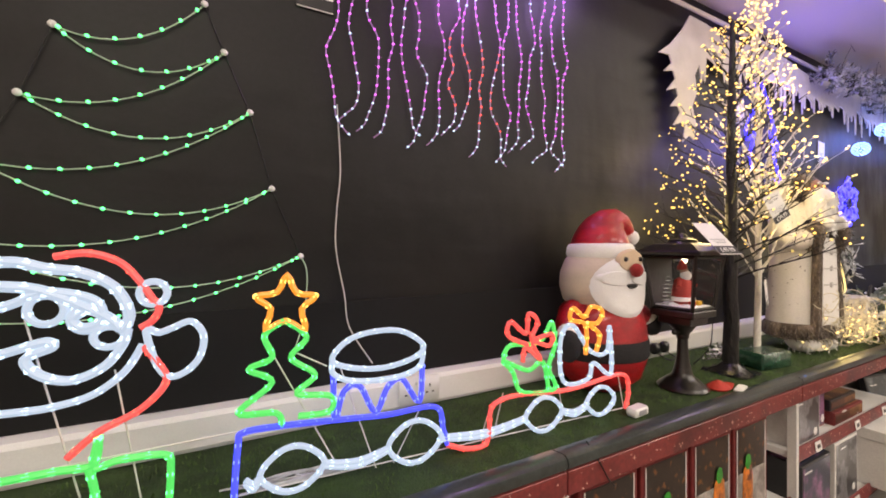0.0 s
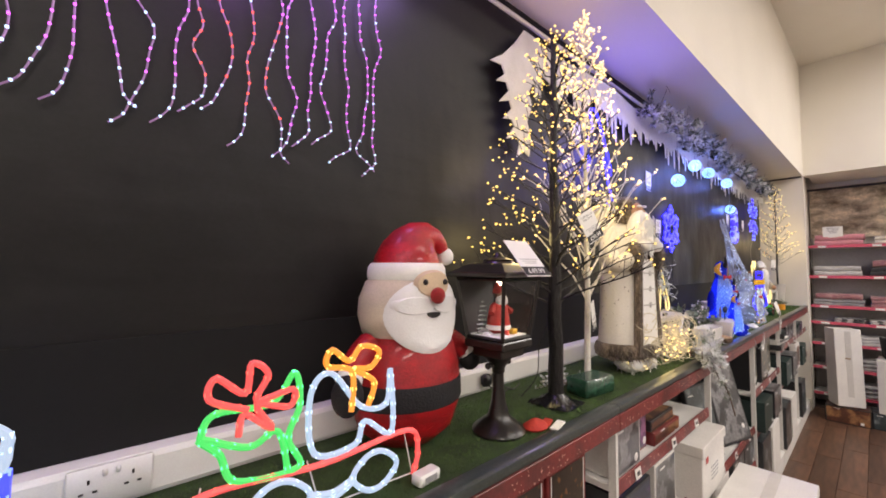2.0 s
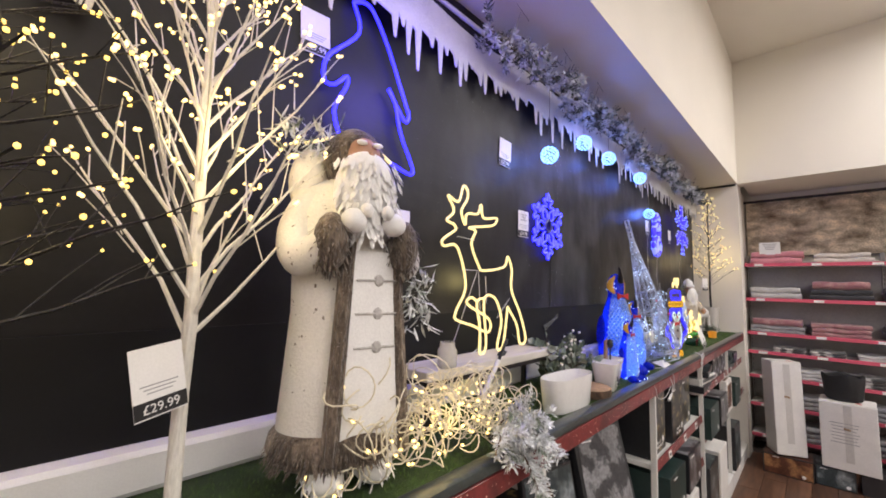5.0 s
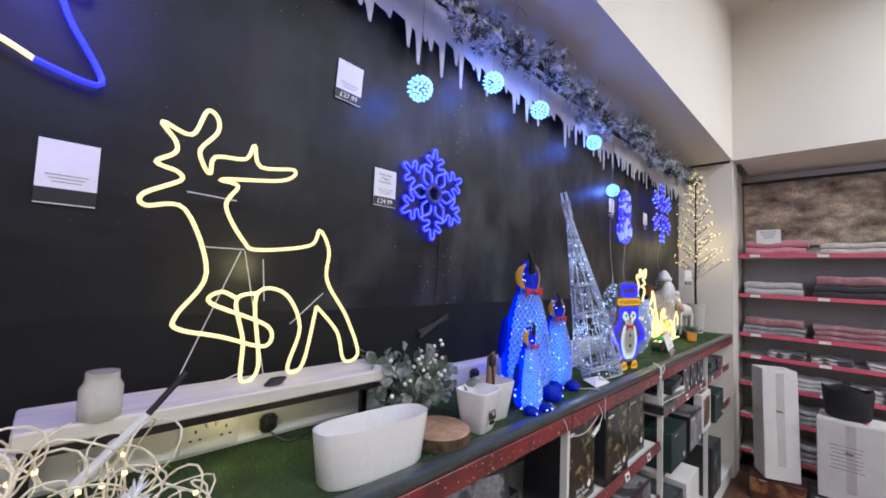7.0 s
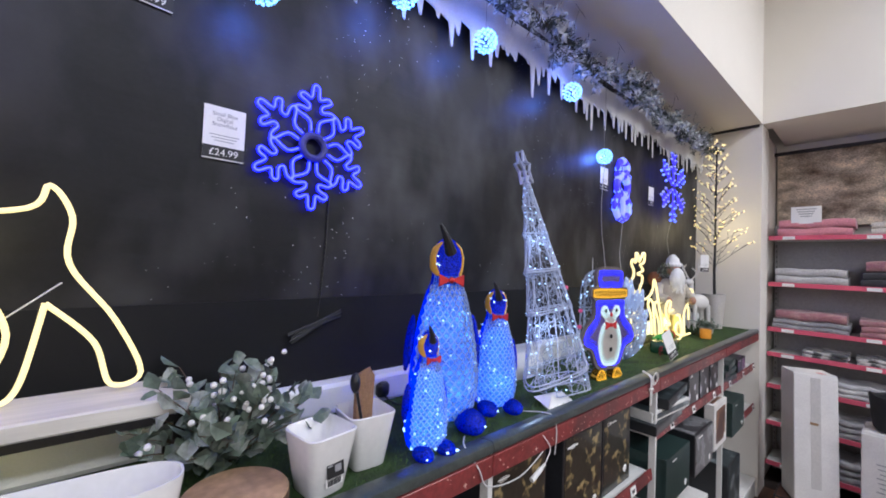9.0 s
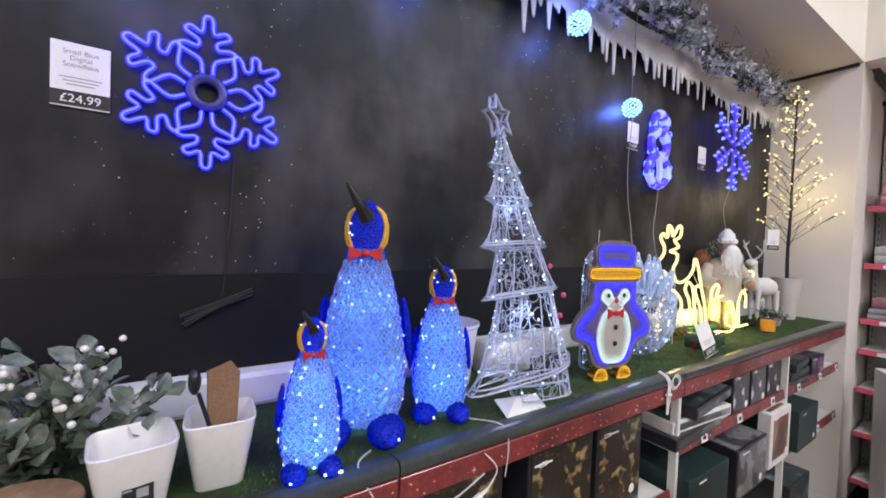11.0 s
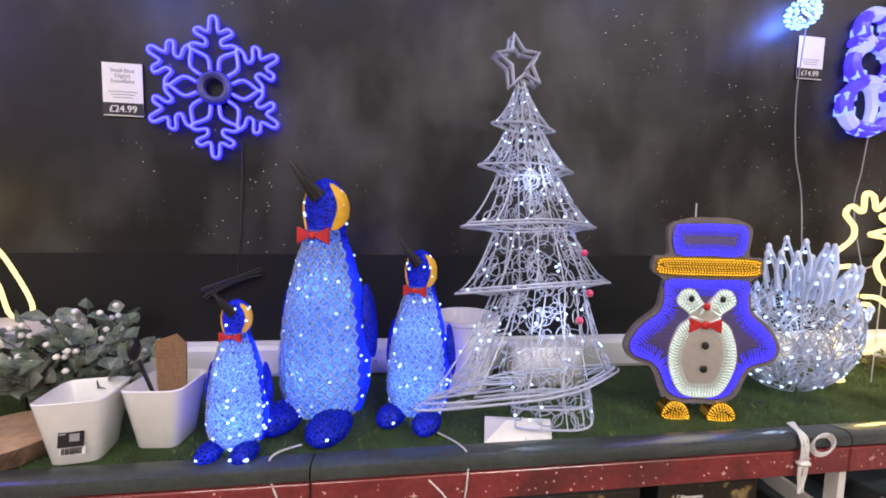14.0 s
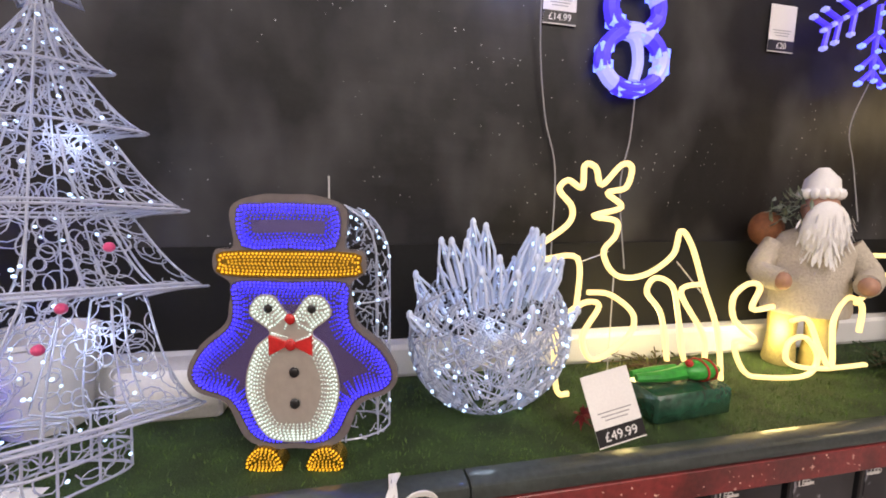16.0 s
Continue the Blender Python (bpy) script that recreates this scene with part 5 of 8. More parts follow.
lantern()
point("lantern_lamp", (1.468, 0.86, DECK + 0.478), 0.025, (1, 0.85, 0.65), 0.01)
hat = Shape().lathe([(0.035, 0), (0.038, 0.006), (0.03, 0.014), (0.015, 0.024), (0.004, 0.03)], 16, sx=1.3)
hat.box((0.05, -0.01, 0.006), (0.06, 0.03, 0.008), rz=20, bevel=0.003)
hat.slot = 1
hat.box((0.06, -0.045, 0.004), (0.085, 0.03, 0.006), rz=15, bevel=0.003)
single("santa_hat", hat, [SANTA_RED, WHITE_PLUSH], (1.575, 0.80, DECK + 0.003), "small red santa hat lying on the grass", "hat")


# ---- twig trees with lights ----
def twig_tree(name, loc, height, trunk_r, first, spread, count, lift, bark, led, label, seed, bead_r, twigs=4, leds=4, droop=0.0, lean=(0, 0), base=None, led_label="warm white light beads", cluster=1):
    r = random.Random(seed)
    t = thing(name, loc, label, "light tree", "light trees")
    top = Vector((lean[0], lean[1], height))
    axis = lambda z: Vector((lean[0] * z / height, lean[1] * z / height, z))
    part("trunk", Shape().tube([axis(z) + Vector((r.uniform(-0.003, 0.003), r.uniform(-0.003, 0.003), 0)) for z in np.linspace(0.0, height, 14)], trunk_r, 9, taper=trunk_r * 0.3), bark, t)
    for i in range(count):
        br, lb = Shape(), Shape()
        f = (i + 0.5) / count
        z = first + (height * 0.97 - first) * f
        a = i * 2.399963 + r.uniform(-0.3, 0.3)
        L = spread * (1 - f) ** 0.8 * r.uniform(0.8, 1.12) + 0.06
        up = lift + 0.5 * f
        d = Vector((math.cos(a), math.sin(a), up)).normalized()
        p0 = axis(z)
        n = 5
        main = [p0 + d * L * s + Vector((0, 0, -droop * s * s * L)) + Vector((r.uniform(-1, 1), r.uniform(-1, 1), r.uniform(-1, 1))) * 0.006 for s in np.linspace(0, 1, n)]
        br.tube(main, max(0.0022, trunk_r * (0.16 if bark is BARK else 0.34) * (1 - 0.45 * f)), 5, taper=0.0016)
        spots = [main[-1]]
        for k in range(twigs):
            s = 0.35 + 0.6 * (k + r.random()) / twigs
            q = main[0].lerp(main[-1], s) + Vector((0, 0, -droop * s * s * L))
            sd = (d + Vector((r.uniform(-0.9, 0.9), r.uniform(-0.9, 0.9), r.uniform(-0.3, 0.9)))).normalized()
            l2 = L * r.uniform(0.18, 0.38)
            br.tube([q, q + sd * l2 * 0.55 + Vector((0, 0, 0.004)), q + sd * l2], 0.0016, 4, taper=0.001)
            spots.append(q + sd * l2)
            if leds > 3:
                spots.append(q + sd * l2 * 0.5)
        for s in spots:
            for c in range(cluster):
                o = Vector((r.uniform(-1, 1), r.uniform(-1, 1), r.uniform(-1, 1))) * (0.009 if cluster > 1 else 0)
                lb.bead(s + o, bead_r * r.uniform(0.8, 1.15))
        bo = part("branch", br, bark, t)
        part("led_chain", lb, led, bo, led_label, kind="stuff")
    lb = Shape()
    for c in range(4):
        lb.bead(top + Vector((r.uniform(-0.01, 0.01), r.uniform(-0.01, 0.01), 0.01 * c)), bead_r)
    part("led_tip", lb, led, t, led_label)
    if base:
        base(t)
    return t


def draped_base(t):
    s = Shape()
    n, rings = 24, 6
    vs, fs = [], []
    for j in range(rings + 1):
        f = j / rings
        for i in range(n):
            a = 2 * math.pi * i / n
            sq = 1 / max(abs(math.cos(a)), abs(math.sin(a)))
            rr = 0.022 + (0.085 * sq ** 0.8 - 0.022) * f
            vs.append((rr * math.cos(a), rr * math.sin(a), 0.004 + 0.05 * (1 - f) ** 2 + 0.006 * math.sin(a * 7 + j) * f))
    for j in range(rings):
        fs += [(j * n + i, (j + 1) * n + i, (j + 1) * n + (i + 1) % n, j * n + (i + 1) % n) for i in range(n)]
    s.add(vs, fs)
    part("base_cover", s, mat("black_film", (0.012, 0.012, 0.013), 0.18, fine=40, coarse=20, vary=0.2, bump=0.5), t, "shiny black film over the stand")
    s2 = Shape()
    s2.tube(curve([(-0.02, 0.01, 0.33), (-0.05, 0.04, 0.22), (-0.04, 0.06, 0.10), (-0.09, 0.10, 0.02)], 6), 0.002, 5)
    part("lead", s2, BLACK_WIRE, t, "black lead")


def round_base(t):
    part("base_plate", Shape().lathe([(0.002, 0), (0.075, 0), (0.075, 0.008), (0.07, 0.012), (0.02, 0.014), (0.016, 0.03), (0.002, 0.03)], 28), mat("pale_metal_plate", (0.66, 0.66, 0.58), 0.35, vary=0.05), t)


twig_tree("black_twig_tree", (1.835, 0.885, DECK), 1.46, 0.031, 0.36, 0.34, 80, 0.40, BARK, LED_YELLOW, "black twig tree with warm yellow lights on the deck", 3, 0.0040, twigs=5, leds=3, lean=(-0.03, -0.02), base=draped_base)
twig_tree("white_twig_tree", (2.225, 0.955, DECK), 1.76, 0.0155, 0.36, 0.38, 64, 1.30, WHITE_BARK, LED_WARM, "white twig tree with warm white lights", 8, 0.0046, twigs=4, leds=3, base=round_base, cluster=2)


# ---- tall standing figure: one statue ----
def tall_figure():
    s = Shape()
    r = random.Random(61)

    def fur(c, rad, n, sx=1.0, sy=1.0, sz=1.0, length=0.028):
        """A tufted ball of fur."""
        s.ball(c, rad, 14, 9, sx=sx, sy=sy, sz=sz)
        for i in range(n):
            z, a = r.uniform(-1, 1), r.uniform(0, 6.283)
            q = math.sqrt(1 - z * z)
            d = Vector((q * math.cos(a), q * math.sin(a), z))
            s.leaf(Vector(c) + Vector((d.x * sx, d.y * sy, d.z * sz)) * rad * 0.96, d * 0.6 + Vector((r.uniform(-0.5, 0.5), r.uniform(-0.5, 0.2), -0.9)), length * r.uniform(0.6, 1.2), 0.006, 0.1)

    s.slot = 3
    for sx in (-0.07, 0.07):
        fur((sx, -0.06, 0.045), 0.06, 60, 0.9, 1.3, 0.75)
    s.slot = 0
    s.lathe([(0.165, 0.09), (0.168, 0.12), (0.156, 0.28), (0.146, 0.42), (0.150, 0.55), (0.152, 0.66), (0.125, 0.73), (0.06, 0.765)], 34, sx=1.05, sy=0.75)
    # fur hem and lapels
    s.slot = 1
    s.lathe([(0.160, 0.065), (0.182, 0.078), (0.188, 0.105), (0.182, 0.13), (0.166, 0.145)], 40, sx=1.05, sy=0.78)
    for i in range(220):
        a = r.uniform(math.pi, 2 * math.pi)
        s.leaf((0.193 * math.cos(a), 0.142 * math.sin(a), r.uniform(0.08, 0.14)), (math.cos(a), math.sin(a), -1.1), 0.03, 0.006)
    for bx, lean in ((-0.050, -0.03), (0.085, 0.045)):
        line = [(bx + lean * (1 - q), -0.118 - 0.010 * (1 - q) + 0.25 * abs(bx + lean * (1 - q)) ** 1.6, 0.09 + 0.50 * q) for q in np.linspace(0, 1, 9)]
        s.tube(line, 0.024, 8, taper=0.021)
        for p in along(line, 0.008):
            for k in range(3):
                s.leaf(p, (r.uniform(-0.8, 0.8), -1, -0.8), 0.032, 0.006)
    # pale embroidered front panel with round clasps
    s.slot = 3
    s.slab([(-0.07, 0.075), (0.12, 0.075), (0.10, 0.30), (0.075, 0.57), (-0.04, 0.57)], -0.130, -0.10)
    s.slot = 4
    for z in (0.34, 0.42, 0.50):
        s.ball((0.035, -0.131, z), 0.015, 12, 6, sy=0.25)
        s.tube([(-0.03, -0.1315, z), (0.09, -0.1315, z)], 0.003, 5)
    # sleeves, fur cuffs, white gloves
    s.slot = 0
    for sx in (-1, 1):
        s.tube(curve([(0.110 * sx, 0.0, 0.70), (0.158 * sx, -0.01, 0.61), (0.156 * sx, -0.06, 0.55), (0.112 * sx, -0.12, 0.575)], 6), 0.050, 14, taper=0.044)
    s.slot = 1
    for sx in (-1, 1):
        fur((0.105 * sx, -0.130, 0.585), 0.056, 150, 0.8, 0.8, 1.25)
    s.slot = 3
    for sx in (-1, 1):
        s.ball((0.058 * sx, -0.158, 0.636), 0.029, 12, 8, sx=1.2)
        s.ball((0.030 * sx, -0.172, 0.660), 0.018, 8, 6)
    # fur hood, face and beard
    s.slot = 1
    fur((0, -0.010, 0.815), 0.092, 380, 1.0, 0.98, 1.0, 0.026)
    s.slot = 5
    s.ball((0.0, -0.062, 0.812), 0.056, 18, 12, sy=0.95, sz=1.05)
    s.ball((0.0, -0.120, 0.812), 0.011, 8, 6)
    s.slot = 3
    s.ball((0, -0.100, 0.715), 0.088, 20, 14, sx=1.05, sy=0.66, sz=1.25)
    for i in range(240):
        a, q = r.uniform(-1, 1), r.random()
        w = 0.096 * (1 - 0.45 * q * q)
        s.leaf((a * w, -0.112 - 0.042 * (1 - a * a), 0.800 - 0.20 * q), (a * 0.5, -0.35, -1), r.uniform(0.025, 0.045), 0.014, 0.15, r.uniform(-0.5, 0.5))
    for sx in (-1, 1):
        s.tube(curve([(0.004 * sx, -0.122, 0.792), (0.035 * sx, -0.128, 0.782), (0.06 * sx, -0.115, 0.760)], 4), 0.012, 7, taper=0.005)
        s.ball((0.024 * sx, -0.112, 0.842), 0.011, 8, 6, sx=1.5, sz=0.6)
    # sack on the shoulder with twigs
    s.slot = 0
    s.ball((-0.105, 0.058, 0.760), 0.064, 18, 12, sx=0.95, sz=1.4)
    s.slot = 2
    for i in range(110):
        c = Vector((-0.12 + r.uniform(-0.10, 0.07), 0.02 + r.uniform(-0.06, 0.05), 0.83 + r.uniform(-0.03, 0.07)))
        s.leaf(c, (r.uniform(-1, 1), r.uniform(-1, 1), r.uniform(-0.1, 1)), 0.05, 0.009)
    for i in range(90):
        s.leaf((0.16 + r.uniform(-0.035, 0.035), -0.14 + r.uniform(-0.03, 0.03), 0.46 + r.uniform(-0.08, 0.08)), (r.uniform(-1, 1), r.uniform(-1, 1), r.uniform(-1, 0.3)), 0.045, 0.010)
    single("father_christmas_statue", s, [SEQUIN, BROWN_FUR, FROST_LEAF, WHITE_PLUSH, FIG_GREY, FACE], (2.575, 0.93, DECK + 0.004), "tall father christmas statue in a white sequinned coat with fur trim", "statue", rz=-10).scale = (0.9, 0.95, 1.0)


tall_figure()

# foam block and frosted sprig
single("foam_block", Shape().box((0, 0, 0.036), (0.19, 0.105, 0.07), rz=0, bevel=0.006), FOAM, (2.06, 0.86, DECK + 0.002), "green floral foam block wrapped in clear film", "foam block", rz=-8)


def sprig(name, loc, n, size, reach, leafm, label, seed, berries=0, stem=BROWN, width=0.5, height=1.0):
    r = random.Random(seed)
    t = thing(name, loc, label, "foliage")
    lv = Shape()
    bm_ = mesh_of("berry", Shape().ball((0, 0, 0), 0.0068, 8, 6), BERRY) if berries else None
    for i in range(n):
        a, up = r.uniform(0, 6.28), r.uniform(0.25, 1.3) * height
        d = Vector((math.cos(a), math.sin(a) * 0.7, up)).normalized()
        L = reach * r.uniform(0.6, 1.1)
        line = [Vector((0, 0, 0.01)) + d * L * s + Vector((0, 0, -0.25 * L * s * s)) for s in np.linspace(0, 1, 6)]
        part("stem", Shape().tube(line, 0.002, 5, taper=0.001), stem, t)
        for k in range(9):
            s = 0.2 + 0.8 * k / 8
            p = line[0].lerp(line[-1], s)
            w = (d * 0.5 + Vector((r.uniform(-1, 1), r.uniform(-1, 1), r.uniform(-0.4, 0.9)))).normalized()
            lv.leaf(p, w, size * r.uniform(0.7, 1.25), size * width, 0.2, r.uniform(0, 3.1))
        if i < berries:
            for k in range(7):
                b = new("berry", bm_)
                b.parent = t
                b.location = line[-1] + Vector((r.uniform(-0.025, 0.025), r.uniform(-0.025, 0.025), r.uniform(-0.05, 0.04)))
    part("leaves", lv, leafm, t, kind="stuff")
    return t


sprig("frosted_sprig", (2.02, 0.99, DECK), 16, 0.022, 0.12, FROST_LEAF, "frosted green sprig lying beside the foam block", 21, width=0.6, height=0.6)
sprig("eucalyptus_bunch", (3.87, 1.01, DECK), 44, 0.05, 0.31, LEAF, "grey green eucalyptus bunch with white berries", 23, berries=9, width=0.75, height=2.5)
sprig("fir_sprig", (7.25, 0.98, DECK), 22, 0.03, 0.13, mat("dark_fir", (0.03, 0.06, 0.02), 0.6, vary=0.3), "dark green fir sprig in a low pot", 29, width=0.25, height=0.6)
sprig("moss_garland", (6.45, 1.08, DECK), 40, 0.025, 0.20, mat("yellow_green_moss", (0.12, 0.13, 0.03), 0.8, vary=0.4), "yellowish moss garland lying behind the lit reindeer", 31, width=0.3, height=0.35)


# ---- lit rattan garland and frosted pine branch hanging over the lip ----
def rattan():
    t = thing("rattan_light_garland", (2.78, 0.80, DECK), "tangled rattan garland with warm fairy lights hanging over the shelf lip", "light garland")
    r = random.Random(12)
    lo, lb = Shape(), Shape()
    for k in range(110):
        f = k / 109
        c = Vector((-0.28 + 0.66 * f + r.uniform(-0.06, 0.06), r.uniform(-0.07, 0.05), 0.05 + r.random() * (0.27 - 0.14 * f)))
        e = Euler((r.uniform(0, 3), r.uniform(0, 3), r.uniform(0, 3))).to_matrix()
        R = r.uniform(0.024, 0.052)
        ring = [c + e @ Vector((R * math.cos(a), R * 1.3 * math.sin(a), 0.010 * math.sin(2 * a))) for a in np.linspace(0, 2 * math.pi, 14, endpoint=False)]
        ring = [Vector((p.x, max(p.y, -0.11), max(p.z, 0.008))) for p in ring]
        lo.tube(ring, 0.0019, 5, True)
        for p in ring[::14]:
            lb.bead(p + Vector((0, 0, 0.003)), 0.0048)
    part("rattan_mesh", lo, mat("pale_rattan", (0.74, 0.68, 0.52), 0.6, vary=0.15, bump=0.2), t, "pale rattan loops", kind="stuff")
    part("led_chain", lb, LED_WARM, t, kind="stuff")
    br = thing("frosted_pine_branch", (2.98, 0.76, DECK + 0.03), "frosted pine branch drooping over the shelf lip", "branch")
    nd, st = Shape(), Shape()
    ends = [(0.20, -0.09, 0.03), (0.13, -0.13, -0.04), (0.06, -0.14, -0.12), (0.16, -0.15, -0.22), (0.02, -0.12, 0.02), (-0.10, -0.10, 0.02), (0.22, -0.13, -0.06), (0.10, -0.06, 0.10)]
    for e in ends:
        v = Vector(e)
        mid = v * 0.5 + Vector((0, -0.03, 0.05))
        line = curve([(0, 0, 0.02), tuple(mid), tuple(v)], 5)
        st.tube(line, 0.003, 5)
        for p, q in zip(line[2:-1], line[3:]):
            needle_twig(nd, p, Vector(q) - Vector(p), (Vector(q) - Vector(p)).length, 0.026, 0.006, 5, r)
        for k in range(4):
            p = Vector(line[3 + k])
            d = Vector((r.uniform(-1, 1), r.uniform(-1, 0), r.uniform(-0.8, 0.8)))
            needle_twig(nd, p, d, 0.07, 0.024, 0.008, 5, r)
    st.tube(curve([(0.10, -0.14, -0.10), (0.16, -0.16, -0.22), (0.22, -0.17, -0.33)], 4), 0.004, 6)
    part("stem_work", st, BROWN, br)
    part("needles", nd, FROST_LEAF, br, kind="stuff", smooth=False)


rattan()
rod = Shape().tube([(0, 0, 0), (0.10, 0.01, 0.10)], 0.008, 8)
rod.slot = 1
rod.tube([(0.10, 0.01, 0.10), (0.155, 0.015, 0.165)], 0.006, 8)
single("brush", rod, [WHITE_METAL, BLACK], (3.0, 0.80, 1.63), "white handled brush standing up out of the garland", "brush")


# ---- bench with neon reindeer on it ----
def bench():
    t = thing("display_bench", (3.36, 1.06, DECK + 0.004), "small whitewashed bench on a black metal frame", "bench")
    part("plank", Shape().box((0, 0, 0.183), (0.86, 0.17, 0.034), bevel=0.004), PLANK_WHITE, t, smooth=False)
    part("frame", Shape().box((0, -0.07, 0.157), (0.84, 0.02, 0.018)).box((0, 0.07, 0.157), (0.84, 0.02, 0.018)).box((-0.41, 0, 0.157), (0.02, 0.14, 0.018)).box((0.41, 0, 0.157), (0.02, 0.14, 0.018)), BLACK_METAL, t, smooth=False)
    for sx in (-0.41, 0.41):
        for sy in (-0.07, 0.07):
            part("leg", Shape().box((sx, sy, 0.075), (0.02, 0.02, 0.148)), BLACK_METAL, t, smooth=False)


bench()
cw = Shape()
for k in range(5):
    cw.tube([(0.022 * math.cos(a) + 0.003 * k, 0.012 * math.sin(a), 0.003 + 0.003 * k) for a in np.linspace(0, 6.28, 16)], 0.0022, 5)
single("cable_coil", cw, BLACK_WIRE, (3.40, 1.01, 1.685), "coiled black cable on the bench", "cable")


# ---- white pots, wood slice ----
def trough(loc):
    t = thing("ceramic_trough", loc, "long oval white ceramic planter on the grass", "planter", rz=-3)
    n = 40
    s = Shape()
    prof = [(0.86, 0.0), (0.90, 0.006), (1.0, 0.125), (1.0, 0.132), (0.975, 0.132), (0.965, 0.124), (0.88, 0.02), (0.02, 0.018)]
    vs, fs = [], []
    for q, z in prof:
        for i in range(n):
            a = 2 * math.pi * i / n
            x = 0.165 * math.copysign(abs(math.cos(a)) ** 0.6, math.cos(a))
            y = 0.058 * math.copysign(abs(math.sin(a)) ** 0.75, math.sin(a))
            vs.append((x * (q if q > 0.1 else 0.02), y * (q if q > 0.1 else 0.02), z))
    for j in range(len(prof) - 1):
        fs += [(j * n + i, j * n + (i + 1) % n, (j + 1) * n + (i + 1) % n, (j + 1) * n + i) for i in range(n)]
    fs.append(tuple(range(n - 1, -1, -1)))
    part("body", s.add(vs, fs), CERAMIC, t)


trough((3.59, 0.805, DECK + 0.002))
sl = thing("wood_slice", (3.85, 0.825, DECK + 0.002), "round slice of tree trunk with bark edge", "wood slice", rz=8)
s = Shape().lathe([(0.098, 0.002), (0.101, 0.012), (0.10, 0.026)], 30)
part("bark", s, TREEBARK, sl)
sl.scale = (1.0, 1.0, 1.45)
rings = Shape().lathe([(0.002, 0.026), (0.099, 0.0262), (0.097, 0.028), (0.002, 0.0285)], 30)
part("cut_face", rings, WOODCUT, sl, "pale ringed wood")


def square_pot(loc, rz, labelled, label):
    t = thing("square_pot", loc, label, "plant pot", rz=rz)
    n = 32
    vs, fs = [], []
    prof = [(0.040, 0.0), (0.043, 0.004), (0.062, 0.128), (0.063, 0.133), (0.060, 0.135), (0.057, 0.130), (0.040, 0.02), (0.002, 0.018)]
    for q, z in prof:
        for i in range(n):
            a = 2 * math.pi * i / n
            vs.append((q * math.copysign(abs(math.cos(a)) ** 0.35, math.cos(a)), q * math.copysign(abs(math.sin(a)) ** 0.35, math.sin(a)), z))
    for j in range(len(prof) - 1):
        fs += [(j * n + i, j * n + (i + 1) % n, (j + 1) * n + (i + 1) % n, (j + 1) * n + i) for i in range(n)]
    fs.append(tuple(range(n - 1, -1, -1)))
    part("body", Shape().add(vs, fs), CERAMIC, t)
    if labelled:
        g = Shape().box((0.004, -0.0525, 0.062), (0.042, 0.0012, 0.036), rx=-9)
        g.slot = 1
        g.box((0.010, -0.0536, 0.062), (0.016, 0.001, 0.014), rx=-9).box((-0.010, -0.0536, 0.070), (0.012, 0.001, 0.003), rx=-9)
        g.slot = 2
        g.box((0.004, -0.0497, 0.034), (0.042, 0.0012, 0.018), rx=-9)
        lb = part("sticker", g, [INK, GREY_INK, CARD], t, "black printed sticker", smooth=False)
        lb.location = (0, -0.002, 0)
        br = Shape()
        for k in range(12):
            br.box((-0.012 + 0.0028 * k, -0.0525, 0.034), (0.0012 if k % 3 else 0.002, 0.001, 0.012), rx=-9)
        part("barcode", br, INK, lb, smooth=False)
    return t


square_pot((4.015, 0.805, DECK + 0.002), 8, True, "white ceramic pot with a black sticker")
square_pot((4.150, 0.845, DECK + 0.002), -4, False, "white ceramic pot holding a brush and paper bag")
kb = Shape()
kb.add([(-0.026, 0, 0), (0.026, 0, 0), (0.030, 0.0, 0.11), (0.012, 0.0, 0.135), (-0.030, 0.0, 0.12), (-0.026, 0.014, 0), (0.026, 0.014, 0), (0.030, 0.008, 0.11), (0.012, 0.004, 0.135), (-0.030, 0.008, 0.12)],
       [(0, 1, 2, 3, 4), (9, 8, 7, 6, 5), (0, 5, 6, 1), (1, 6, 7, 2), (2, 7, 8, 3), (3, 8, 9, 4), (4, 9, 5, 0)])
single("paper_bag", kb, KRAFT, (4.155, 0.855, DECK + 0.10), "brown paper bag standing in a white pot", "paper bag", rz=10, smooth=False)
bh = Shape().tube([(0.01, 0, 0), (-0.015, -0.01, 0.09)], 0.004, 7)
bh.ball((-0.022, -0.012, 0.115), 0.016, 10, 7, sz=1.6, sx=0.7)
single("brush", bh, BLACK, (4.125, 0.83, DECK + 0.10), "black brush standing in a white pot", "brush")
for x, n in ((1.72, 2), (4.40, 1), (3.45, 1)):
    for k in range(n):
        p = thing("mains_plug", (x + 0.07 * k, WALL - 0.06, DECK + 0.055), "black mains plug in the wall socket", "plug", "mains plugs")
        part("body", Shape().box((0, 0, 0), (0.048, 0.034, 0.05), bevel=0.01), BLACK, p)
        part("lead", Shape().tube(curve([(0, -0.015, -0.02), (0.03, -0.04, -0.045), (0.06, -0.05, -0.048), (0.13, -0.02, -0.048)], 5), 0.003, 5), BLACK_WIRE, p)
bx = thing("battery_box", (1.10, 0.79, DECK + 0.002), "white plastic battery box with a label", "battery box", rz=5)
part("case", Shape().box((0, 0, 0.014), (0.07, 0.035, 0.026), bevel=0.004), WHITE, bx)
part("label", Shape().box((0, -0.0185, 0.014), (0.04, 0.001, 0.014)), GREY_INK, bx, "grey printed label", smooth=False)


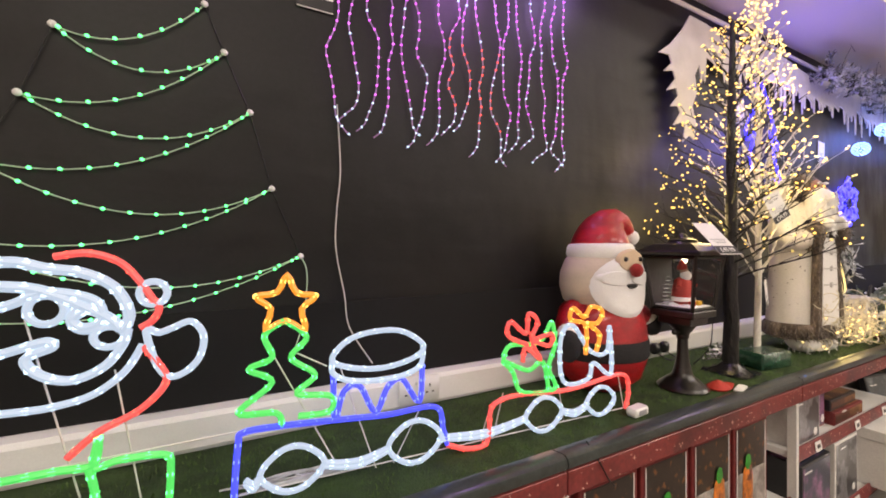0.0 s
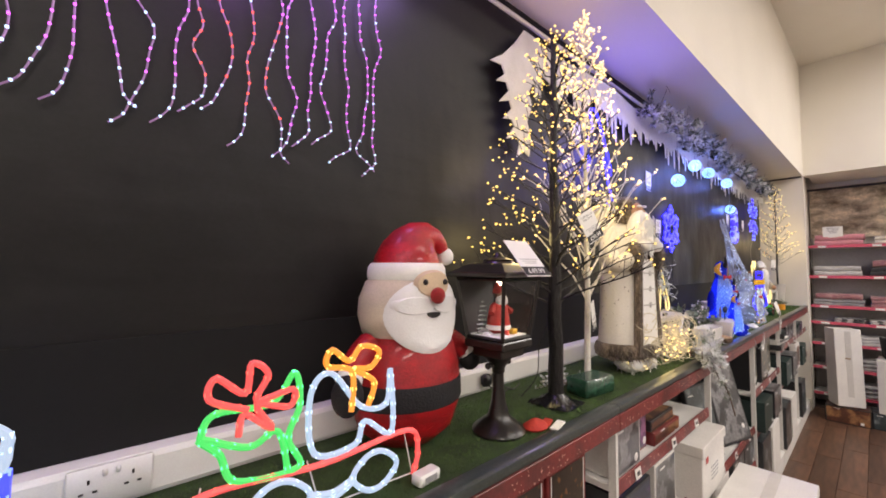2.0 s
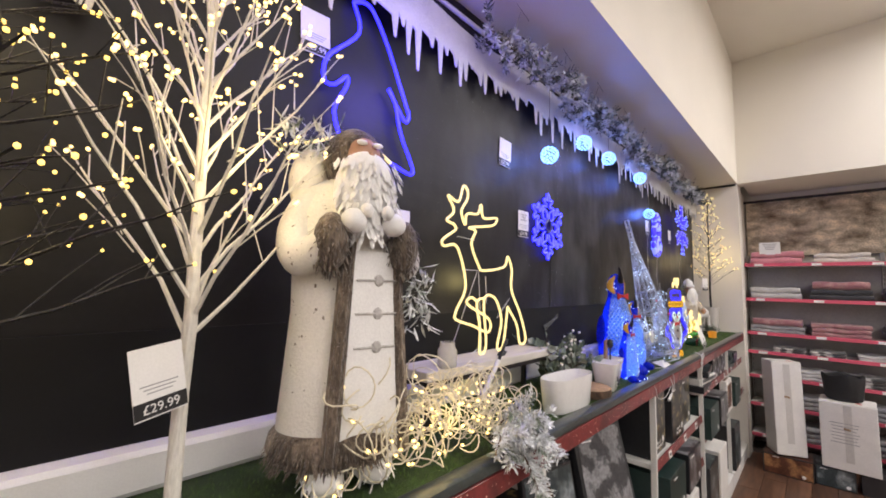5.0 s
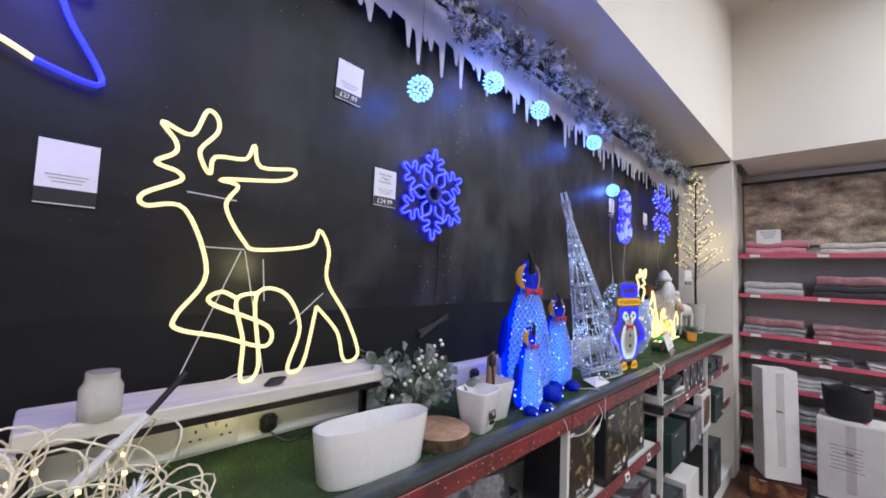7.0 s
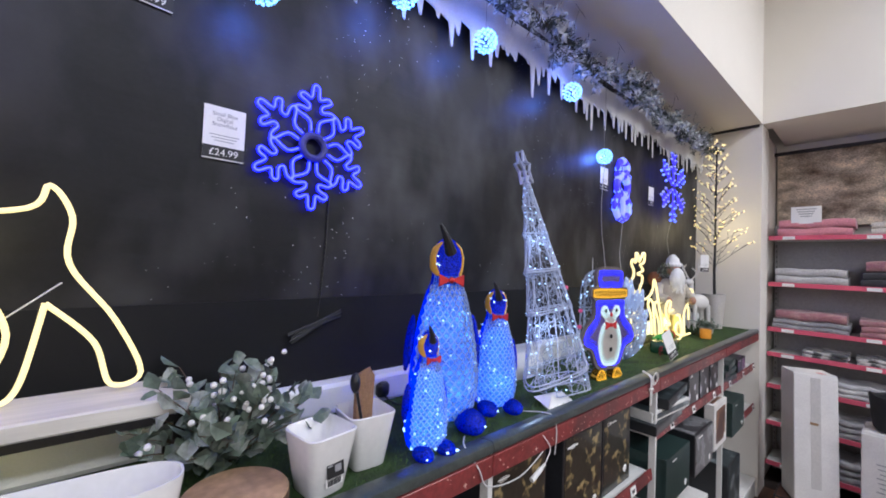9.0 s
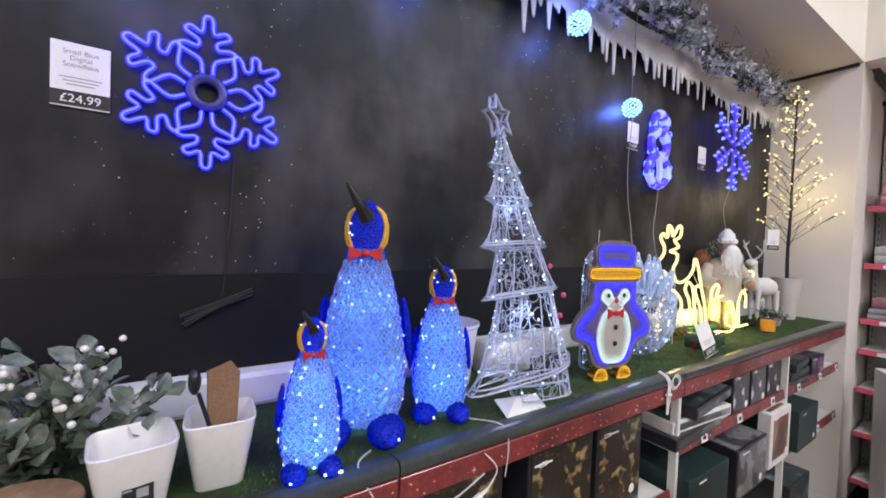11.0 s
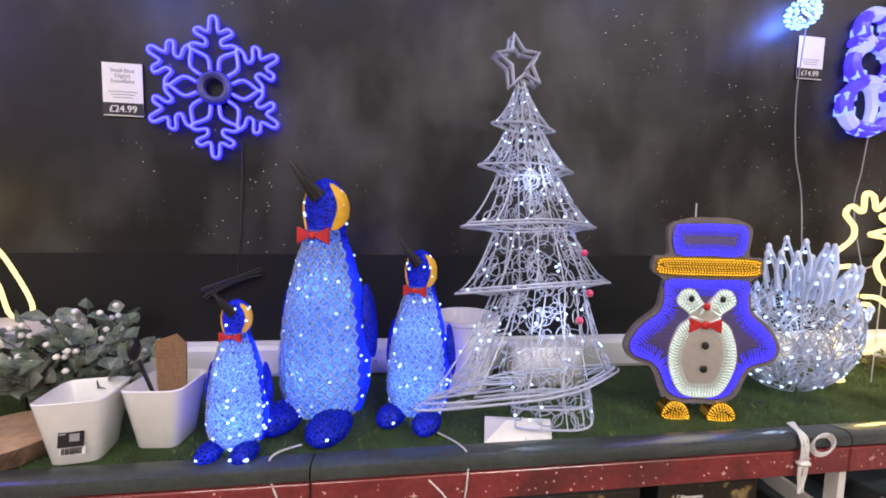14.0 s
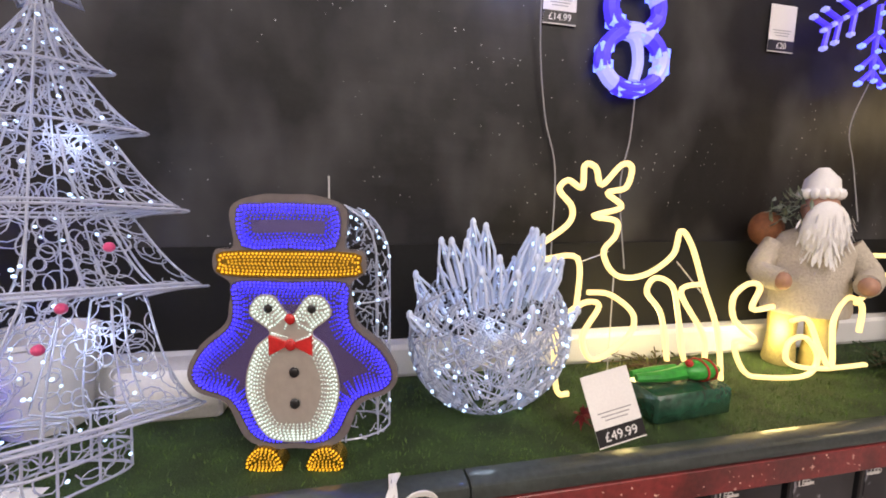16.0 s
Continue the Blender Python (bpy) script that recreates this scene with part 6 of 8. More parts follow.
# ---- acrylic penguins ----
def penguin(loc, h, rz, label, name="acrylic_penguin"):
    t = thing(name, loc, label, "light figure", "acrylic penguins", rz=rz)
    w = h * 0.168
    prof = [(0.55, 0.02), (0.86, 0.05), (0.98, 0.14), (1.0, 0.24), (0.92, 0.40), (0.78, 0.55), (0.60, 0.68), (0.46, 0.75), (0.42, 0.79), (0.46, 0.84), (0.47, 0.89), (0.40, 0.945), (0.22, 0.985), (0.03, 1.0)]
    hh = h * 0.88
    n = 36

    def shell(lo, hi, a0, a1, k, bulge=1.0):
        s = Shape()
        pr = [(q, z) for q, z in prof if lo <= z <= hi]
        m = 18
        vs, fs = [], []
        for q, z in pr:
            for i in range(m + 1):
                a = a0 + (a1 - a0) * i / m
                bump_ = 1 + 0.012 * math.sin(9 * a + 40 * z)
                vs.append((w * q * k * bump_ * math.cos(a), w * q * k * bump_ * 0.85 * math.sin(a) * bulge, hh * z))
        for j in range(len(pr) - 1):
            fs += [(j * (m + 1) + i, j * (m + 1) + i + 1, (j + 1) * (m + 1) + i + 1, (j + 1) * (m + 1) + i) for i in range(m)]
        return s.add(vs, fs)

    part("back", shell(0, 0.80, radians(-20), radians(200), 1.0), ACRYL_BLUE, t, "blue acrylic thread")
    part("belly", shell(0, 0.80, radians(200), radians(340), 1.0), ACRYL_PALE, t, "pale acrylic thread mesh")
    part("head", shell(0.75, 1.0, 0, 2 * math.pi, 1.0), ACRYL_BLUE, t, "blue acrylic thread")
    for sx in (-1, 1):
        ck = Shape()
        vs, m_ = [], 12
        for kk in (1.0, 1.09):
            for q in range(m_ + 1):
                f = q / m_
                z = 0.975 - 0.185 * f
                rad = w * np.interp(z, [p[1] for p in prof], [p[0] for p in prof]) * kk
                mid, half = 50 + 36 * math.sin(math.pi * f), 7 + 22 * math.sin(math.pi * f) ** 0.7
                for az in (mid - half, mid - half / 2, mid, mid + half / 2, mid + half):
                    b_ = radians(-90 + sx * az)
                    vs.append((rad * math.cos(b_), rad * 0.85 * math.sin(b_), hh * z))
        o_ = 5 * (m_ + 1)
        fs = [(o_ + 5 * q + e, o_ + 5 * q + e + 1, o_ + 5 * q + e + 6, o_ + 5 * q + e + 5) for q in range(m_) for e in range(4)]
        fs += [(5 * q + e, 5 * q + e + 5, o_ + 5 * q + e + 5, o_ + 5 * q + e) for q in range(m_) for e in (0, 4)]
        fs += [(b0 + e, b0 + e + 1, o_ + b0 + e + 1, o_ + b0 + e) for b0 in (0, o_ - 5) for e in range(4)]
        part("cheek_patch", ck.add(vs, fs), YELLOW, t, "yellow patch")
        fl = Shape().ball((sx * w * 1.0, w * 0.1, hh * 0.42), w * 0.30, 10, 9, sx=0.38, sy=0.9, sz=2.7, e=Euler((0, radians(-7 * sx), 0)).to_matrix())
        part("flipper", fl, ACRYL_BLUE, t, "blue acrylic thread")
        ft = Shape().ball((sx * w * 0.58, -w * 0.78, h * 0.036), w * 0.50, 12, 7, sx=0.85, sy=1.2, sz=0.62)
        part("foot", ft, ACRYL_BLUE, t, "blue acrylic thread")
    part("beak", Shape().tube(curve([(0, -w * 0.30, hh * 0.92), (-w * 0.18, -w * 0.52, hh * 0.985), (-w * 0.42, -w * 0.66, hh * 1.06)], 4), w * 0.19, 8, taper=w * 0.04), BLACK, t, "black pointed beak")
    bow = Shape()
    for sx in (-1, 1):
        bow.add([(0, -w * 0.52, hh * 0.772), (sx * w * 0.36, -w * 0.52, hh * 0.80), (sx * w * 0.36, -w * 0.52, hh * 0.735), (0, -w * 0.44, hh * 0.772), (sx * w * 0.36, -w * 0.44, hh * 0.80), (sx * w * 0.36, -w * 0.44, hh * 0.735)],
                [(0, 1, 2), (5, 4, 3), (0, 3, 4, 1), (1, 4, 5, 2), (2, 5, 3, 0)])
    bow.ball((0, -w * 0.50, hh * 0.77), w * 0.09, 8, 6)
    part("bow_tie", bow, BOW_RED, t, "red bow tie")
    # net of acrylic threads over the belly and lights between
    net, lb = Shape(), Shape()
    r = random.Random(int(h * 1000))

    def at(a, z, k=1.015):
        q = np.interp(z, [p[1] for p in prof], [p[0] for p in prof])
        return (w * q * k * math.cos(a), w * q * k * 0.85 * math.sin(a), hh * z)

    for i in range(19):
        a0 = radians(202 + 136 * i / 18)
        net.tube([at(a0 + 0.075 * math.sin(j * 1.57 + i * 3.14), 0.04 + 0.70 * j / 52, 1.022 + 0.012 * math.cos(j * 1.57)) for j in range(53)], h * 0.0040, 5)
    for i in range(int(62 * (h / 0.62) ** 0.5)):
        a, z = r.uniform(0, 2 * math.pi), r.uniform(0.04, 0.74)
        if math.sin(a) > 0.5 and r.random() < 0.6:
            continue
        lb.bead(at(a, z, 1.012), 0.0036)
    for i in range(14):
        lb.bead(at(r.uniform(0, 6.28), r.uniform(0.8, 0.97), 1.02), 0.0034)
    for sx in (-1, 1):
        for k in range(6):
            lb.bead((sx * w * 0.58 + r.uniform(-1, 1) * w * 0.3, -w * 1.25 + r.uniform(-0.1, 0.2) * w, h * 0.04), 0.0036)
    part("thread_net", net, ACRYL_NET, t, "pale acrylic threads", kind="stuff")
    part("led_chain", lb, LED_WHITE, t, "white light beads", kind="stuff")
    for f, watt in ((0.22, 1.0), (0.55, 0.6)):
        point("penguin_lamp", (loc[0], loc[1], loc[2] + hh * f), watt * (h / 0.62) ** 1.3 * 1.25, (0.38, 0.58, 1.0), 0.02)


penguin((4.48, 0.92, DECK + 0.004), 0.672, -24, "tall blue and white acrylic penguin with red bow tie")
penguin((4.315, 0.80, DECK + 0.004), 0.365, -6, "small blue and white acrylic penguin with red bow tie")
penguin((4.712, 0.90, DECK + 0.004), 0.48, -26, "medium blue and white acrylic penguin with red bow tie")


# ---- acrylic tree leaning towards the wall ----
def acrylic_tree():
    t = thing("acrylic_tree", (5.02, 0.885, DECK + 0.004), "clear acrylic wire tree with white lights leaning to the wall", "light figure", rx=-7)
    t.matrix_basis = pose(5.035, 0.805, DECK + 0.022, -12.4, 0, 18)
    r = random.Random(77)
    fr, th, lb = Shape(), Shape(), Shape()

    def half(z):
        """Half width, half depth and sideways shift of the saw-toothed outline at a height."""
        d = 0.015 + 0.115 * max(0.0, 1 - z / 0.86)
        if z < 0.09:
            return 0.112, 0.10, 0.0
        for a, b, w0, w1 in ((0.09, 0.32, 0.30, 0.14), (0.32, 0.475, 0.25, 0.12), (0.475, 0.63, 0.222, 0.09), (0.63, 0.745, 0.16, 0.055), (0.745, 0.86, 0.11, 0.014)):
            if z <= b:
                f = (z - a) / (b - a)
                return w0 + (w1 - w0) * f ** 0.6, d, -0.065 * (1 - f) if a < 0.1 else 0.0
        return 0.016, 0.012, 0.0

    def on(a, z, k=1.0):
        w, d, o = half(z)
        c = math.cos(a)
        # the tiers run out into points at the sides
        return (o + w * c * (0.62 + 0.38 * abs(c) ** 5), k * d * math.sin(a), z)

    for z in (0.006, 0.05, 0.091, 0.10, 0.321, 0.329, 0.476, 0.484, 0.631, 0.746, 0.85):
        fr.tube([on(a, z) for a in np.linspace(0, 2 * math.pi, 44, endpoint=False)], 0.0028, 5, True)
    for a in np.linspace(0, 2 * math.pi, 12, endpoint=False):
        fr.tube([on(a, z) for z in np.linspace(0.005, 0.87, 52)], 0.0021, 4)
    for i in range(520):
        z, a, rho = r.uniform(0.012, 0.83), r.uniform(0, 2 * math.pi), r.uniform(0.010, 0.026)
        turn, arc = r.uniform(0, 6.28), r.uniform(4.0, 7.5)
        wide = max(0.03, half(z)[0])
        th.tube([on(a + rho * 1.3 / wide * math.cos(turn + arc * k / 10), min(0.86, max(0.004, z + rho * math.sin(turn + arc * k / 10)))) for k in range(11)], 0.0013, 4)
    for i in range(100):
        lb.bead(on(r.uniform(0, 2 * math.pi), r.uniform(0.02, 0.85)), 0.0034)
    part("frame", fr, ACRYL_CLEAR, t, "clear rods")
    part("threads", th, mat("clear_thread", (0.66, 0.72, 0.90), 0.15, vary=0.05, bump=0, transmit=0.5), t, "clear acrylic threads", kind="stuff")
    part("led_chain", lb, LED_WHITE, t, "white light beads", kind="stuff")
    st = Shape()
    star = [((0.076 if k % 2 == 0 else 0.036) * math.sin(math.pi * k / 5 - 0.2), 0.928 + (0.076 if k % 2 == 0 else 0.036) * math.cos(math.pi * k / 5 - 0.2)) for k in range(10)]
    for y in (-0.012, 0.012):
        st.tube([(x, y, z) for x, z in star], 0.0062, 6, True)
    for x, z in star:
        st.tube([(x, -0.012, z), (x, 0.012, z)], 0.003, 5)
    part("star", st, ACRYL_CLEAR, t, "clear acrylic star")
    bd = Shape()
    for x, y, z in ((0.10, -0.06, 0.40), (0.05, -0.11, 0.30), (0.02, -0.10, 0.24)):
        bd.ball((x, y, z), 0.009, 8, 6)
    part("beads", bd, CHROME_PINK, t, "pink beads")
    point("tree_lamp", (5.05, 0.89, DECK + 0.25), 0.65, (0.66, 0.78, 1.0), 0.05)
    point("tree_lamp", (5.02, 0.96, DECK + 0.62), 0.45, (0.66, 0.78, 1.0), 0.05)


acrylic_tree()
bag = Shape()
bag.add([(-0.08, -0.03, 0.0), (0.08, -0.03, 0.0), (0.10, 0.03, 0.015), (-0.06, 0.05, 0.02), (-0.02, 0.0, 0.035), (0.05, 0.01, 0.03)], [(0, 1, 4), (1, 5, 4), (1, 2, 5), (2, 3, 5), (3, 4, 5), (3, 0, 4)])
single("price_card_fallen", bag, CARD, (4.93, 0.785, DECK + 0.004), "crumpled white card lying under the acrylic tree", "card", smooth=False)
bk = Shape().lathe([(0.07, 0), (0.075, 0.004), (0.098, 0.20), (0.104, 0.205), (0.104, 0.215), (0.096, 0.215), (0.072, 0.02), (0.002, 0.018)], 30)
single("white_bucket", bk, CERAMIC, (4.86, 1.07, DECK + 0.002), "white round planter behind the acrylic figures", "planter")
bk2 = Shape().box((0, 0, 0.06), (0.22, 0.10, 0.12), bevel=0.008)
single("white_box", bk2, CARTON_W, (5.12, 1.08, DECK + 0.002), "low white box behind the acrylic tree", "box")

# rounded acrylic figure behind the panel penguin
def rounded_figure():
    t = thing("acrylic_figure", (5.518, 0.935, DECK + 0.004), "clear acrylic rounded figure with white lights behind the panel penguin", "light figure")
    r = random.Random(5)
    th, fr, lb = Shape(), Shape(), Shape()

    def on(a, q):
        """Round the figure by a, up it by q: an upright shape with a domed top."""
        z = 0.50 * q
        rad = 0.096 * (1 if q < 0.75 else math.sqrt(max(0.0, 1 - ((q - 0.75) / 0.25) ** 2)))
        return (rad * math.cos(a), 0.6 * rad * math.sin(a), z)

    for i in range(420):
        a, q = r.uniform(0, 6.283), r.random()
        da, dq = r.uniform(-0.4, 0.4), r.uniform(-0.07, 0.07)
        th.tube([on(a + da * k / 4, min(1.0, max(0.0, q + dq * k / 4 + r.uniform(-0.012, 0.012)))) for k in range(5)], 0.0016, 4)
    for a in np.linspace(0, 2 * math.pi, 8, endpoint=False):
        fr.tube([on(a, q) for q in np.linspace(0, 1, 18)], 0.0024, 5)
    for q in (0.01, 0.3, 0.6):
        fr.tube([on(a, q) for a in np.linspace(0, 2 * math.pi, 24, endpoint=False)], 0.0024, 5, True)
    for i in range(70):
        lb.bead(on(r.uniform(0, 6.283), r.uniform(0.05, 0.98)), 0.0040)
    part("frame", fr, ACRYL_CLEAR, t, "clear rods")
    part("threads", th, ACRYL_CLEAR, t, "clear acrylic threads", kind="stuff")
    part("led_chain", lb, LED_WHITE, t, "white light beads", kind="stuff")
    part("top_wire", Shape().tube([(-0.03, 0, 0.498), (-0.03, 0, 0.56)], 0.002, 5), WIRE, t)


rounded_figure()


# ---- flat penguin with a hat: mirror panel with dot lights ----
def panel_penguin():
    t = thing("panel_penguin", (5.43, 0.825, DECK + 0.002), "flat mirror panel penguin with top hat and dot lights", "light figure", rz=-10)
    t.scale = (0.86, 1, 0.935)

    def line_of(pts, n):
        return [(p[0], p[1]) for p in curve([(a, b) for a, b in pts], n, True)]

    def blob(pts, y0, y1, m, name, label, n=5, parent=None):
        return part(name, Shape().slab(line_of(pts, n), y0, y1), m, parent or t, label, smooth=False)

    def mirror(pts):
        return pts + [(-a, b) for a, b in reversed(pts) if abs(a) > 1e-6]

    def inside(p, poly):
        hit = False
        for (x0, z0), (x1, z1) in zip(poly, poly[1:] + poly[:1]):
            if (z0 > p[1]) != (z1 > p[1]) and p[0] < (x1 - x0) * (p[1] - z0) / (z1 - z0) + x0:
                hit = not hit
        return hit

    def dot_rows(parent, pts, y, tones, rows, pitch=0.0078, first=0.006, gap=0.0062, n=5, keep_out=None, r=0.0027):
        """Rows of lit dots that follow an outline inwards, as the panel's mirrors repeat its edge lights."""
        poly = line_of(pts, n)
        edge = np.array(poly)
        for k, tone in enumerate(tones):
            s = Shape()
            for row in range(rows * k // len(tones), rows * (k + 1) // len(tones)):
                d = first + gap * row
                for side in (-1, 1):
                    ring = []
                    ext = edge[list(range(len(edge))) + [0]]
                    for a, b in zip(ext[:-1], ext[1:]):
                        v = b - a
                        ln = np.linalg.norm(v)
                        if ln < 1e-6:
                            continue
                        nrm = np.array((-v[1], v[0])) / ln * side
                        ring += [a + v * f + nrm * d for f in np.arange(0, 1, 0.002 / ln)]
                    last = None
                    for p in ring:
                        if last is not None and np.linalg.norm(p - last) < pitch:
                            continue
                        if not inside(p, poly) or np.min(np.linalg.norm(edge - p, axis=1)) < d * 0.93 or (keep_out and inside(p, keep_out)):
                            continue
                        s.bead((p[0], y, p[1]), r * (1 - 0.25 * row / rows))
                        last = p
            if s.v:
                part("dot_row", s, tone, parent, "rows of lit dots, the inner ones mirrored edge lights", kind="stuff")

    body = mirror([(0.0, 0.045), (0.06, 0.045), (0.11, 0.07), (0.145, 0.14), (0.205, 0.165), (0.225, 0.205), (0.195, 0.26), (0.14, 0.305), (0.13, 0.34), (0.125, 0.385), (0.157, 0.41), (0.152, 0.45), (0.115, 0.458), (0.118, 0.53), (0.06, 0.555), (0.0, 0.557)])
    blob(body, -0.012, 0.004, PANEL_EDGE, "back_plate", "smoked rim")
    blue = mirror([(0.0, 0.058), (0.055, 0.058), (0.095, 0.08), (0.134, 0.148), (0.197, 0.173), (0.214, 0.205), (0.187, 0.254), (0.132, 0.300), (0.121, 0.34), (0.115, 0.389), (0.0, 0.391)])
    belly = mirror([(0.0, 0.062), (0.06, 0.075), (0.095, 0.14), (0.098, 0.20), (0.075, 0.26), (0.045, 0.29), (0.085, 0.325), (0.07, 0.36), (0.035, 0.362), (0.0, 0.325)])
    dot_rows(blob(blue, -0.0145, -0.012, MIRROR, "body_panel", "blue mirror"), blue, -0.0150, DOT_BLUE, 7, keep_out=line_of(belly, 5))
    dot_rows(blob(belly, -0.0170, -0.0145, MIRROR_PALE, "belly_panel", "pale mirror"), belly, -0.0175, DOT_WHITE, 6)
    brim = [(-0.138, 0.402), (0.0, 0.398), (0.138, 0.402), (0.147, 0.425), (0.136, 0.447), (0.0, 0.450), (-0.136, 0.447), (-0.147, 0.425)]
    dot_rows(blob(brim, -0.0145, -0.012, MIRROR_GOLD, "hat_brim", "gold mirror", 3), brim, -0.0150, DOT_GOLD, 4, n=3)
    hat = [(-0.095, 0.456), (0.0, 0.453), (0.095, 0.456), (0.104, 0.53), (0.055, 0.541), (-0.055, 0.541), (-0.104, 0.53)]
    dot_rows(blob(hat, -0.0145, -0.012, MIRROR, "hat_panel", "blue mirror", 3), hat, -0.0150, DOT_BLUE, 5, n=3)
    for sx in (-1, 1):
        foot = [(sx * 0.03, 0.0), (sx * 0.10, 0.0), (sx * 0.105, 0.025), (sx * 0.08, 0.05), (sx * 0.045, 0.045), (sx * 0.028, 0.02)]
        dot_rows(blob(foot, -0.018, 0.014, MIRROR_GOLD, "foot", "gold lit foot", 3), foot, -0.0185, DOT_GOLD, 4, n=3, first=0.004)
        part("eye", Shape().ball((sx * 0.045, -0.020, 0.338), 0.009, 10, 7, sy=0.4), BLACK, t, "black eye")
        bw = Shape().slab([(0, 0.268), (sx * 0.045, 0.285), (sx * 0.045, 0.245)] if sx > 0 else [(0, 0.268), (sx * 0.045, 0.245), (sx * 0.045, 0.285)], -0.023, -0.017)
        part("bow_wing", bw, BOW_RED, t, "red bow", smooth=False)
    part("nose", Shape().ball((0, -0.021, 0.318), 0.011, 10, 7, sy=0.4), BOW_RED, t, "red nose")
    part("bow_knot", Shape().ball((0, -0.022, 0.267), 0.012, 10, 7, sy=0.4), BOW_RED, t, "red knot")
    for z in (0.21, 0.145):
        part("button", Shape().ball((0.005, -0.020, z), 0.011, 12, 7, sy=0.4), BLACK, t, "black button")


panel_penguin()


# ---- spiky acrylic hedgehog ----
def hedgehog():
    t = thing("acrylic_hedgehog", (5.86, 0.95, DECK + 0.004), "clear acrylic spiky hedgehog with white lights", "light figure")
    r = random.Random(41)
    R = 0.20
    th, lb, sp = Shape(), Shape(), Shape()
    for i in range(430):
        z0, a0 = r.uniform(-0.95, 0.55), r.uniform(0, 6.28)
        pts = []
        for k in range(5):
            z = min(0.9, max(-0.95, z0 + 0.05 * k * r.choice((-1, 1))))
            a = a0 + 0.11 * k
            q = math.sqrt(1 - z * z)
            pts.append((R * q * math.cos(a), R * 0.6 * q * math.sin(a), 0.19 + 0.19 * z))
        th.tube(pts, 0.0022, 4)
    for i in range(30):
        a = i * 2.4
        up = r.uniform(0.1, 1.0)
        q = math.sqrt(max(0.0, 1 - up * up))
        d = Vector((q * math.cos(a), 0.6 * q * math.sin(a), up * 0.95))
        b = Vector((R * d.x * 0.8, R * d.y * 0.8, 0.19 + 0.16 * up))
        tip = b + Vector((d.x * 0.06, d.y * 0.06, 0.05 + 0.08 * up))
        for k in range(4):
            o = Vector((0.020 * math.cos(k * 1.57), 0.020 * math.sin(k * 1.57), 0))
            sp.tube([b + o, (b + tip) / 2 + o * 1.0, tip], 0.0052, 5, taper=0.003)
        sp.ball(tip - (tip - b) * 0.08, 0.008, 7, 5, sz=1.6)
        lb.bead(tip - (tip - b) * 0.3, 0.005)
    for i in range(90):
        z, a = r.uniform(-0.9, 0.5), r.uniform(0, 6.28)
        q = math.sqrt(1 - z * z)
        lb.bead((R * q * math.cos(a), R * 0.6 * q * math.sin(a), 0.19 + 0.19 * z), 0.0044)
    part("threads", th, ACRYL_CLEAR, t, kind="stuff")
    part("spike_work", sp, mat("lit_clear_acrylic", (0.66, 0.76, 0.98), 0.2, vary=0.05, bump=0.3, subsurf=0.3), t, kind="stuff")
    part("led_chain", lb, LED_WHITE, t, kind="stuff")
    point("hedgehog_lamp", (5.86, 0.95, DECK + 0.21), 0.5, (0.60, 0.78, 1.0), 0.03)


hedgehog()

# ---- hanging lights on the far wall ----
PALE_TUBE = glow("pale_lit_tube", (0.06, 0.03, 1.0), 1.1, (0.06, 0.05, 0.3))
sm = thing("hanging_snowman", (6.35, 1.18, 2.35), "blue and white acrylic snowman light hanging on the wall", "hanging light")
PALE_WHITE = glow("white_lit_tube", (0.30, 0.34, 1.0), 0.95, (0.3, 0.3, 0.5))
for nm, cx, cz, rx, rz_, first in (("lower_ball", 0.01, 0.080, 0.100, 0.085, 0.2), ("upper_ball", 0.01, 0.228, 0.082, 0.070, 1.1), ("hat", 0.01, 0.352, 0.060, 0.052, 0.6)):
    for k in range(8):
        a0, a1 = first + 2 * math.pi * k / 8, first + 2 * math.pi * (k + 1.15) / 8
        rope(sm, nm, [(cx + rx * math.cos(a), cz + rz_ * math.sin(a)) for a in np.linspace(a0, a1, 5)], PALE_WHITE if k % 3 == 1 else PALE_TUBE, LED_BLUE if k % 2 else None, r=0.023 + 0.002 * (k % 2), step=0.05)
rope(sm, "scarf", [(-0.06, 0.155), (0.01, 0.145), (0.03, 0.08), (0.02, 0.02)], PALE_WHITE, None, r=0.017)
rope(sm, "hat_brim", [(-0.08, 0.300), (0.01, 0.296), (0.10, 0.305)], PALE_TUBE, LED_BLUE, r=0.020, step=0.04)
fl2 = thing("hanging_snowflake", (7.25, 1.14, 2.70), "blue and white acrylic snowflake light hanging on the wall", "hanging light")
for k in range(6):
    a = radians(90 + 60 * k)
    arm = Shape()
    lb = Shape()
    u = Vector((math.cos(a), 0, math.sin(a)))
    w = Vector((-math.sin(a), 0, math.cos(a)))
    arm.tube([u * 0.03, u * 0.27], 0.009, 6)
    for f in (0.12, 0.19, 0.24):
        for sx in (-1, 1):
            arm.tube([u * f, u * (f + 0.045) + w * 0.055 * sx * (1.2 - f)], 0.008, 6)
            lb.bead(u * (f + 0.045) + w * 0.055 * sx * (1.2 - f), 0.011)
    for f in (0.06, 0.12, 0.18, 0.23, 0.275):
        lb.bead(u * f - Vector((0, 0.009, 0)), 0.009)
    ao = part("arm", arm, PALE_TUBE, fl2)
    part("led_chain", lb, LED_BLUE if k % 2 else PALE_WHITE, ao, kind="stuff")
GREYW = mat("grey_wire", (0.32, 0.32, 0.33), 0.4, vary=0.05, bump=0)
wire("cable", [(6.05, 1.16, 2.67), (6.06, 1.18, 2.45), (6.09, 1.19, 2.25), (6.13, 1.19, 2.10), (6.11, 1.15, 1.85), (6.08, 1.1, 1.55)], GREYW, 0.0022, "grey wire hanging from the light ball")
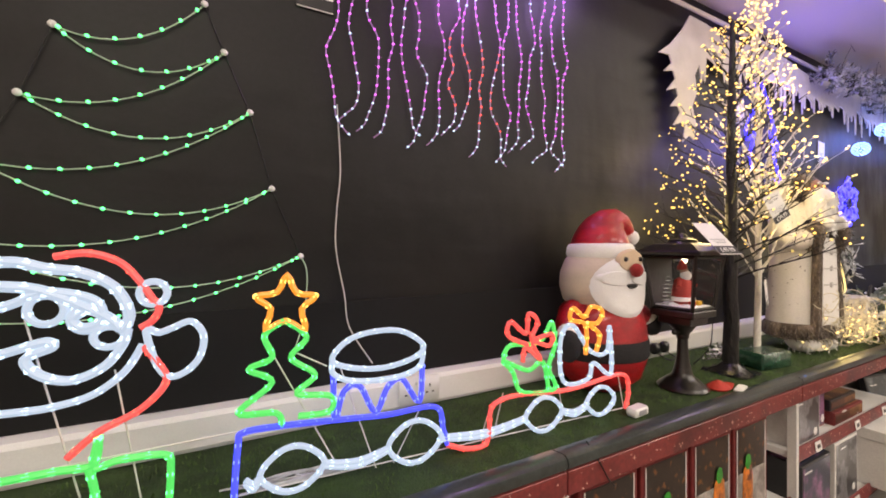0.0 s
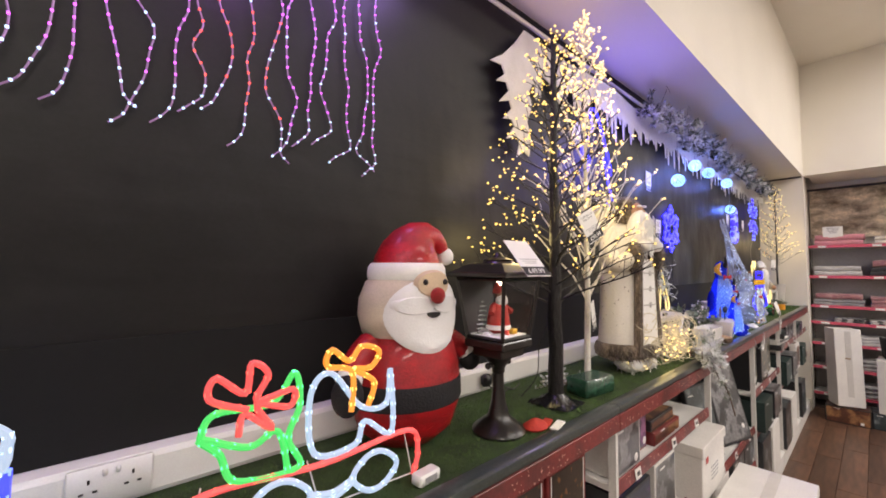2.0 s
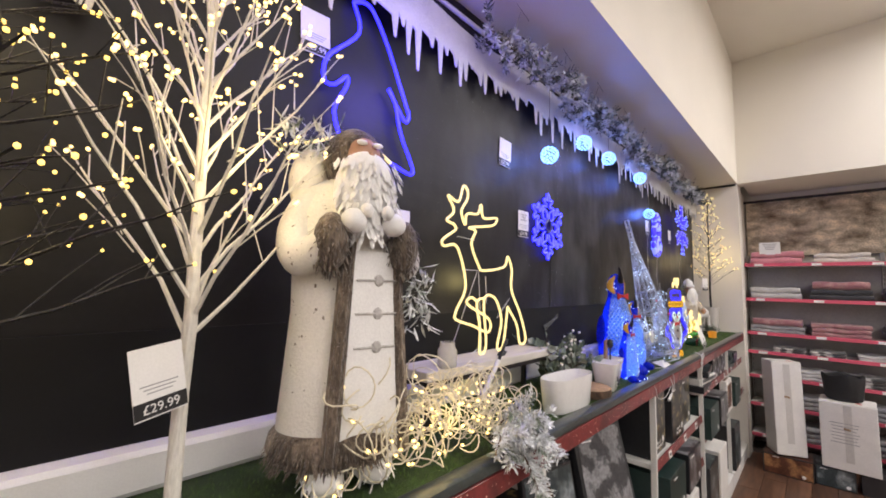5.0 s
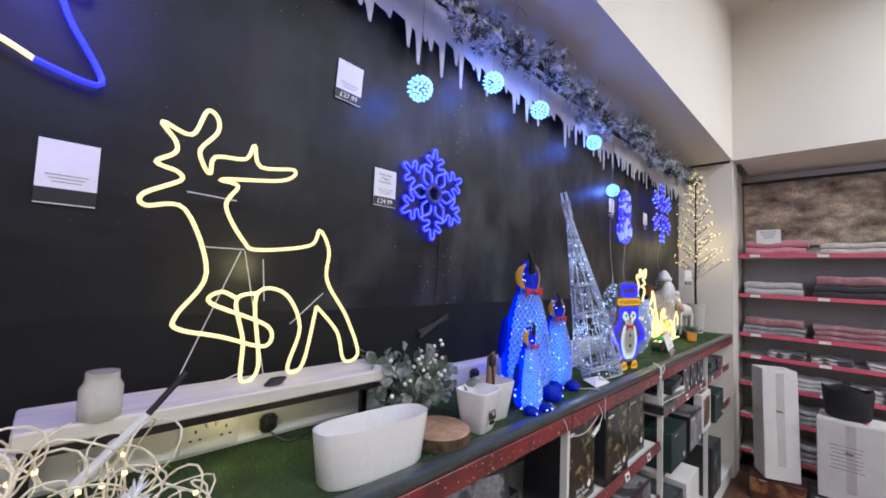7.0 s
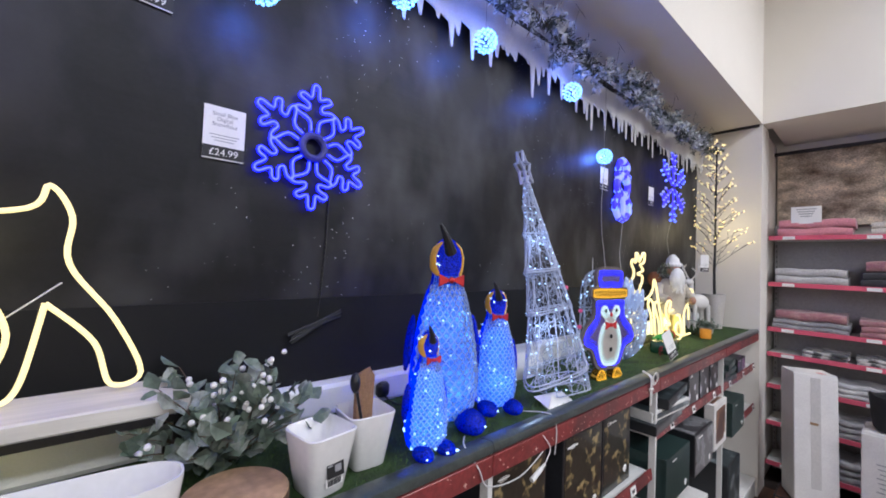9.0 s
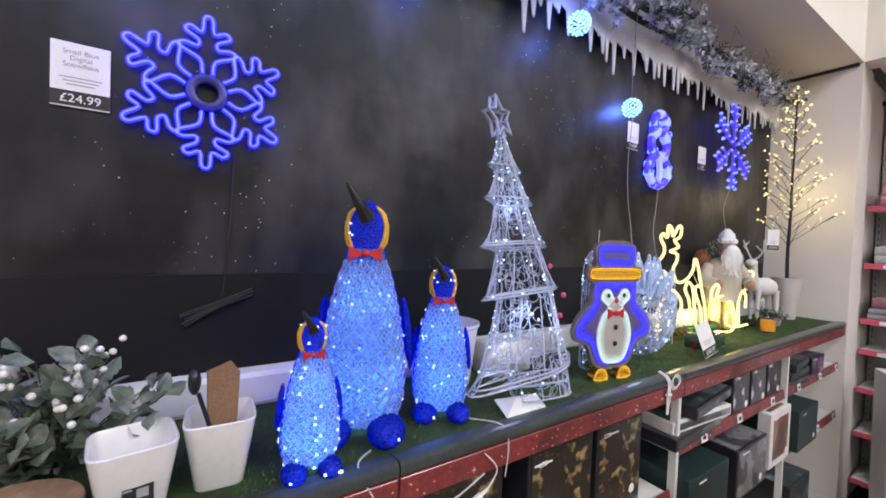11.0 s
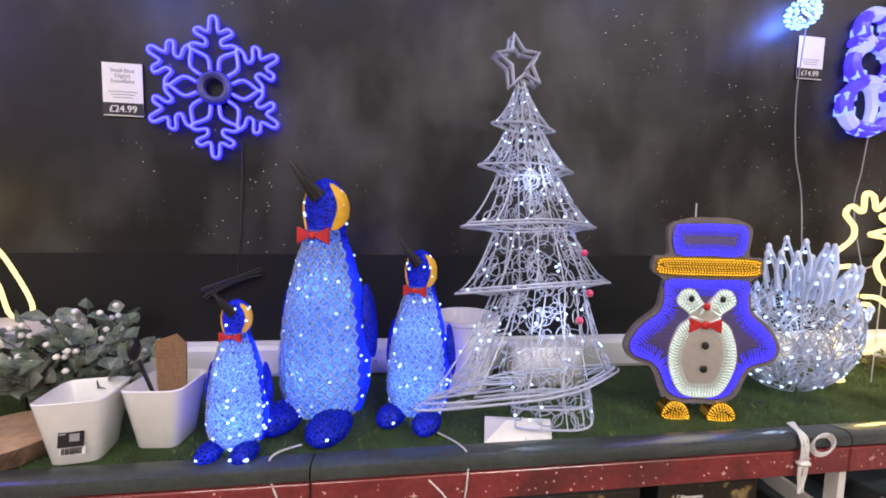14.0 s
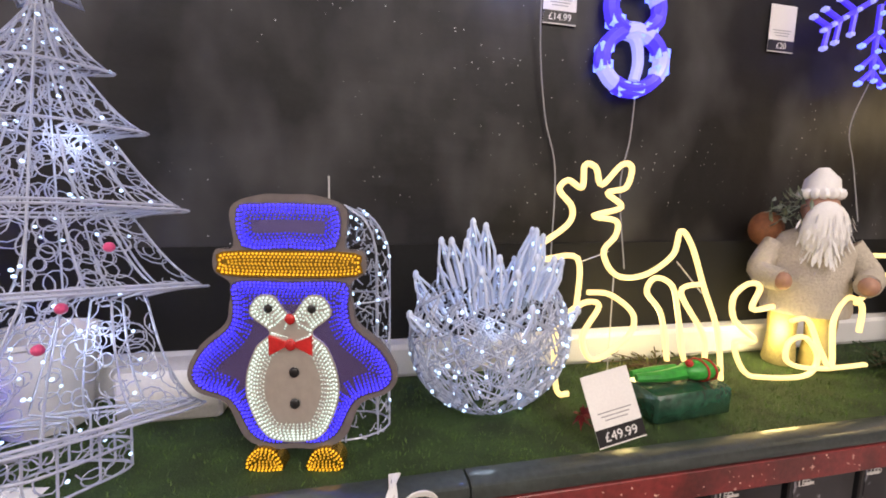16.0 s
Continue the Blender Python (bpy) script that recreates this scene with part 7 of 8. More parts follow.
wire("cable", [(6.38, 1.18, 2.34), (6.38, 1.19, 2.20), (6.35, 1.18, 2.05), (6.34, 1.12, 1.80)], GREYW, 0.0022, "grey wire hanging from the snowman light")
wire("cable", [(7.26, 1.15, 2.42), (7.25, 1.18, 2.28), (7.29, 1.18, 2.15), (7.30, 1.15, 1.95)], GREYW, 0.0022, "grey wire hanging from the snowflake light")
wire("cable", [(6.02, 1.15, 2.76), (6.03, 1.16, 3.0), (6.04, 1.15, 3.3)], GREYW, 0.0015, "grey wire holding the light ball")
wire("cable", [(4.45, 0.78, DECK + 0.008), (4.40, 0.73, DECK + 0.012), (4.42, 0.693, 1.44), (4.46, 0.69, 1.38), (4.60, 0.69, 1.36), (4.72, 0.69, 1.40)], WIRE, 0.0022, "clear cable hanging over the shelf lip")
wire("cable", [(4.75, 0.80, DECK + 0.008), (4.80, 0.72, DECK + 0.012), (4.80, 0.692, 1.45), (4.79, 0.69, 1.37)], WIRE, 0.0022, "clear cable hanging over the shelf lip")
wire("cable", [(0.80, 0.72, DECK + 0.02), (0.82, 0.693, 1.45), (0.85, 0.69, 1.40), (0.9, 0.71, 1.36)], BLACK_WIRE, 0.002, "black cable hanging over the shelf lip")
tb = Shape()
for k in range(7):
    tb.tube(curve([(0.0 + 0.003 * k, 0.03, 0.02), (0.01 * math.sin(k), -0.012, 0.0), (0.012 * math.cos(k), -0.014, -0.07), (0.008 * math.sin(k * 2), -0.012, -0.13)], 5), 0.0022, 5)
tb.box((0, -0.014, -0.055), (0.03, 0.016, 0.01), bevel=0.003)
for k in range(4):
    tb.tube([(0.05 + 0.03 * math.cos(a), -0.010 - 0.002 * k, -0.02 + 0.024 * math.sin(a) + 0.004 * k) for a in np.linspace(0, 6.28, 16)], 0.0018, 5)
single("cable_bundle", tb, mat("clear_cable", (0.7, 0.7, 0.68), 0.3, vary=0.05, bump=0), (5.60, 0.70, DECK + 0.008), "tied bundle of clear cable hanging over the shelf lip", "cable")
cn = Shape().tube([(0, 0, 0), (0.05, 0, 0.02)], 0.008, 8).tube([(0.05, 0, 0.02), (0.07, 0, 0.028)], 0.005, 7)
cn.tube(curve([(0.07, 0, 0.028), (0.10, 0.0, 0.07), (0.06, 0.003, 0.12)], 5), 0.002, 5)
single("cable_connector", cn, WHITE, (4.66, 0.688, 1.33), "white cable connector hanging under the shelf lip", "connector")


# ---- small statue, toy box, far figures ----
def small_statue():
    s = Shape()
    s.slot = 0
    for sx in (-0.06, 0.06):
        s.lathe([(0.05, 0.0), (0.055, 0.01), (0.045, 0.10), (0.05, 0.20)], 14, c=(sx, 0, 0))
    s.slot = 1
    s.lathe([(0.135, 0.18), (0.14, 0.20), (0.125, 0.30), (0.13, 0.38), (0.10, 0.43), (0.05, 0.45)], 24, sy=0.8)
    for sx in (-1, 1):
        s.tube(curve([(0.11 * sx, 0, 0.39), (0.165 * sx, -0.03, 0.31), (0.12 * sx, -0.11, 0.29)], 5), 0.045, 10, taper=0.036)
    s.slot = 2
    s.ball((0.12, -0.12, 0.29), 0.028, 9, 6)
    s.ball((-0.12, -0.12, 0.29), 0.028, 9, 6)
    s.ball((0, -0.03, 0.51), 0.055, 14, 9)
    s.slot = 3
    s.ball((0, -0.078, 0.440), 0.072, 14, 10, sy=0.6, sz=1.3)
    for i in range(120):
        a, q = rnd.uniform(-1, 1), rnd.random()
        s.leaf((a * 0.074 * (1 - 0.45 * q * q), -0.080 - 0.036 * (1 - a * a), 0.500 - 0.13 * q), (a * 0.5, -0.25, -1), rnd.uniform(0.03, 0.055), 0.009, 0.15, rnd.uniform(-0.5, 0.5))
    for k in range(14):
        a = 2 * math.pi * k / 14
        s.ball((0.055 * math.cos(a), -0.02 + 0.055 * math.sin(a), 0.555), 0.017, 7, 5)
    s.lathe([(0.058, 0.55), (0.05, 0.60), (0.015, 0.635)], 16, c=(0, -0.02, 0))
    s.slot = 4
    s.ball((-0.13, 0.05, 0.44), 0.06, 14, 9)
    s.slot = 5
    for i in range(50):
        s.leaf((-0.09 + rnd.uniform(-0.05, 0.06), -0.03 + rnd.uniform(-0.03, 0.05), 0.50 + rnd.uniform(-0.04, 0.05)), (rnd.uniform(-1, 1), rnd.uniform(-1, 0.2), rnd.uniform(-0.5, 1)), 0.05, 0.014)
    # yellow neon light is painted into the leg cloth and tints the white coat
    single("father_christmas_statue", s, [mat("yellow_lit_cloth", (0.45, 0.38, 0.16), 0.8, fine=120, vary=0.12, bump=0.3), mat("white_wool_coat", (0.50, 0.45, 0.37), 0.9, fine=130, coarse=10, vary=0.10, bump=0.6), FACE, WHITE_PLUSH,
                                           mat("orange_sack", (0.20, 0.075, 0.03), 0.7, vary=0.2, bump=0.3), LEAF, FIG_GREY], (6.955, 1.05, DECK + 0.003), "small father christmas statue in a white wool coat carrying a sack", "statue", rz=-34).scale = (0.82, 0.9, 1.0)


small_statue()
single("foam_block", Shape().box((0, 0, 0.036), (0.23, 0.11, 0.07), bevel=0.006), FOAM, (6.33, 0.875, DECK + 0.003), "green foam block wrapped in clear film with a toy on it", "foam block", rz=4)
fg = Shape().ball((0.05, 0, 0.026), 0.045, 14, 8, sx=1.3, sy=0.7, sz=0.55)
fg.tube(curve([(0.0, 0.0, 0.022), (-0.07, -0.01, 0.022), (-0.13, 0.0, 0.018)], 5), 0.018, 8, taper=0.010)
fg.tube(curve([(0.0, 0.02, 0.022), (-0.06, 0.03, 0.018), (-0.12, 0.03, 0.014)], 5), 0.014, 8, taper=0.008)
fg.slot = 1
fg.tube([(0.05, 0.032 * math.cos(a), 0.026 + 0.026 * math.sin(a)) for a in np.linspace(0, 6.28, 18)], 0.003, 5)
fg.tube([(0.075, 0.030 * math.cos(a), 0.026 + 0.024 * math.sin(a)) for a in np.linspace(0, 6.28, 18)], 0.003, 5)
fg.ball((0.01, -0.01, 0.05), 0.010, 8, 6)
single("frog_toy", fg, [GREEN_TOY, SANTA_RED], (6.34, 0.875, DECK + 0.076), "green plastic frog toy with red bands on a foam block", "toy")
po = Shape()
for k in range(14):
    a = 2 * math.pi * k / 7
    po.leaf((0, 0, 0.03), (math.cos(a), -0.4, math.sin(a)), 0.035 if k < 7 else 0.025, 0.014, 0.2, k)
single("red_flower", po, mat("dark_red_glitter", (0.20, 0.01, 0.02), 0.5, fine=200, vary=0.4, bump=0.4), (6.02, 0.80, DECK + 0.03), "dark red glitter flower at the foot of the hedgehog", "flower", smooth=False)
cp = Shape().lathe([(0.03, 0), (0.036, 0.004), (0.04, 0.07), (0.036, 0.07), (0.03, 0.01), (0.002, 0.01)], 20)
single("amber_cup", cp, ORANGE, (7.14, 0.86, DECK + 0.003), "small amber cup on the grass", "cup")
jr = Shape().lathe([(0.002, 0), (0.035, 0), (0.036, 0.06), (0.028, 0.075), (0.028, 0.09), (0.024, 0.09)], 20)
single("glass_jar", jr, mat("pale_glass", (0.85, 0.83, 0.72), 0.1, vary=0.05, bump=0, transmit=0.6), (3.05, 1.0, 1.684), "small pale glass jar on the bench", "jar")


def white_reindeer():
    s = Shape()
    s.ball((0, 0, 0.24), 0.07, 16, 10, sx=1.5, sy=0.8)
    for x, y in ((-0.075, -0.03), (-0.07, 0.03), (0.075, -0.03), (0.07, 0.03)):
        s.tube([(x, y, 0.22), (x * 1.05, y, 0.10), (x, y, 0.0)], 0.018, 8, taper=0.011)
    s.tube(curve([(-0.08, 0, 0.26), (-0.11, -0.01, 0.34), (-0.12, -0.02, 0.40)], 5), 0.035, 10, taper=0.025)
    s.ball((-0.14, -0.025, 0.415), 0.03, 12, 8, sx=1.5)
    for sy in (-1, 1):
        s.tube(curve([(-0.12, sy * 0.015 - 0.02, 0.44), (-0.11, sy * 0.06 - 0.02, 0.50), (-0.13, sy * 0.08 - 0.02, 0.58)], 5), 0.008, 6, taper=0.004)
        s.tube([(-0.112, sy * 0.055 - 0.02, 0.50), (-0.16, sy * 0.05 - 0.02, 0.54)], 0.006, 6, taper=0.003)
        s.tube([(-0.12, sy * 0.07 - 0.02, 0.54), (-0.08, sy * 0.08 - 0.02, 0.57)], 0.005, 6, taper=0.003)
    single("reindeer_figure", s, mat("white_flocked", (0.74, 0.72, 0.69), 0.9, fine=180, vary=0.06, bump=0.4), (7.62, 1.04, DECK + 0.003), "white flocked reindeer figure on the deck", "figure", rz=-25)


white_reindeer()
gp = Shape().lathe([(0.06, 0), (0.065, 0.004), (0.09, 0.30), (0.09, 0.31), (0.08, 0.31), (0.06, 0.02), (0.002, 0.02)], 26)
single("grey_pot", gp, mat("pale_grey_pot", (0.52, 0.49, 0.45), 0.5, fine=90, vary=0.08, bump=0.1), (7.88, 0.985, DECK + 0.003), "tall pale grey pot holding a twig tree", "plant pot")
twig_tree("pot_twig_tree", (7.88, 0.985, DECK + 0.02), 1.70, 0.014, 0.50, 0.27, 52, 0.75, BARK, LED_WARM, "dark twig tree with warm lights in a grey pot", 15, 0.0058, twigs=3, leds=3)
lp = Shape().lathe([(0.04, 0), (0.05, 0.005), (0.06, 0.06), (0.055, 0.06), (0.04, 0.01), (0.002, 0.01)], 20)
single("low_pot", lp, SHELF_GREY, (7.42, 0.93, DECK + 0.003), "low grey pot with green sprigs", "plant pot")
sprig("fir_sprig", (7.42, 0.93, DECK + 0.05), 20, 0.03, 0.13, LEAF, "grey green sprig growing in a low pot", 37, width=0.4, height=0.7)


# ---- goods on the shelves ----
def print_mat(name, base, blob, scale, edge, spark=None):
    return mat(name, base, 0.3, fine=60, coarse=10, vary=0.3, bump=0.0, second=blob, mixscale=scale, mixedge=edge, coat=0.5)


P_NIGHT = print_mat("printed_night_garden", (0.022, 0.022, 0.016), (0.30, 0.23, 0.10), 26, (0.56, 0.66))
P_FLOWER = print_mat("printed_light_flowers", (0.012, 0.012, 0.016), (0.55, 0.55, 0.62), 14, (0.58, 0.66))
P_BLUE = print_mat("printed_blue_scene", (0.02, 0.03, 0.07), (0.25, 0.10, 0.22), 10, (0.5, 0.62))
P_GREY = print_mat("printed_grey_appliance", (0.20, 0.20, 0.21), (0.05, 0.05, 0.055), 8, (0.5, 0.55))
P_SLATE = print_mat("printed_slate_scene", (0.035, 0.05, 0.055), (0.22, 0.25, 0.26), 7, (0.52, 0.66))
P_FOOD = print_mat("printed_brown_scene", (0.10, 0.035, 0.02), (0.28, 0.14, 0.06), 8, (0.5, 0.6))
BOX_BLACK = mat("black_box_card", (0.02, 0.021, 0.024), 0.35, fine=90, coarse=6, vary=0.15, bump=0.03, coat=0.3)
BOX_GREEN = mat("dark_green_box_card", (0.015, 0.035, 0.032), 0.4, vary=0.15, bump=0.03)
BOX_RED = mat("dark_red_box_card", (0.16, 0.02, 0.02), 0.4, vary=0.15, bump=0.03)


def goods(name, loc, size, body, face, label, rz=0.0, rx=0.0, category="box", bars=True, text="", group="", inset=0.012, led=False):
    t = new(name)
    t.matrix_basis = pose(*loc, rx, 0, rz)
    tagged(t, label, category, group)
    w, d, h = size
    part("carton", Shape().box((0, 0, h / 2), size, bevel=0.003), body, t, smooth=False)
    if face:
        part("front_print", Shape().box((0, -d / 2 - 0.0008, h / 2), (w - 2 * inset, 0.0016, h - 2 * inset)), face, t, "printed front", smooth=False)
        part("top_print", Shape().box((0, 0, h + 0.0006), (w - 2 * inset, d - 2 * inset, 0.0012)), face, t, "printed top", smooth=False)
    if bars:
        s = Shape()
        r = random.Random(int(abs(loc[0]) * 977 + loc[2] * 31))
        s.box((-w * 0.24 + r.uniform(-0.02, 0.02), -d / 2 - 0.0024, h * 0.88), (w * r.uniform(0.12, 0.26), 0.0014, 0.006))
        part("fine_print", s, CARD, t, "white printed line", smooth=False)
        part("round_badge", Shape().ball((w * 0.30, -d / 2 - 0.002, h * 0.18), min(0.018, h * 0.1), 12, 5, sy=0.1), CARD, t, "white round badge", smooth=False)
    if text:
        writing("title", text, 0.026, CARD, t, (0, -d / 2 - 0.003, h * 0.16))
    if led:
        writing("badge", "LED", 0.022, CARD, t, (-w * 0.30, -d / 2 - 0.003, h * 0.86))
    return t


def shelf_z(level):
    return (1.175, 0.815, 0.175)[level]


# tall photo boxes in the first bays
P_PATIO = print_mat("printed_pale_patio", (0.36, 0.34, 0.31), (0.22, 0.20, 0.18), 16, (0.45, 0.6))
P_FLAME = print_mat("printed_orange_lantern", (0.55, 0.16, 0.02), (0.12, 0.03, 0.02), 22, (0.52, 0.6))
P_HEDGE = print_mat("printed_dark_hedge", (0.018, 0.014, 0.010), (0.20, 0.08, 0.02), 30, (0.58, 0.68))
for i, x in enumerate((-0.35, -0.10, 0.16, 0.40, 0.64, 0.90, 1.15, 1.40, 1.65)):
    g = goods("photo_box", (x, 0.86, 0.995), (0.235, 0.26, 0.385), BOX_RED, P_HEDGE, "dark red boxed lantern with a photo front", inset=0.020, group="boxed lanterns", bars=False)
    y = -0.1325
    part("patio_print", Shape().box((0, y, 0.115), (0.190, 0.0014, 0.18)), P_PATIO, g, "pale printed patio", smooth=False)
    dx = (-0.03, 0.02, 0.0, 0.035)[i % 4]
    ln = Shape().lathe([(0.018, 0.075), (0.032, 0.085), (0.036, 0.13), (0.034, 0.19), (0.028, 0.22), (0.010, 0.235)], 12, c=(dx, y - 0.002, 0), sy=0.05)
    part("lantern_print", ln, P_FLAME, g, "orange printed lantern")
    part("leaf_print", Shape().lathe([(0.012, 0.215), (0.020, 0.235), (0.014, 0.262), (0.003, 0.268)], 10, c=(dx, y - 0.003, 0), sy=0.05), GREEN_TOY, g, "green printed leaf")
    edge_ = Shape()
    for sx in (-1, 1):
        edge_.box((sx * 0.0985, y, 0.1925), (0.003, 0.0016, 0.345))
    part("border_print", edge_, CARD, g, "thin white printed border", smooth=False)
for i, x in enumerate((-0.3, 0.15, 0.6, 1.05, 1.5)):
    goods("grey_box", (x, 0.88, shelf_z(2)), (0.38, 0.32, 0.34), CARTON_W, P_GREY, "white and grey appliance box on the lowest shelf", group="appliance boxes")
# bay with appliances
goods("appliance_box", (2.14, 0.87, shelf_z(0)), (0.24, 0.26, 0.20), CARTON_W, P_GREY, "grey appliance box on the shelf", group="appliance boxes")
goods("photo_box", (2.36, 0.90, shelf_z(0)), (0.15, 0.24, 0.21), BOX_RED, P_BLUE, "blue photo box on the shelf")
goods("game_box", (2.62, 0.90, shelf_z(0)), (0.34, 0.30, 0.06), BOX_RED, P_FOOD, "flat brown game box on the shelf")
goods("game_box", (2.60, 0.90, shelf_z(0) + 0.062), (0.30, 0.27, 0.05), BOX_BLACK, P_FOOD, "flat dark game box lying on another", bars=False)
goods("appliance_box", (2.20, 0.88, shelf_z(1)), (0.28, 0.30, 0.28), BOX_BLACK, P_BLUE, "dark blue photo box on the middle shelf")
goods("appliance_box", (2.52, 0.88, shelf_z(1)), (0.26, 0.30, 0.30), CARTON_W, P_GREY, "white appliance box on the middle shelf", group="appliance boxes")
for x in (2.2, 2.65, 3.1):
    goods("carton", (x, 0.90, shelf_z(2)), (0.40, 0.36, 0.45), CARTON_W, None, "plain white carton on the lowest shelf", group="white cartons", bars=False)


def storage_box(loc, size, label, rz=0.0):
    t = thing("storage_carton", loc, label, "carton", "large white cartons", rz=rz)
    w, d, h = size
    part("carton", Shape().box((0, 0, h / 2), (w, d, h), bevel=0.004), CARTON_W, t, smooth=False)
    part("lid", Shape().box((0, 0, h - 0.02), (w + 0.016, d + 0.016, 0.055), bevel=0.004), CARTON_W, t, "folded white lid", smooth=False)
    part("sticker", Shape().box((-w * 0.3, -d / 2 - 0.001, h * 0.72), (0.04, 0.002, 0.03)), BOW_RED, t, "red sticker", smooth=False)
    s = Shape()
    for k in range(4):
        s.box((0.02 * w, -d / 2 - 0.001, h * (0.5 - 0.07 * k)), (w * 0.3, 0.0016, 0.006))
    part("fine_print", s, GREY_INK, t, "faint grey printed lines", smooth=False)
    part("tape", Shape().box((0, 0, h + 0.0085), (w, 0.05, 0.001)), mat("clear_tape", (0.62, 0.60, 0.56), 0.2, vary=0.05, bump=0), t, "clear tape", smooth=False)
    return t


storage_box((3.00, 0.83, shelf_z(1)), (0.42, 0.36, 0.28), "large white lidded carton on the middle shelf")
storage_box((3.08, 0.44, 0.005), (0.56, 0.33, 0.42), "white carton standing on the floor", rz=-2)
storage_box((3.10, 0.44, 0.445), (0.58, 0.33, 0.40), "white carton stacked on another in the aisle", rz=1)
# framed panels and dark boxes
goods("framed_panel", (4.02, 0.755, 0.74), (0.36, 0.035, 0.56), BOX_BLACK, P_GREY, "tall boxed panel with a photo front leaning on the shelf", rx=-15, rz=-16, inset=0.02)
goods("framed_panel", (3.55, 0.80, 0.74), (0.32, 0.03, 0.48), BOX_BLACK, P_SLATE, "dark framed panel leaning on the shelf", rx=-12, rz=-10)
goods("dark_box", (3.42, 1.02, 0.735), (0.30, 0.24, 0.34), BOX_GREEN, P_NIGHT, "dark green photo box on the shelf", group="dark photo boxes")
goods("dark_box", (4.28, 1.02, 0.735), (0.30, 0.24, 0.36), BOX_BLACK, P_NIGHT, "black photo box on the shelf", group="dark photo boxes")
for x in (3.5, 3.95, 4.3):
    goods("carton", (x, 0.90, 0.465), (0.34, 0.34, 0.20), CARTON_W if x < 3.6 else BOX_BLACK, P_SLATE if x > 3.6 else None, "carton on the middle shelf", group="middle shelf cartons")
    goods("carton", (x, 0.90, shelf_z(2)), (0.36, 0.34, 0.23), CARTON_W, None, "plain white carton on the lowest shelf", group="white cartons", bars=False)
goods("stake_box", (4.70, 0.86, 0.996), (0.30, 0.20, 0.37), BOX_BLACK, P_NIGHT, "black boxed garden stake lights", text="Set of 6\nReindeer Stakes", group="boxed stake lights", led=True)
goods("stake_box", (5.08, 0.84, 0.996), (0.30, 0.20, 0.37), BOX_BLACK, P_NIGHT, "black boxed garden stake lights", text="Set of 6\nTree Stakes", group="boxed stake lights", led=True)
goods("stake_box", (5.44, 0.87, 0.996), (0.28, 0.20, 0.35), BOX_BLACK, P_NIGHT, "black boxed garden lights", group="boxed stake lights", led=True)
for k, (x, rz_) in enumerate(((5.93, 3), (5.97, -4), (6.05, 6))):
    goods("flat_box", (x, 0.86, shelf_z(0) + 0.052 * k), (0.46, 0.30, 0.05), BOX_BLACK if k != 1 else CARTON_W, P_SLATE, "flat dark photo box lying in a stack", rz=rz_, group="stack of flat boxes", bars=False)
for k, x in enumerate((6.40, 6.62, 6.84)):
    goods("flower_light_box", (x, 0.84, shelf_z(0)), (0.20, 0.22, 0.205), BOX_BLACK, P_FLOWER, "black boxed flower lights", group="boxed flower lights", led=True)
for k in range(3):
    goods("flat_box", (7.22 + 0.03 * k, 0.86, shelf_z(0) + 0.047 * k), (0.36, 0.28, 0.045), BOX_GREEN, P_SLATE, "flat dark green box lying in a stack", rz=4 * k - 3, group="stack of flat green boxes", bars=False)
goods("photo_box", (7.65, 0.86, shelf_z(0)), (0.26, 0.26, 0.12), BOX_BLACK, P_BLUE, "black photo box on the shelf")
for k, x in enumerate((4.75, 5.2, 5.95, 6.4, 7.25)):
    goods("carton", (x, 0.84, 0.676 if x < 5.7 else shelf_z(1)), (0.36, 0.34, 0.24), (BOX_GREEN, BOX_BLACK)[k % 2], (None, P_GREY)[k % 2], "carton on the middle shelf", group="middle shelf cartons")
    goods("carton", (x, 0.86, shelf_z(2)), (0.36, 0.34, 0.42), (BOX_BLACK, CARTON_W)[k % 2], (P_SLATE, None)[k % 2], "carton on the lowest shelf", group="lowest shelf cartons", bars=False)
goods("tall_photo_box", (6.85, 0.72, 0.815), (0.30, 0.06, 0.30), CARTON_W, P_FOOD, "white framed photo box on the middle shelf", inset=0.04)

# ---- textile alcove ----
SX = 8.55
al = thing("textile_shelving", (SX, 0, 0), "grey shop shelving with pink strips full of folded textiles", "shelving")
part("back_panel", Shape().box((0.42, -1.0, 1.2), (0.02, 3.4, 2.4)), SHELF_GREY, al, smooth=False)
SHELVES = (2.36, 1.91, 1.475, 1.235, 0.93, 0.58, 0.20)
for z in SHELVES:
    part("shelf", Shape().box((0.21, -1.0, z - 0.012), (0.40, 3.4, 0.024), bevel=0.003), WHITE_METAL, al, smooth=False)
    st = part("price_strip", Shape().box((-0.004, -1.0, z - 0.010), (0.008, 3.4, 0.042), bevel=0.002), PINK, al, "pink strip", smooth=False)
    for y in (0.6, 0.05, -0.45):
        part("shelf_label", Shape().box((-0.0095, y - 0.05, z - 0.012), (0.002, 0.09, 0.03)), CARD, st, "white price label", smooth=False)
for y in (0.69, -0.57, -1.83):
    up = Shape().box((0.40, y, 1.25), (0.03, 0.03, 2.5))
    up.slot = 1
    for k in range(40):
        up.box((0.384, y, 0.2 + 0.055 * k), (0.002, 0.006, 0.025))
    part("upright", up, [SHELF_GREY, BLACK], al, smooth=False)


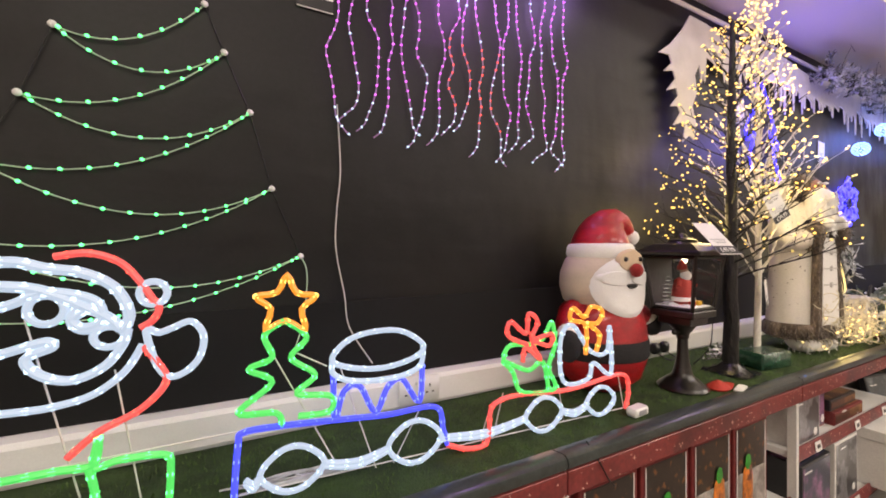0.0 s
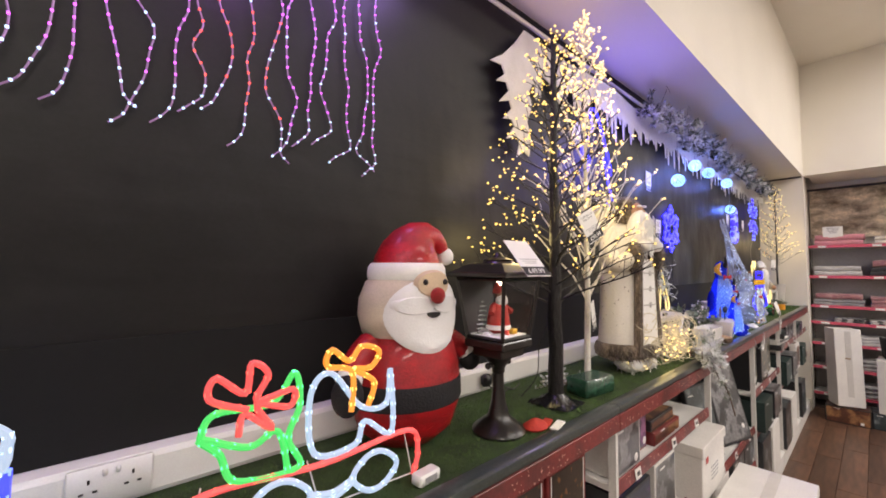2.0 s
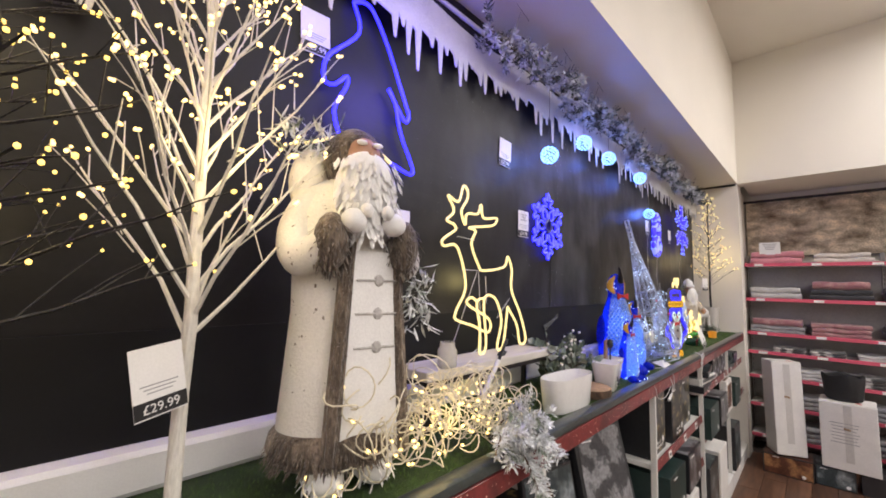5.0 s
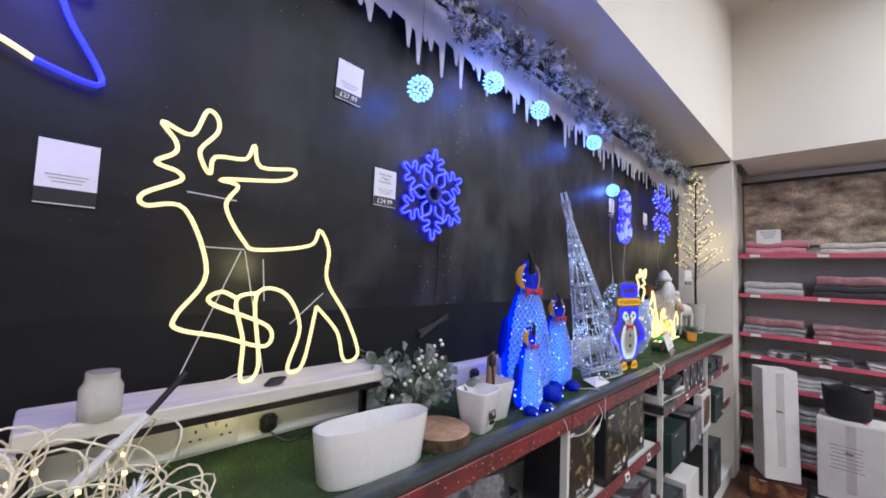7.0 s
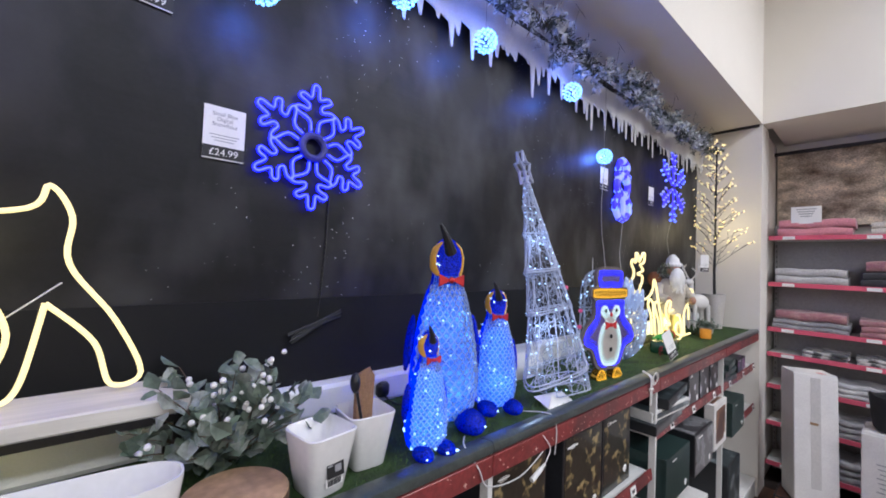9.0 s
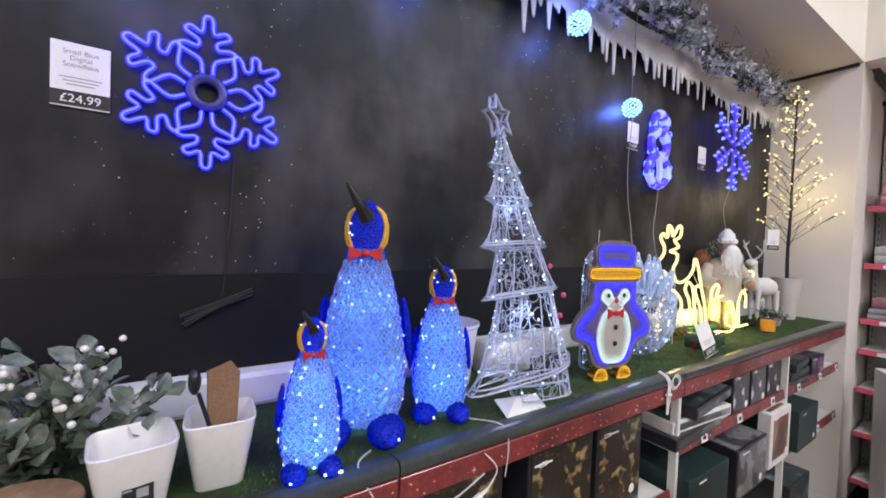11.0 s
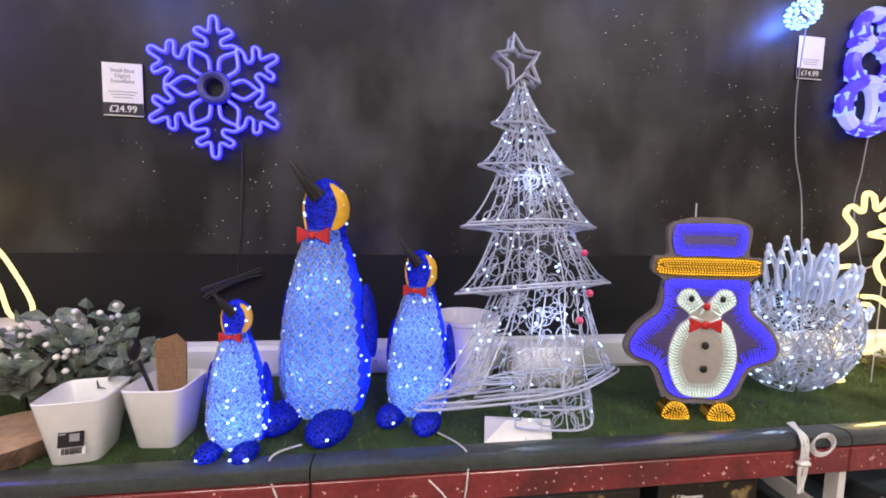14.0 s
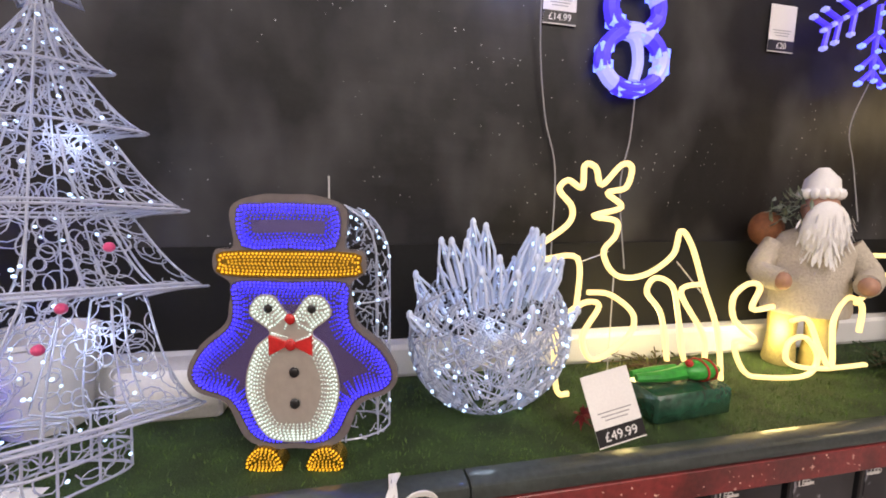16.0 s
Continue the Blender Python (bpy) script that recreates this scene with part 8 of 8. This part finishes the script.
def folded(y, z, w, d, n, th, m, label, group="folded textiles"):
    t = thing("folded_textile", (SX + 0.19, y, z), label, "folded textile", group)
    r = random.Random(int(1000 * (y + 5) + 100 * z))
    for k in range(n):
        s = Shape()
        seg, rows = 14, 6
        vs, fs = [], []
        ww, dd = w * r.uniform(0.92, 1.0), d * r.uniform(0.92, 1.0)
        for j in range(rows + 1):
            a = math.pi * j / rows
            for i in range(seg + 1):
                u = -1 + 2 * i / seg
                e = (1 - abs(u) ** 8) ** 0.5 * 0.5 + 0.5
                vs.append((-dd / 2 - 0.3 * th * math.sin(a), u * ww / 2, th * (0.5 - 0.5 * math.cos(a)) * (0.94 + 0.06 * e) + 0.006 * math.sin(u * 5 + k + y * 9)))
        for j in range(rows):
            fs += [(j * (seg + 1) + i, j * (seg + 1) + i + 1, (j + 1) * (seg + 1) + i + 1, (j + 1) * (seg + 1) + i) for i in range(seg)]
        o = len(vs)
        for i in range(seg + 1):
            u = -1 + 2 * i / seg
            vs += [(dd / 2, u * ww / 2, 0.0), (dd / 2, u * ww / 2, th * 0.98 + 0.006 * math.sin(u * 5 + k))]
        top = rows * (seg + 1)
        fs += [(top + i, top + i + 1, o + 2 * i + 3, o + 2 * i + 1) for i in range(seg)]
        fs += [(i + 1, i, o + 2 * i, o + 2 * i + 2) for i in range(seg)]
        fs += [tuple([j * (seg + 1) for j in range(rows, -1, -1)] + [o, o + 1]), tuple([j * (seg + 1) + seg for j in range(rows + 1)] + [o + 2 * seg + 1, o + 2 * seg])]
        s.add(vs, fs)
        f = part("fold", s, m, t)
        f.location = (0, r.uniform(-0.01, 0.01), 0.002 + k * th * 1.03)


def cloth(name, c, c2=None):
    return mat(name, c, 0.9, fine=110, coarse=9, vary=0.2, bump=0.6, sheen=0.4, second=c2, mixscale=16, mixedge=(0.45, 0.6))


T_PINK = cloth("pink_fleece", (0.62, 0.25, 0.30))
T_CREAM = cloth("cream_fleece", (0.62, 0.57, 0.52))
T_GREY = cloth("grey_fleece", (0.26, 0.26, 0.28), (0.34, 0.33, 0.34))
T_DARK = cloth("charcoal_fleece", (0.03, 0.03, 0.035))
T_ROSE = cloth("dusty_rose_fleece", (0.30, 0.13, 0.15), (0.36, 0.20, 0.20))
T_LIGHT = cloth("pale_grey_fleece", (0.48, 0.47, 0.47))
T_KNIT = cloth("black_white_knit", (0.05, 0.05, 0.05), (0.50, 0.48, 0.46))
folded(0.37, 2.362, 0.52, 0.36, 2, 0.075, T_PINK, "folded pink fleece blanket on the top shelf")
folded(-0.22, 2.362, 0.50, 0.36, 2, 0.055, T_CREAM, "folded cream blanket on the top shelf")
folded(-0.90, 2.362, 0.60, 0.36, 2, 0.055, T_LIGHT, "folded pale grey blanket on the top shelf")
folded(0.40, 1.912, 0.50, 0.36, 2, 0.070, T_LIGHT, "folded pale grey blanket on the shelf")
folded(-0.18, 1.912, 0.55, 0.36, 2, 0.062, T_DARK, "folded charcoal blanket on the shelf")
folded(-0.18, 2.045, 0.50, 0.34, 1, 0.09, T_ROSE, "loosely folded dusty pink blanket on the shelf")
folded(-0.85, 1.912, 0.60, 0.36, 3, 0.05, T_GREY, "folded grey blankets on the shelf")
folded(0.40, 1.477, 0.52, 0.36, 2, 0.045, T_GREY, "folded grey blanket on the shelf")
folded(0.40, 1.572, 0.50, 0.36, 1, 0.08, T_ROSE, "loosely folded rose and grey throw on the shelf")
folded(-0.16, 1.477, 0.52, 0.36, 3, 0.05, T_ROSE, "folded dusty pink blankets on the shelf")
folded(-0.80, 1.477, 0.55, 0.36, 3, 0.05, T_DARK, "folded charcoal blankets on the shelf")
for y, m in ((0.30, T_KNIT), (-0.05, T_KNIT), (-0.45, T_LIGHT), (-0.9, T_KNIT)):
    folded(y, 1.237, 0.32, 0.34, 2, 0.030, m, "folded patterned knit throw on the shelf")
for y, m in ((0.40, T_GREY), (0.05, T_LIGHT), (-0.35, T_KNIT), (-0.8, T_GREY)):
    folded(y, 0.932, 0.34, 0.34, 3, 0.04, m, "folded throws on the shelf")
    folded(y, 0.582, 0.34, 0.34, 3, 0.05, T_DARK if m is T_GREY else T_GREY, "folded throws on the lower shelf")
    folded(y, 0.202, 0.34, 0.34, 3, 0.06, T_GREY, "folded throws on the lowest shelf")
sg = thing("shelf_sign", (SX - 0.01, 0.43, 2.48), "white sign card standing on the top textile shelf", "sign", rz=-90)
part("card", Shape().box((0, 0, 0.085), (0.21, 0.002, 0.15)), CARD, sg, smooth=False)
bars = Shape()
for k in range(4):
    bars.box((0, -0.0018, 0.135 - 0.022 * k), (0.14 - 0.02 * k, 0.001, 0.008))
part("fine_print", bars, GREY_INK, sg, "unreadable grey lines", smooth=False)
part("stand", Shape().box((0, 0.01, 0.006), (0.10, 0.04, 0.012)), WHITE, sg, smooth=False)
rug = Shape()
nx, nz = 60, 26
vs = []
for j in range(nz + 1):
    for i in range(nx + 1):
        y, z = 0.70 - 2.4 * i / nx, 2.50 + 0.80 * j / nz
        vs.append((-0.02 - 0.025 * noise.noise((y * 9, z * 9, 0)) - 0.012 * noise.noise((y * 40, z * 40, 3)), y, z))
rug.add(vs, [(j * (nx + 1) + i, j * (nx + 1) + i + 1, (j + 1) * (nx + 1) + i + 1, (j + 1) * (nx + 1) + i) for j in range(nz) for i in range(nx)])
rug.box((0.01, -0.5, 2.9), (0.03, 2.4, 0.8))
single("fur_rug", rug, RUG, (9.04, 0, 0), "brown faux fur rug hung on the alcove wall", "rug")
plain("trim_alcove_rail", (8.98, -0.5, 3.27), (0.03, 2.45, 0.03), DARK, "dark hanging rail above the rug", "rail")


# ---- cartons on the floor by the alcove ----
def floor_carton(loc, size, label, rz=0.0, ry=0.0, printed=False):
    t = new("floor_carton")
    t.matrix_basis = pose(*loc, 0, ry, rz)
    tagged(t, label, "carton", "floor cartons")
    w, d, h = size
    part("carton", Shape().box((0, 0, h / 2), size, bevel=0.005), CARTON_W, t, smooth=False)
    for sx in (-1, 1):
        part("flap", Shape().box((sx * w * 0.24, 0, h + 0.003), (w * 0.47, d * 0.99, 0.005), ry=-2 * sx), CARTON_W, t, "folded top flap", smooth=False)
    part("tape", Shape().box((-w / 2 - 0.0008, 0, h * 0.55), (0.0014, 0.06, h * 0.85)), mat("pale_tape", (0.55, 0.53, 0.50), 0.25, vary=0.06, bump=0), t, "pale tape", smooth=False)
    part("hand_hole", Shape().box((-w / 2 - 0.001, 0.01, h * 0.62), (0.002, 0.05, 0.02), rx=8), CARTON_B, t, "torn hand hole", smooth=False)
    if printed:
        s = Shape()
        for k in range(7):
            s.box((-w / 2 - 0.0012, 0.03, h * 0.70 - 0.032 * k), (0.001, d * (0.5 - 0.04 * (k % 3)), 0.007))
        part("fine_print", s, GREY_INK, t, "grey printed lines", smooth=False)
    part("sticker", Shape().box((-w * 0.25, -d * 0.2, h + 0.0065), (0.05, 0.035, 0.001), rz=30), BOW_RED, t, "red sticker", smooth=False)
    return t


goods("dark_carton", (7.98, 0.33, 0.004), (0.42, 0.34, 0.21), BOX_BLACK, P_FOOD, "dark printed carton lying on the floor", rz=-90)
goods("dark_carton", (8.02, -0.03, 0.004), (0.30, 0.34, 0.20), BOX_BLACK, P_SLATE, "dark printed carton lying on the floor", rz=-88)
floor_carton((7.95, 0.34, 0.225), (0.26, 0.27, 0.99), "tall narrow white carton standing on a dark carton", rz=24, ry=2.5)
floor_carton((8.00, -0.16, 0.21), (0.34, 0.42, 0.66), "white carton with printed lines standing on the floor stack", rz=-3, printed=True)
goods("dark_carton", (8.03, -0.36, 0.004), (0.28, 0.34, 0.20), BOX_BLACK, None, "dark carton lying on the floor", rz=-90, bars=False)
floor_carton((8.05, -0.70, 0.005), (0.34, 0.44, 0.80), "white carton standing on the floor", rz=5, printed=True)
bg = Shape()
vs, fs, n = [], [], 28
for j, (q, z) in enumerate(((0.11, 0.0), (0.125, 0.02), (0.135, 0.12), (0.145, 0.24), (0.14, 0.26), (0.12, 0.25), (0.11, 0.10), (0.02, 0.03))):
    for i in range(n):
        a = 2 * math.pi * i / n
        vs.append((q * 0.9 * math.cos(a) * (1 + 0.04 * math.sin(3 * a + j)), q * 1.15 * math.sin(a), z + 0.012 * math.sin(4 * a + 1) * (j in (3, 4, 5))))
for j in range(7):
    fs += [(j * n + i, j * n + (i + 1) % n, (j + 1) * n + (i + 1) % n, (j + 1) * n + i) for i in range(n)]
fs.append(tuple(range(n - 1, -1, -1)))
bg.add(vs, fs)
single("black_basket", bg, mat("black_fabric", (0.012, 0.012, 0.013), 0.75, fine=120, coarse=12, vary=0.25, bump=0.5), (8.0, -0.14, 0.882), "black fabric basket standing on a white carton", "basket")

# ---- point lamps added at the lit decorations to boost their glow on wall and soffit ----
point("curtain_glow", (0.75, 1.08, 3.0), 6.0, (0.62, 0.25, 1.0), 0.12)
point("curtain_glow", (1.25, 1.05, 3.12), 6.0, (0.50, 0.30, 1.0), 0.12)
for loc in ((3.91, 1.06, 2.71), (4.36, 1.06, 2.91), (4.775, 1.06, 2.915), (5.46, 1.06, 2.922), (6.02, 1.15, 2.71)):
    point("ball_glow", loc, 2.6, (0.11, 0.22, 1.0), 0.02)
point("outline_glow", (2.9, 0.98, 2.72), 12.0, (0.16, 0.12, 1.0), 0.15)
for loc, wt in (((1.80, 0.98, 2.12), 2.4), ((1.85, 0.98, 2.5), 1.5), ((2.26, 0.86, 2.25), 1.7), ((2.24, 0.92, 2.75), 0.5), ((2.78, 0.74, 1.62), 0.9), ((7.84, 0.9, 2.4), 2.4)):
    point("fairy_glow", loc, wt, (1.0, 0.76, 0.32), 0.08)
for loc, wt in (((3.38, 1.14, 2.0), 0.9), ((3.35, 1.0, 1.60), 0.5), ((6.35, 1.06, 1.68), 2.0), ((6.85, 1.04, 1.60), 2.2)):
    point("neon_glow", loc, wt, (1.0, 0.80, 0.30), 0.05)
for loc, c, wt in (((-0.15, 0.98, 1.75), (0.7, 0.82, 1.0), 0.18), ((0.3, 0.98, 1.6), (0.4, 0.5, 1.0), 0.18), ((0.85, 0.96, 1.6), (1.0, 0.6, 0.5), 0.2)):
    point("rope_glow", loc, wt, c, 0.05)

# ---- floor planks, last ----
fb = single("floor", Shape().box((3.2, -2.2, -0.03), (12.2, 6.2, 0.05)), FLOORBASE, label="brown wood plank shop floor", category="floor", kind="structure", smooth=False)
pm = mesh_of("plank", Shape().box((0, 0, 0), (1.196, 0.186, 0.012), bevel=0.002), FLOORWOOD, False)
for j in range(15):
    for i in range(8):
        x = -0.6 + 1.2 * i + 0.4 * (j % 3)
        if x > 8.3:
            continue
        p = new("plank", pm)
        p.parent = fb
        p.location = (x, 0.62 - 0.19 * j, -0.001)
rest = Shape()
for j in range(15, 29):
    for i in range(9):
        rest.box((-1.6 + 1.2 * i + 0.4 * (j % 3), 0.62 - 0.19 * j, -0.001), (1.196, 0.186, 0.012))
part("far_planks", rest, FLOORWOOD, fb, smooth=False, kind="stuff")
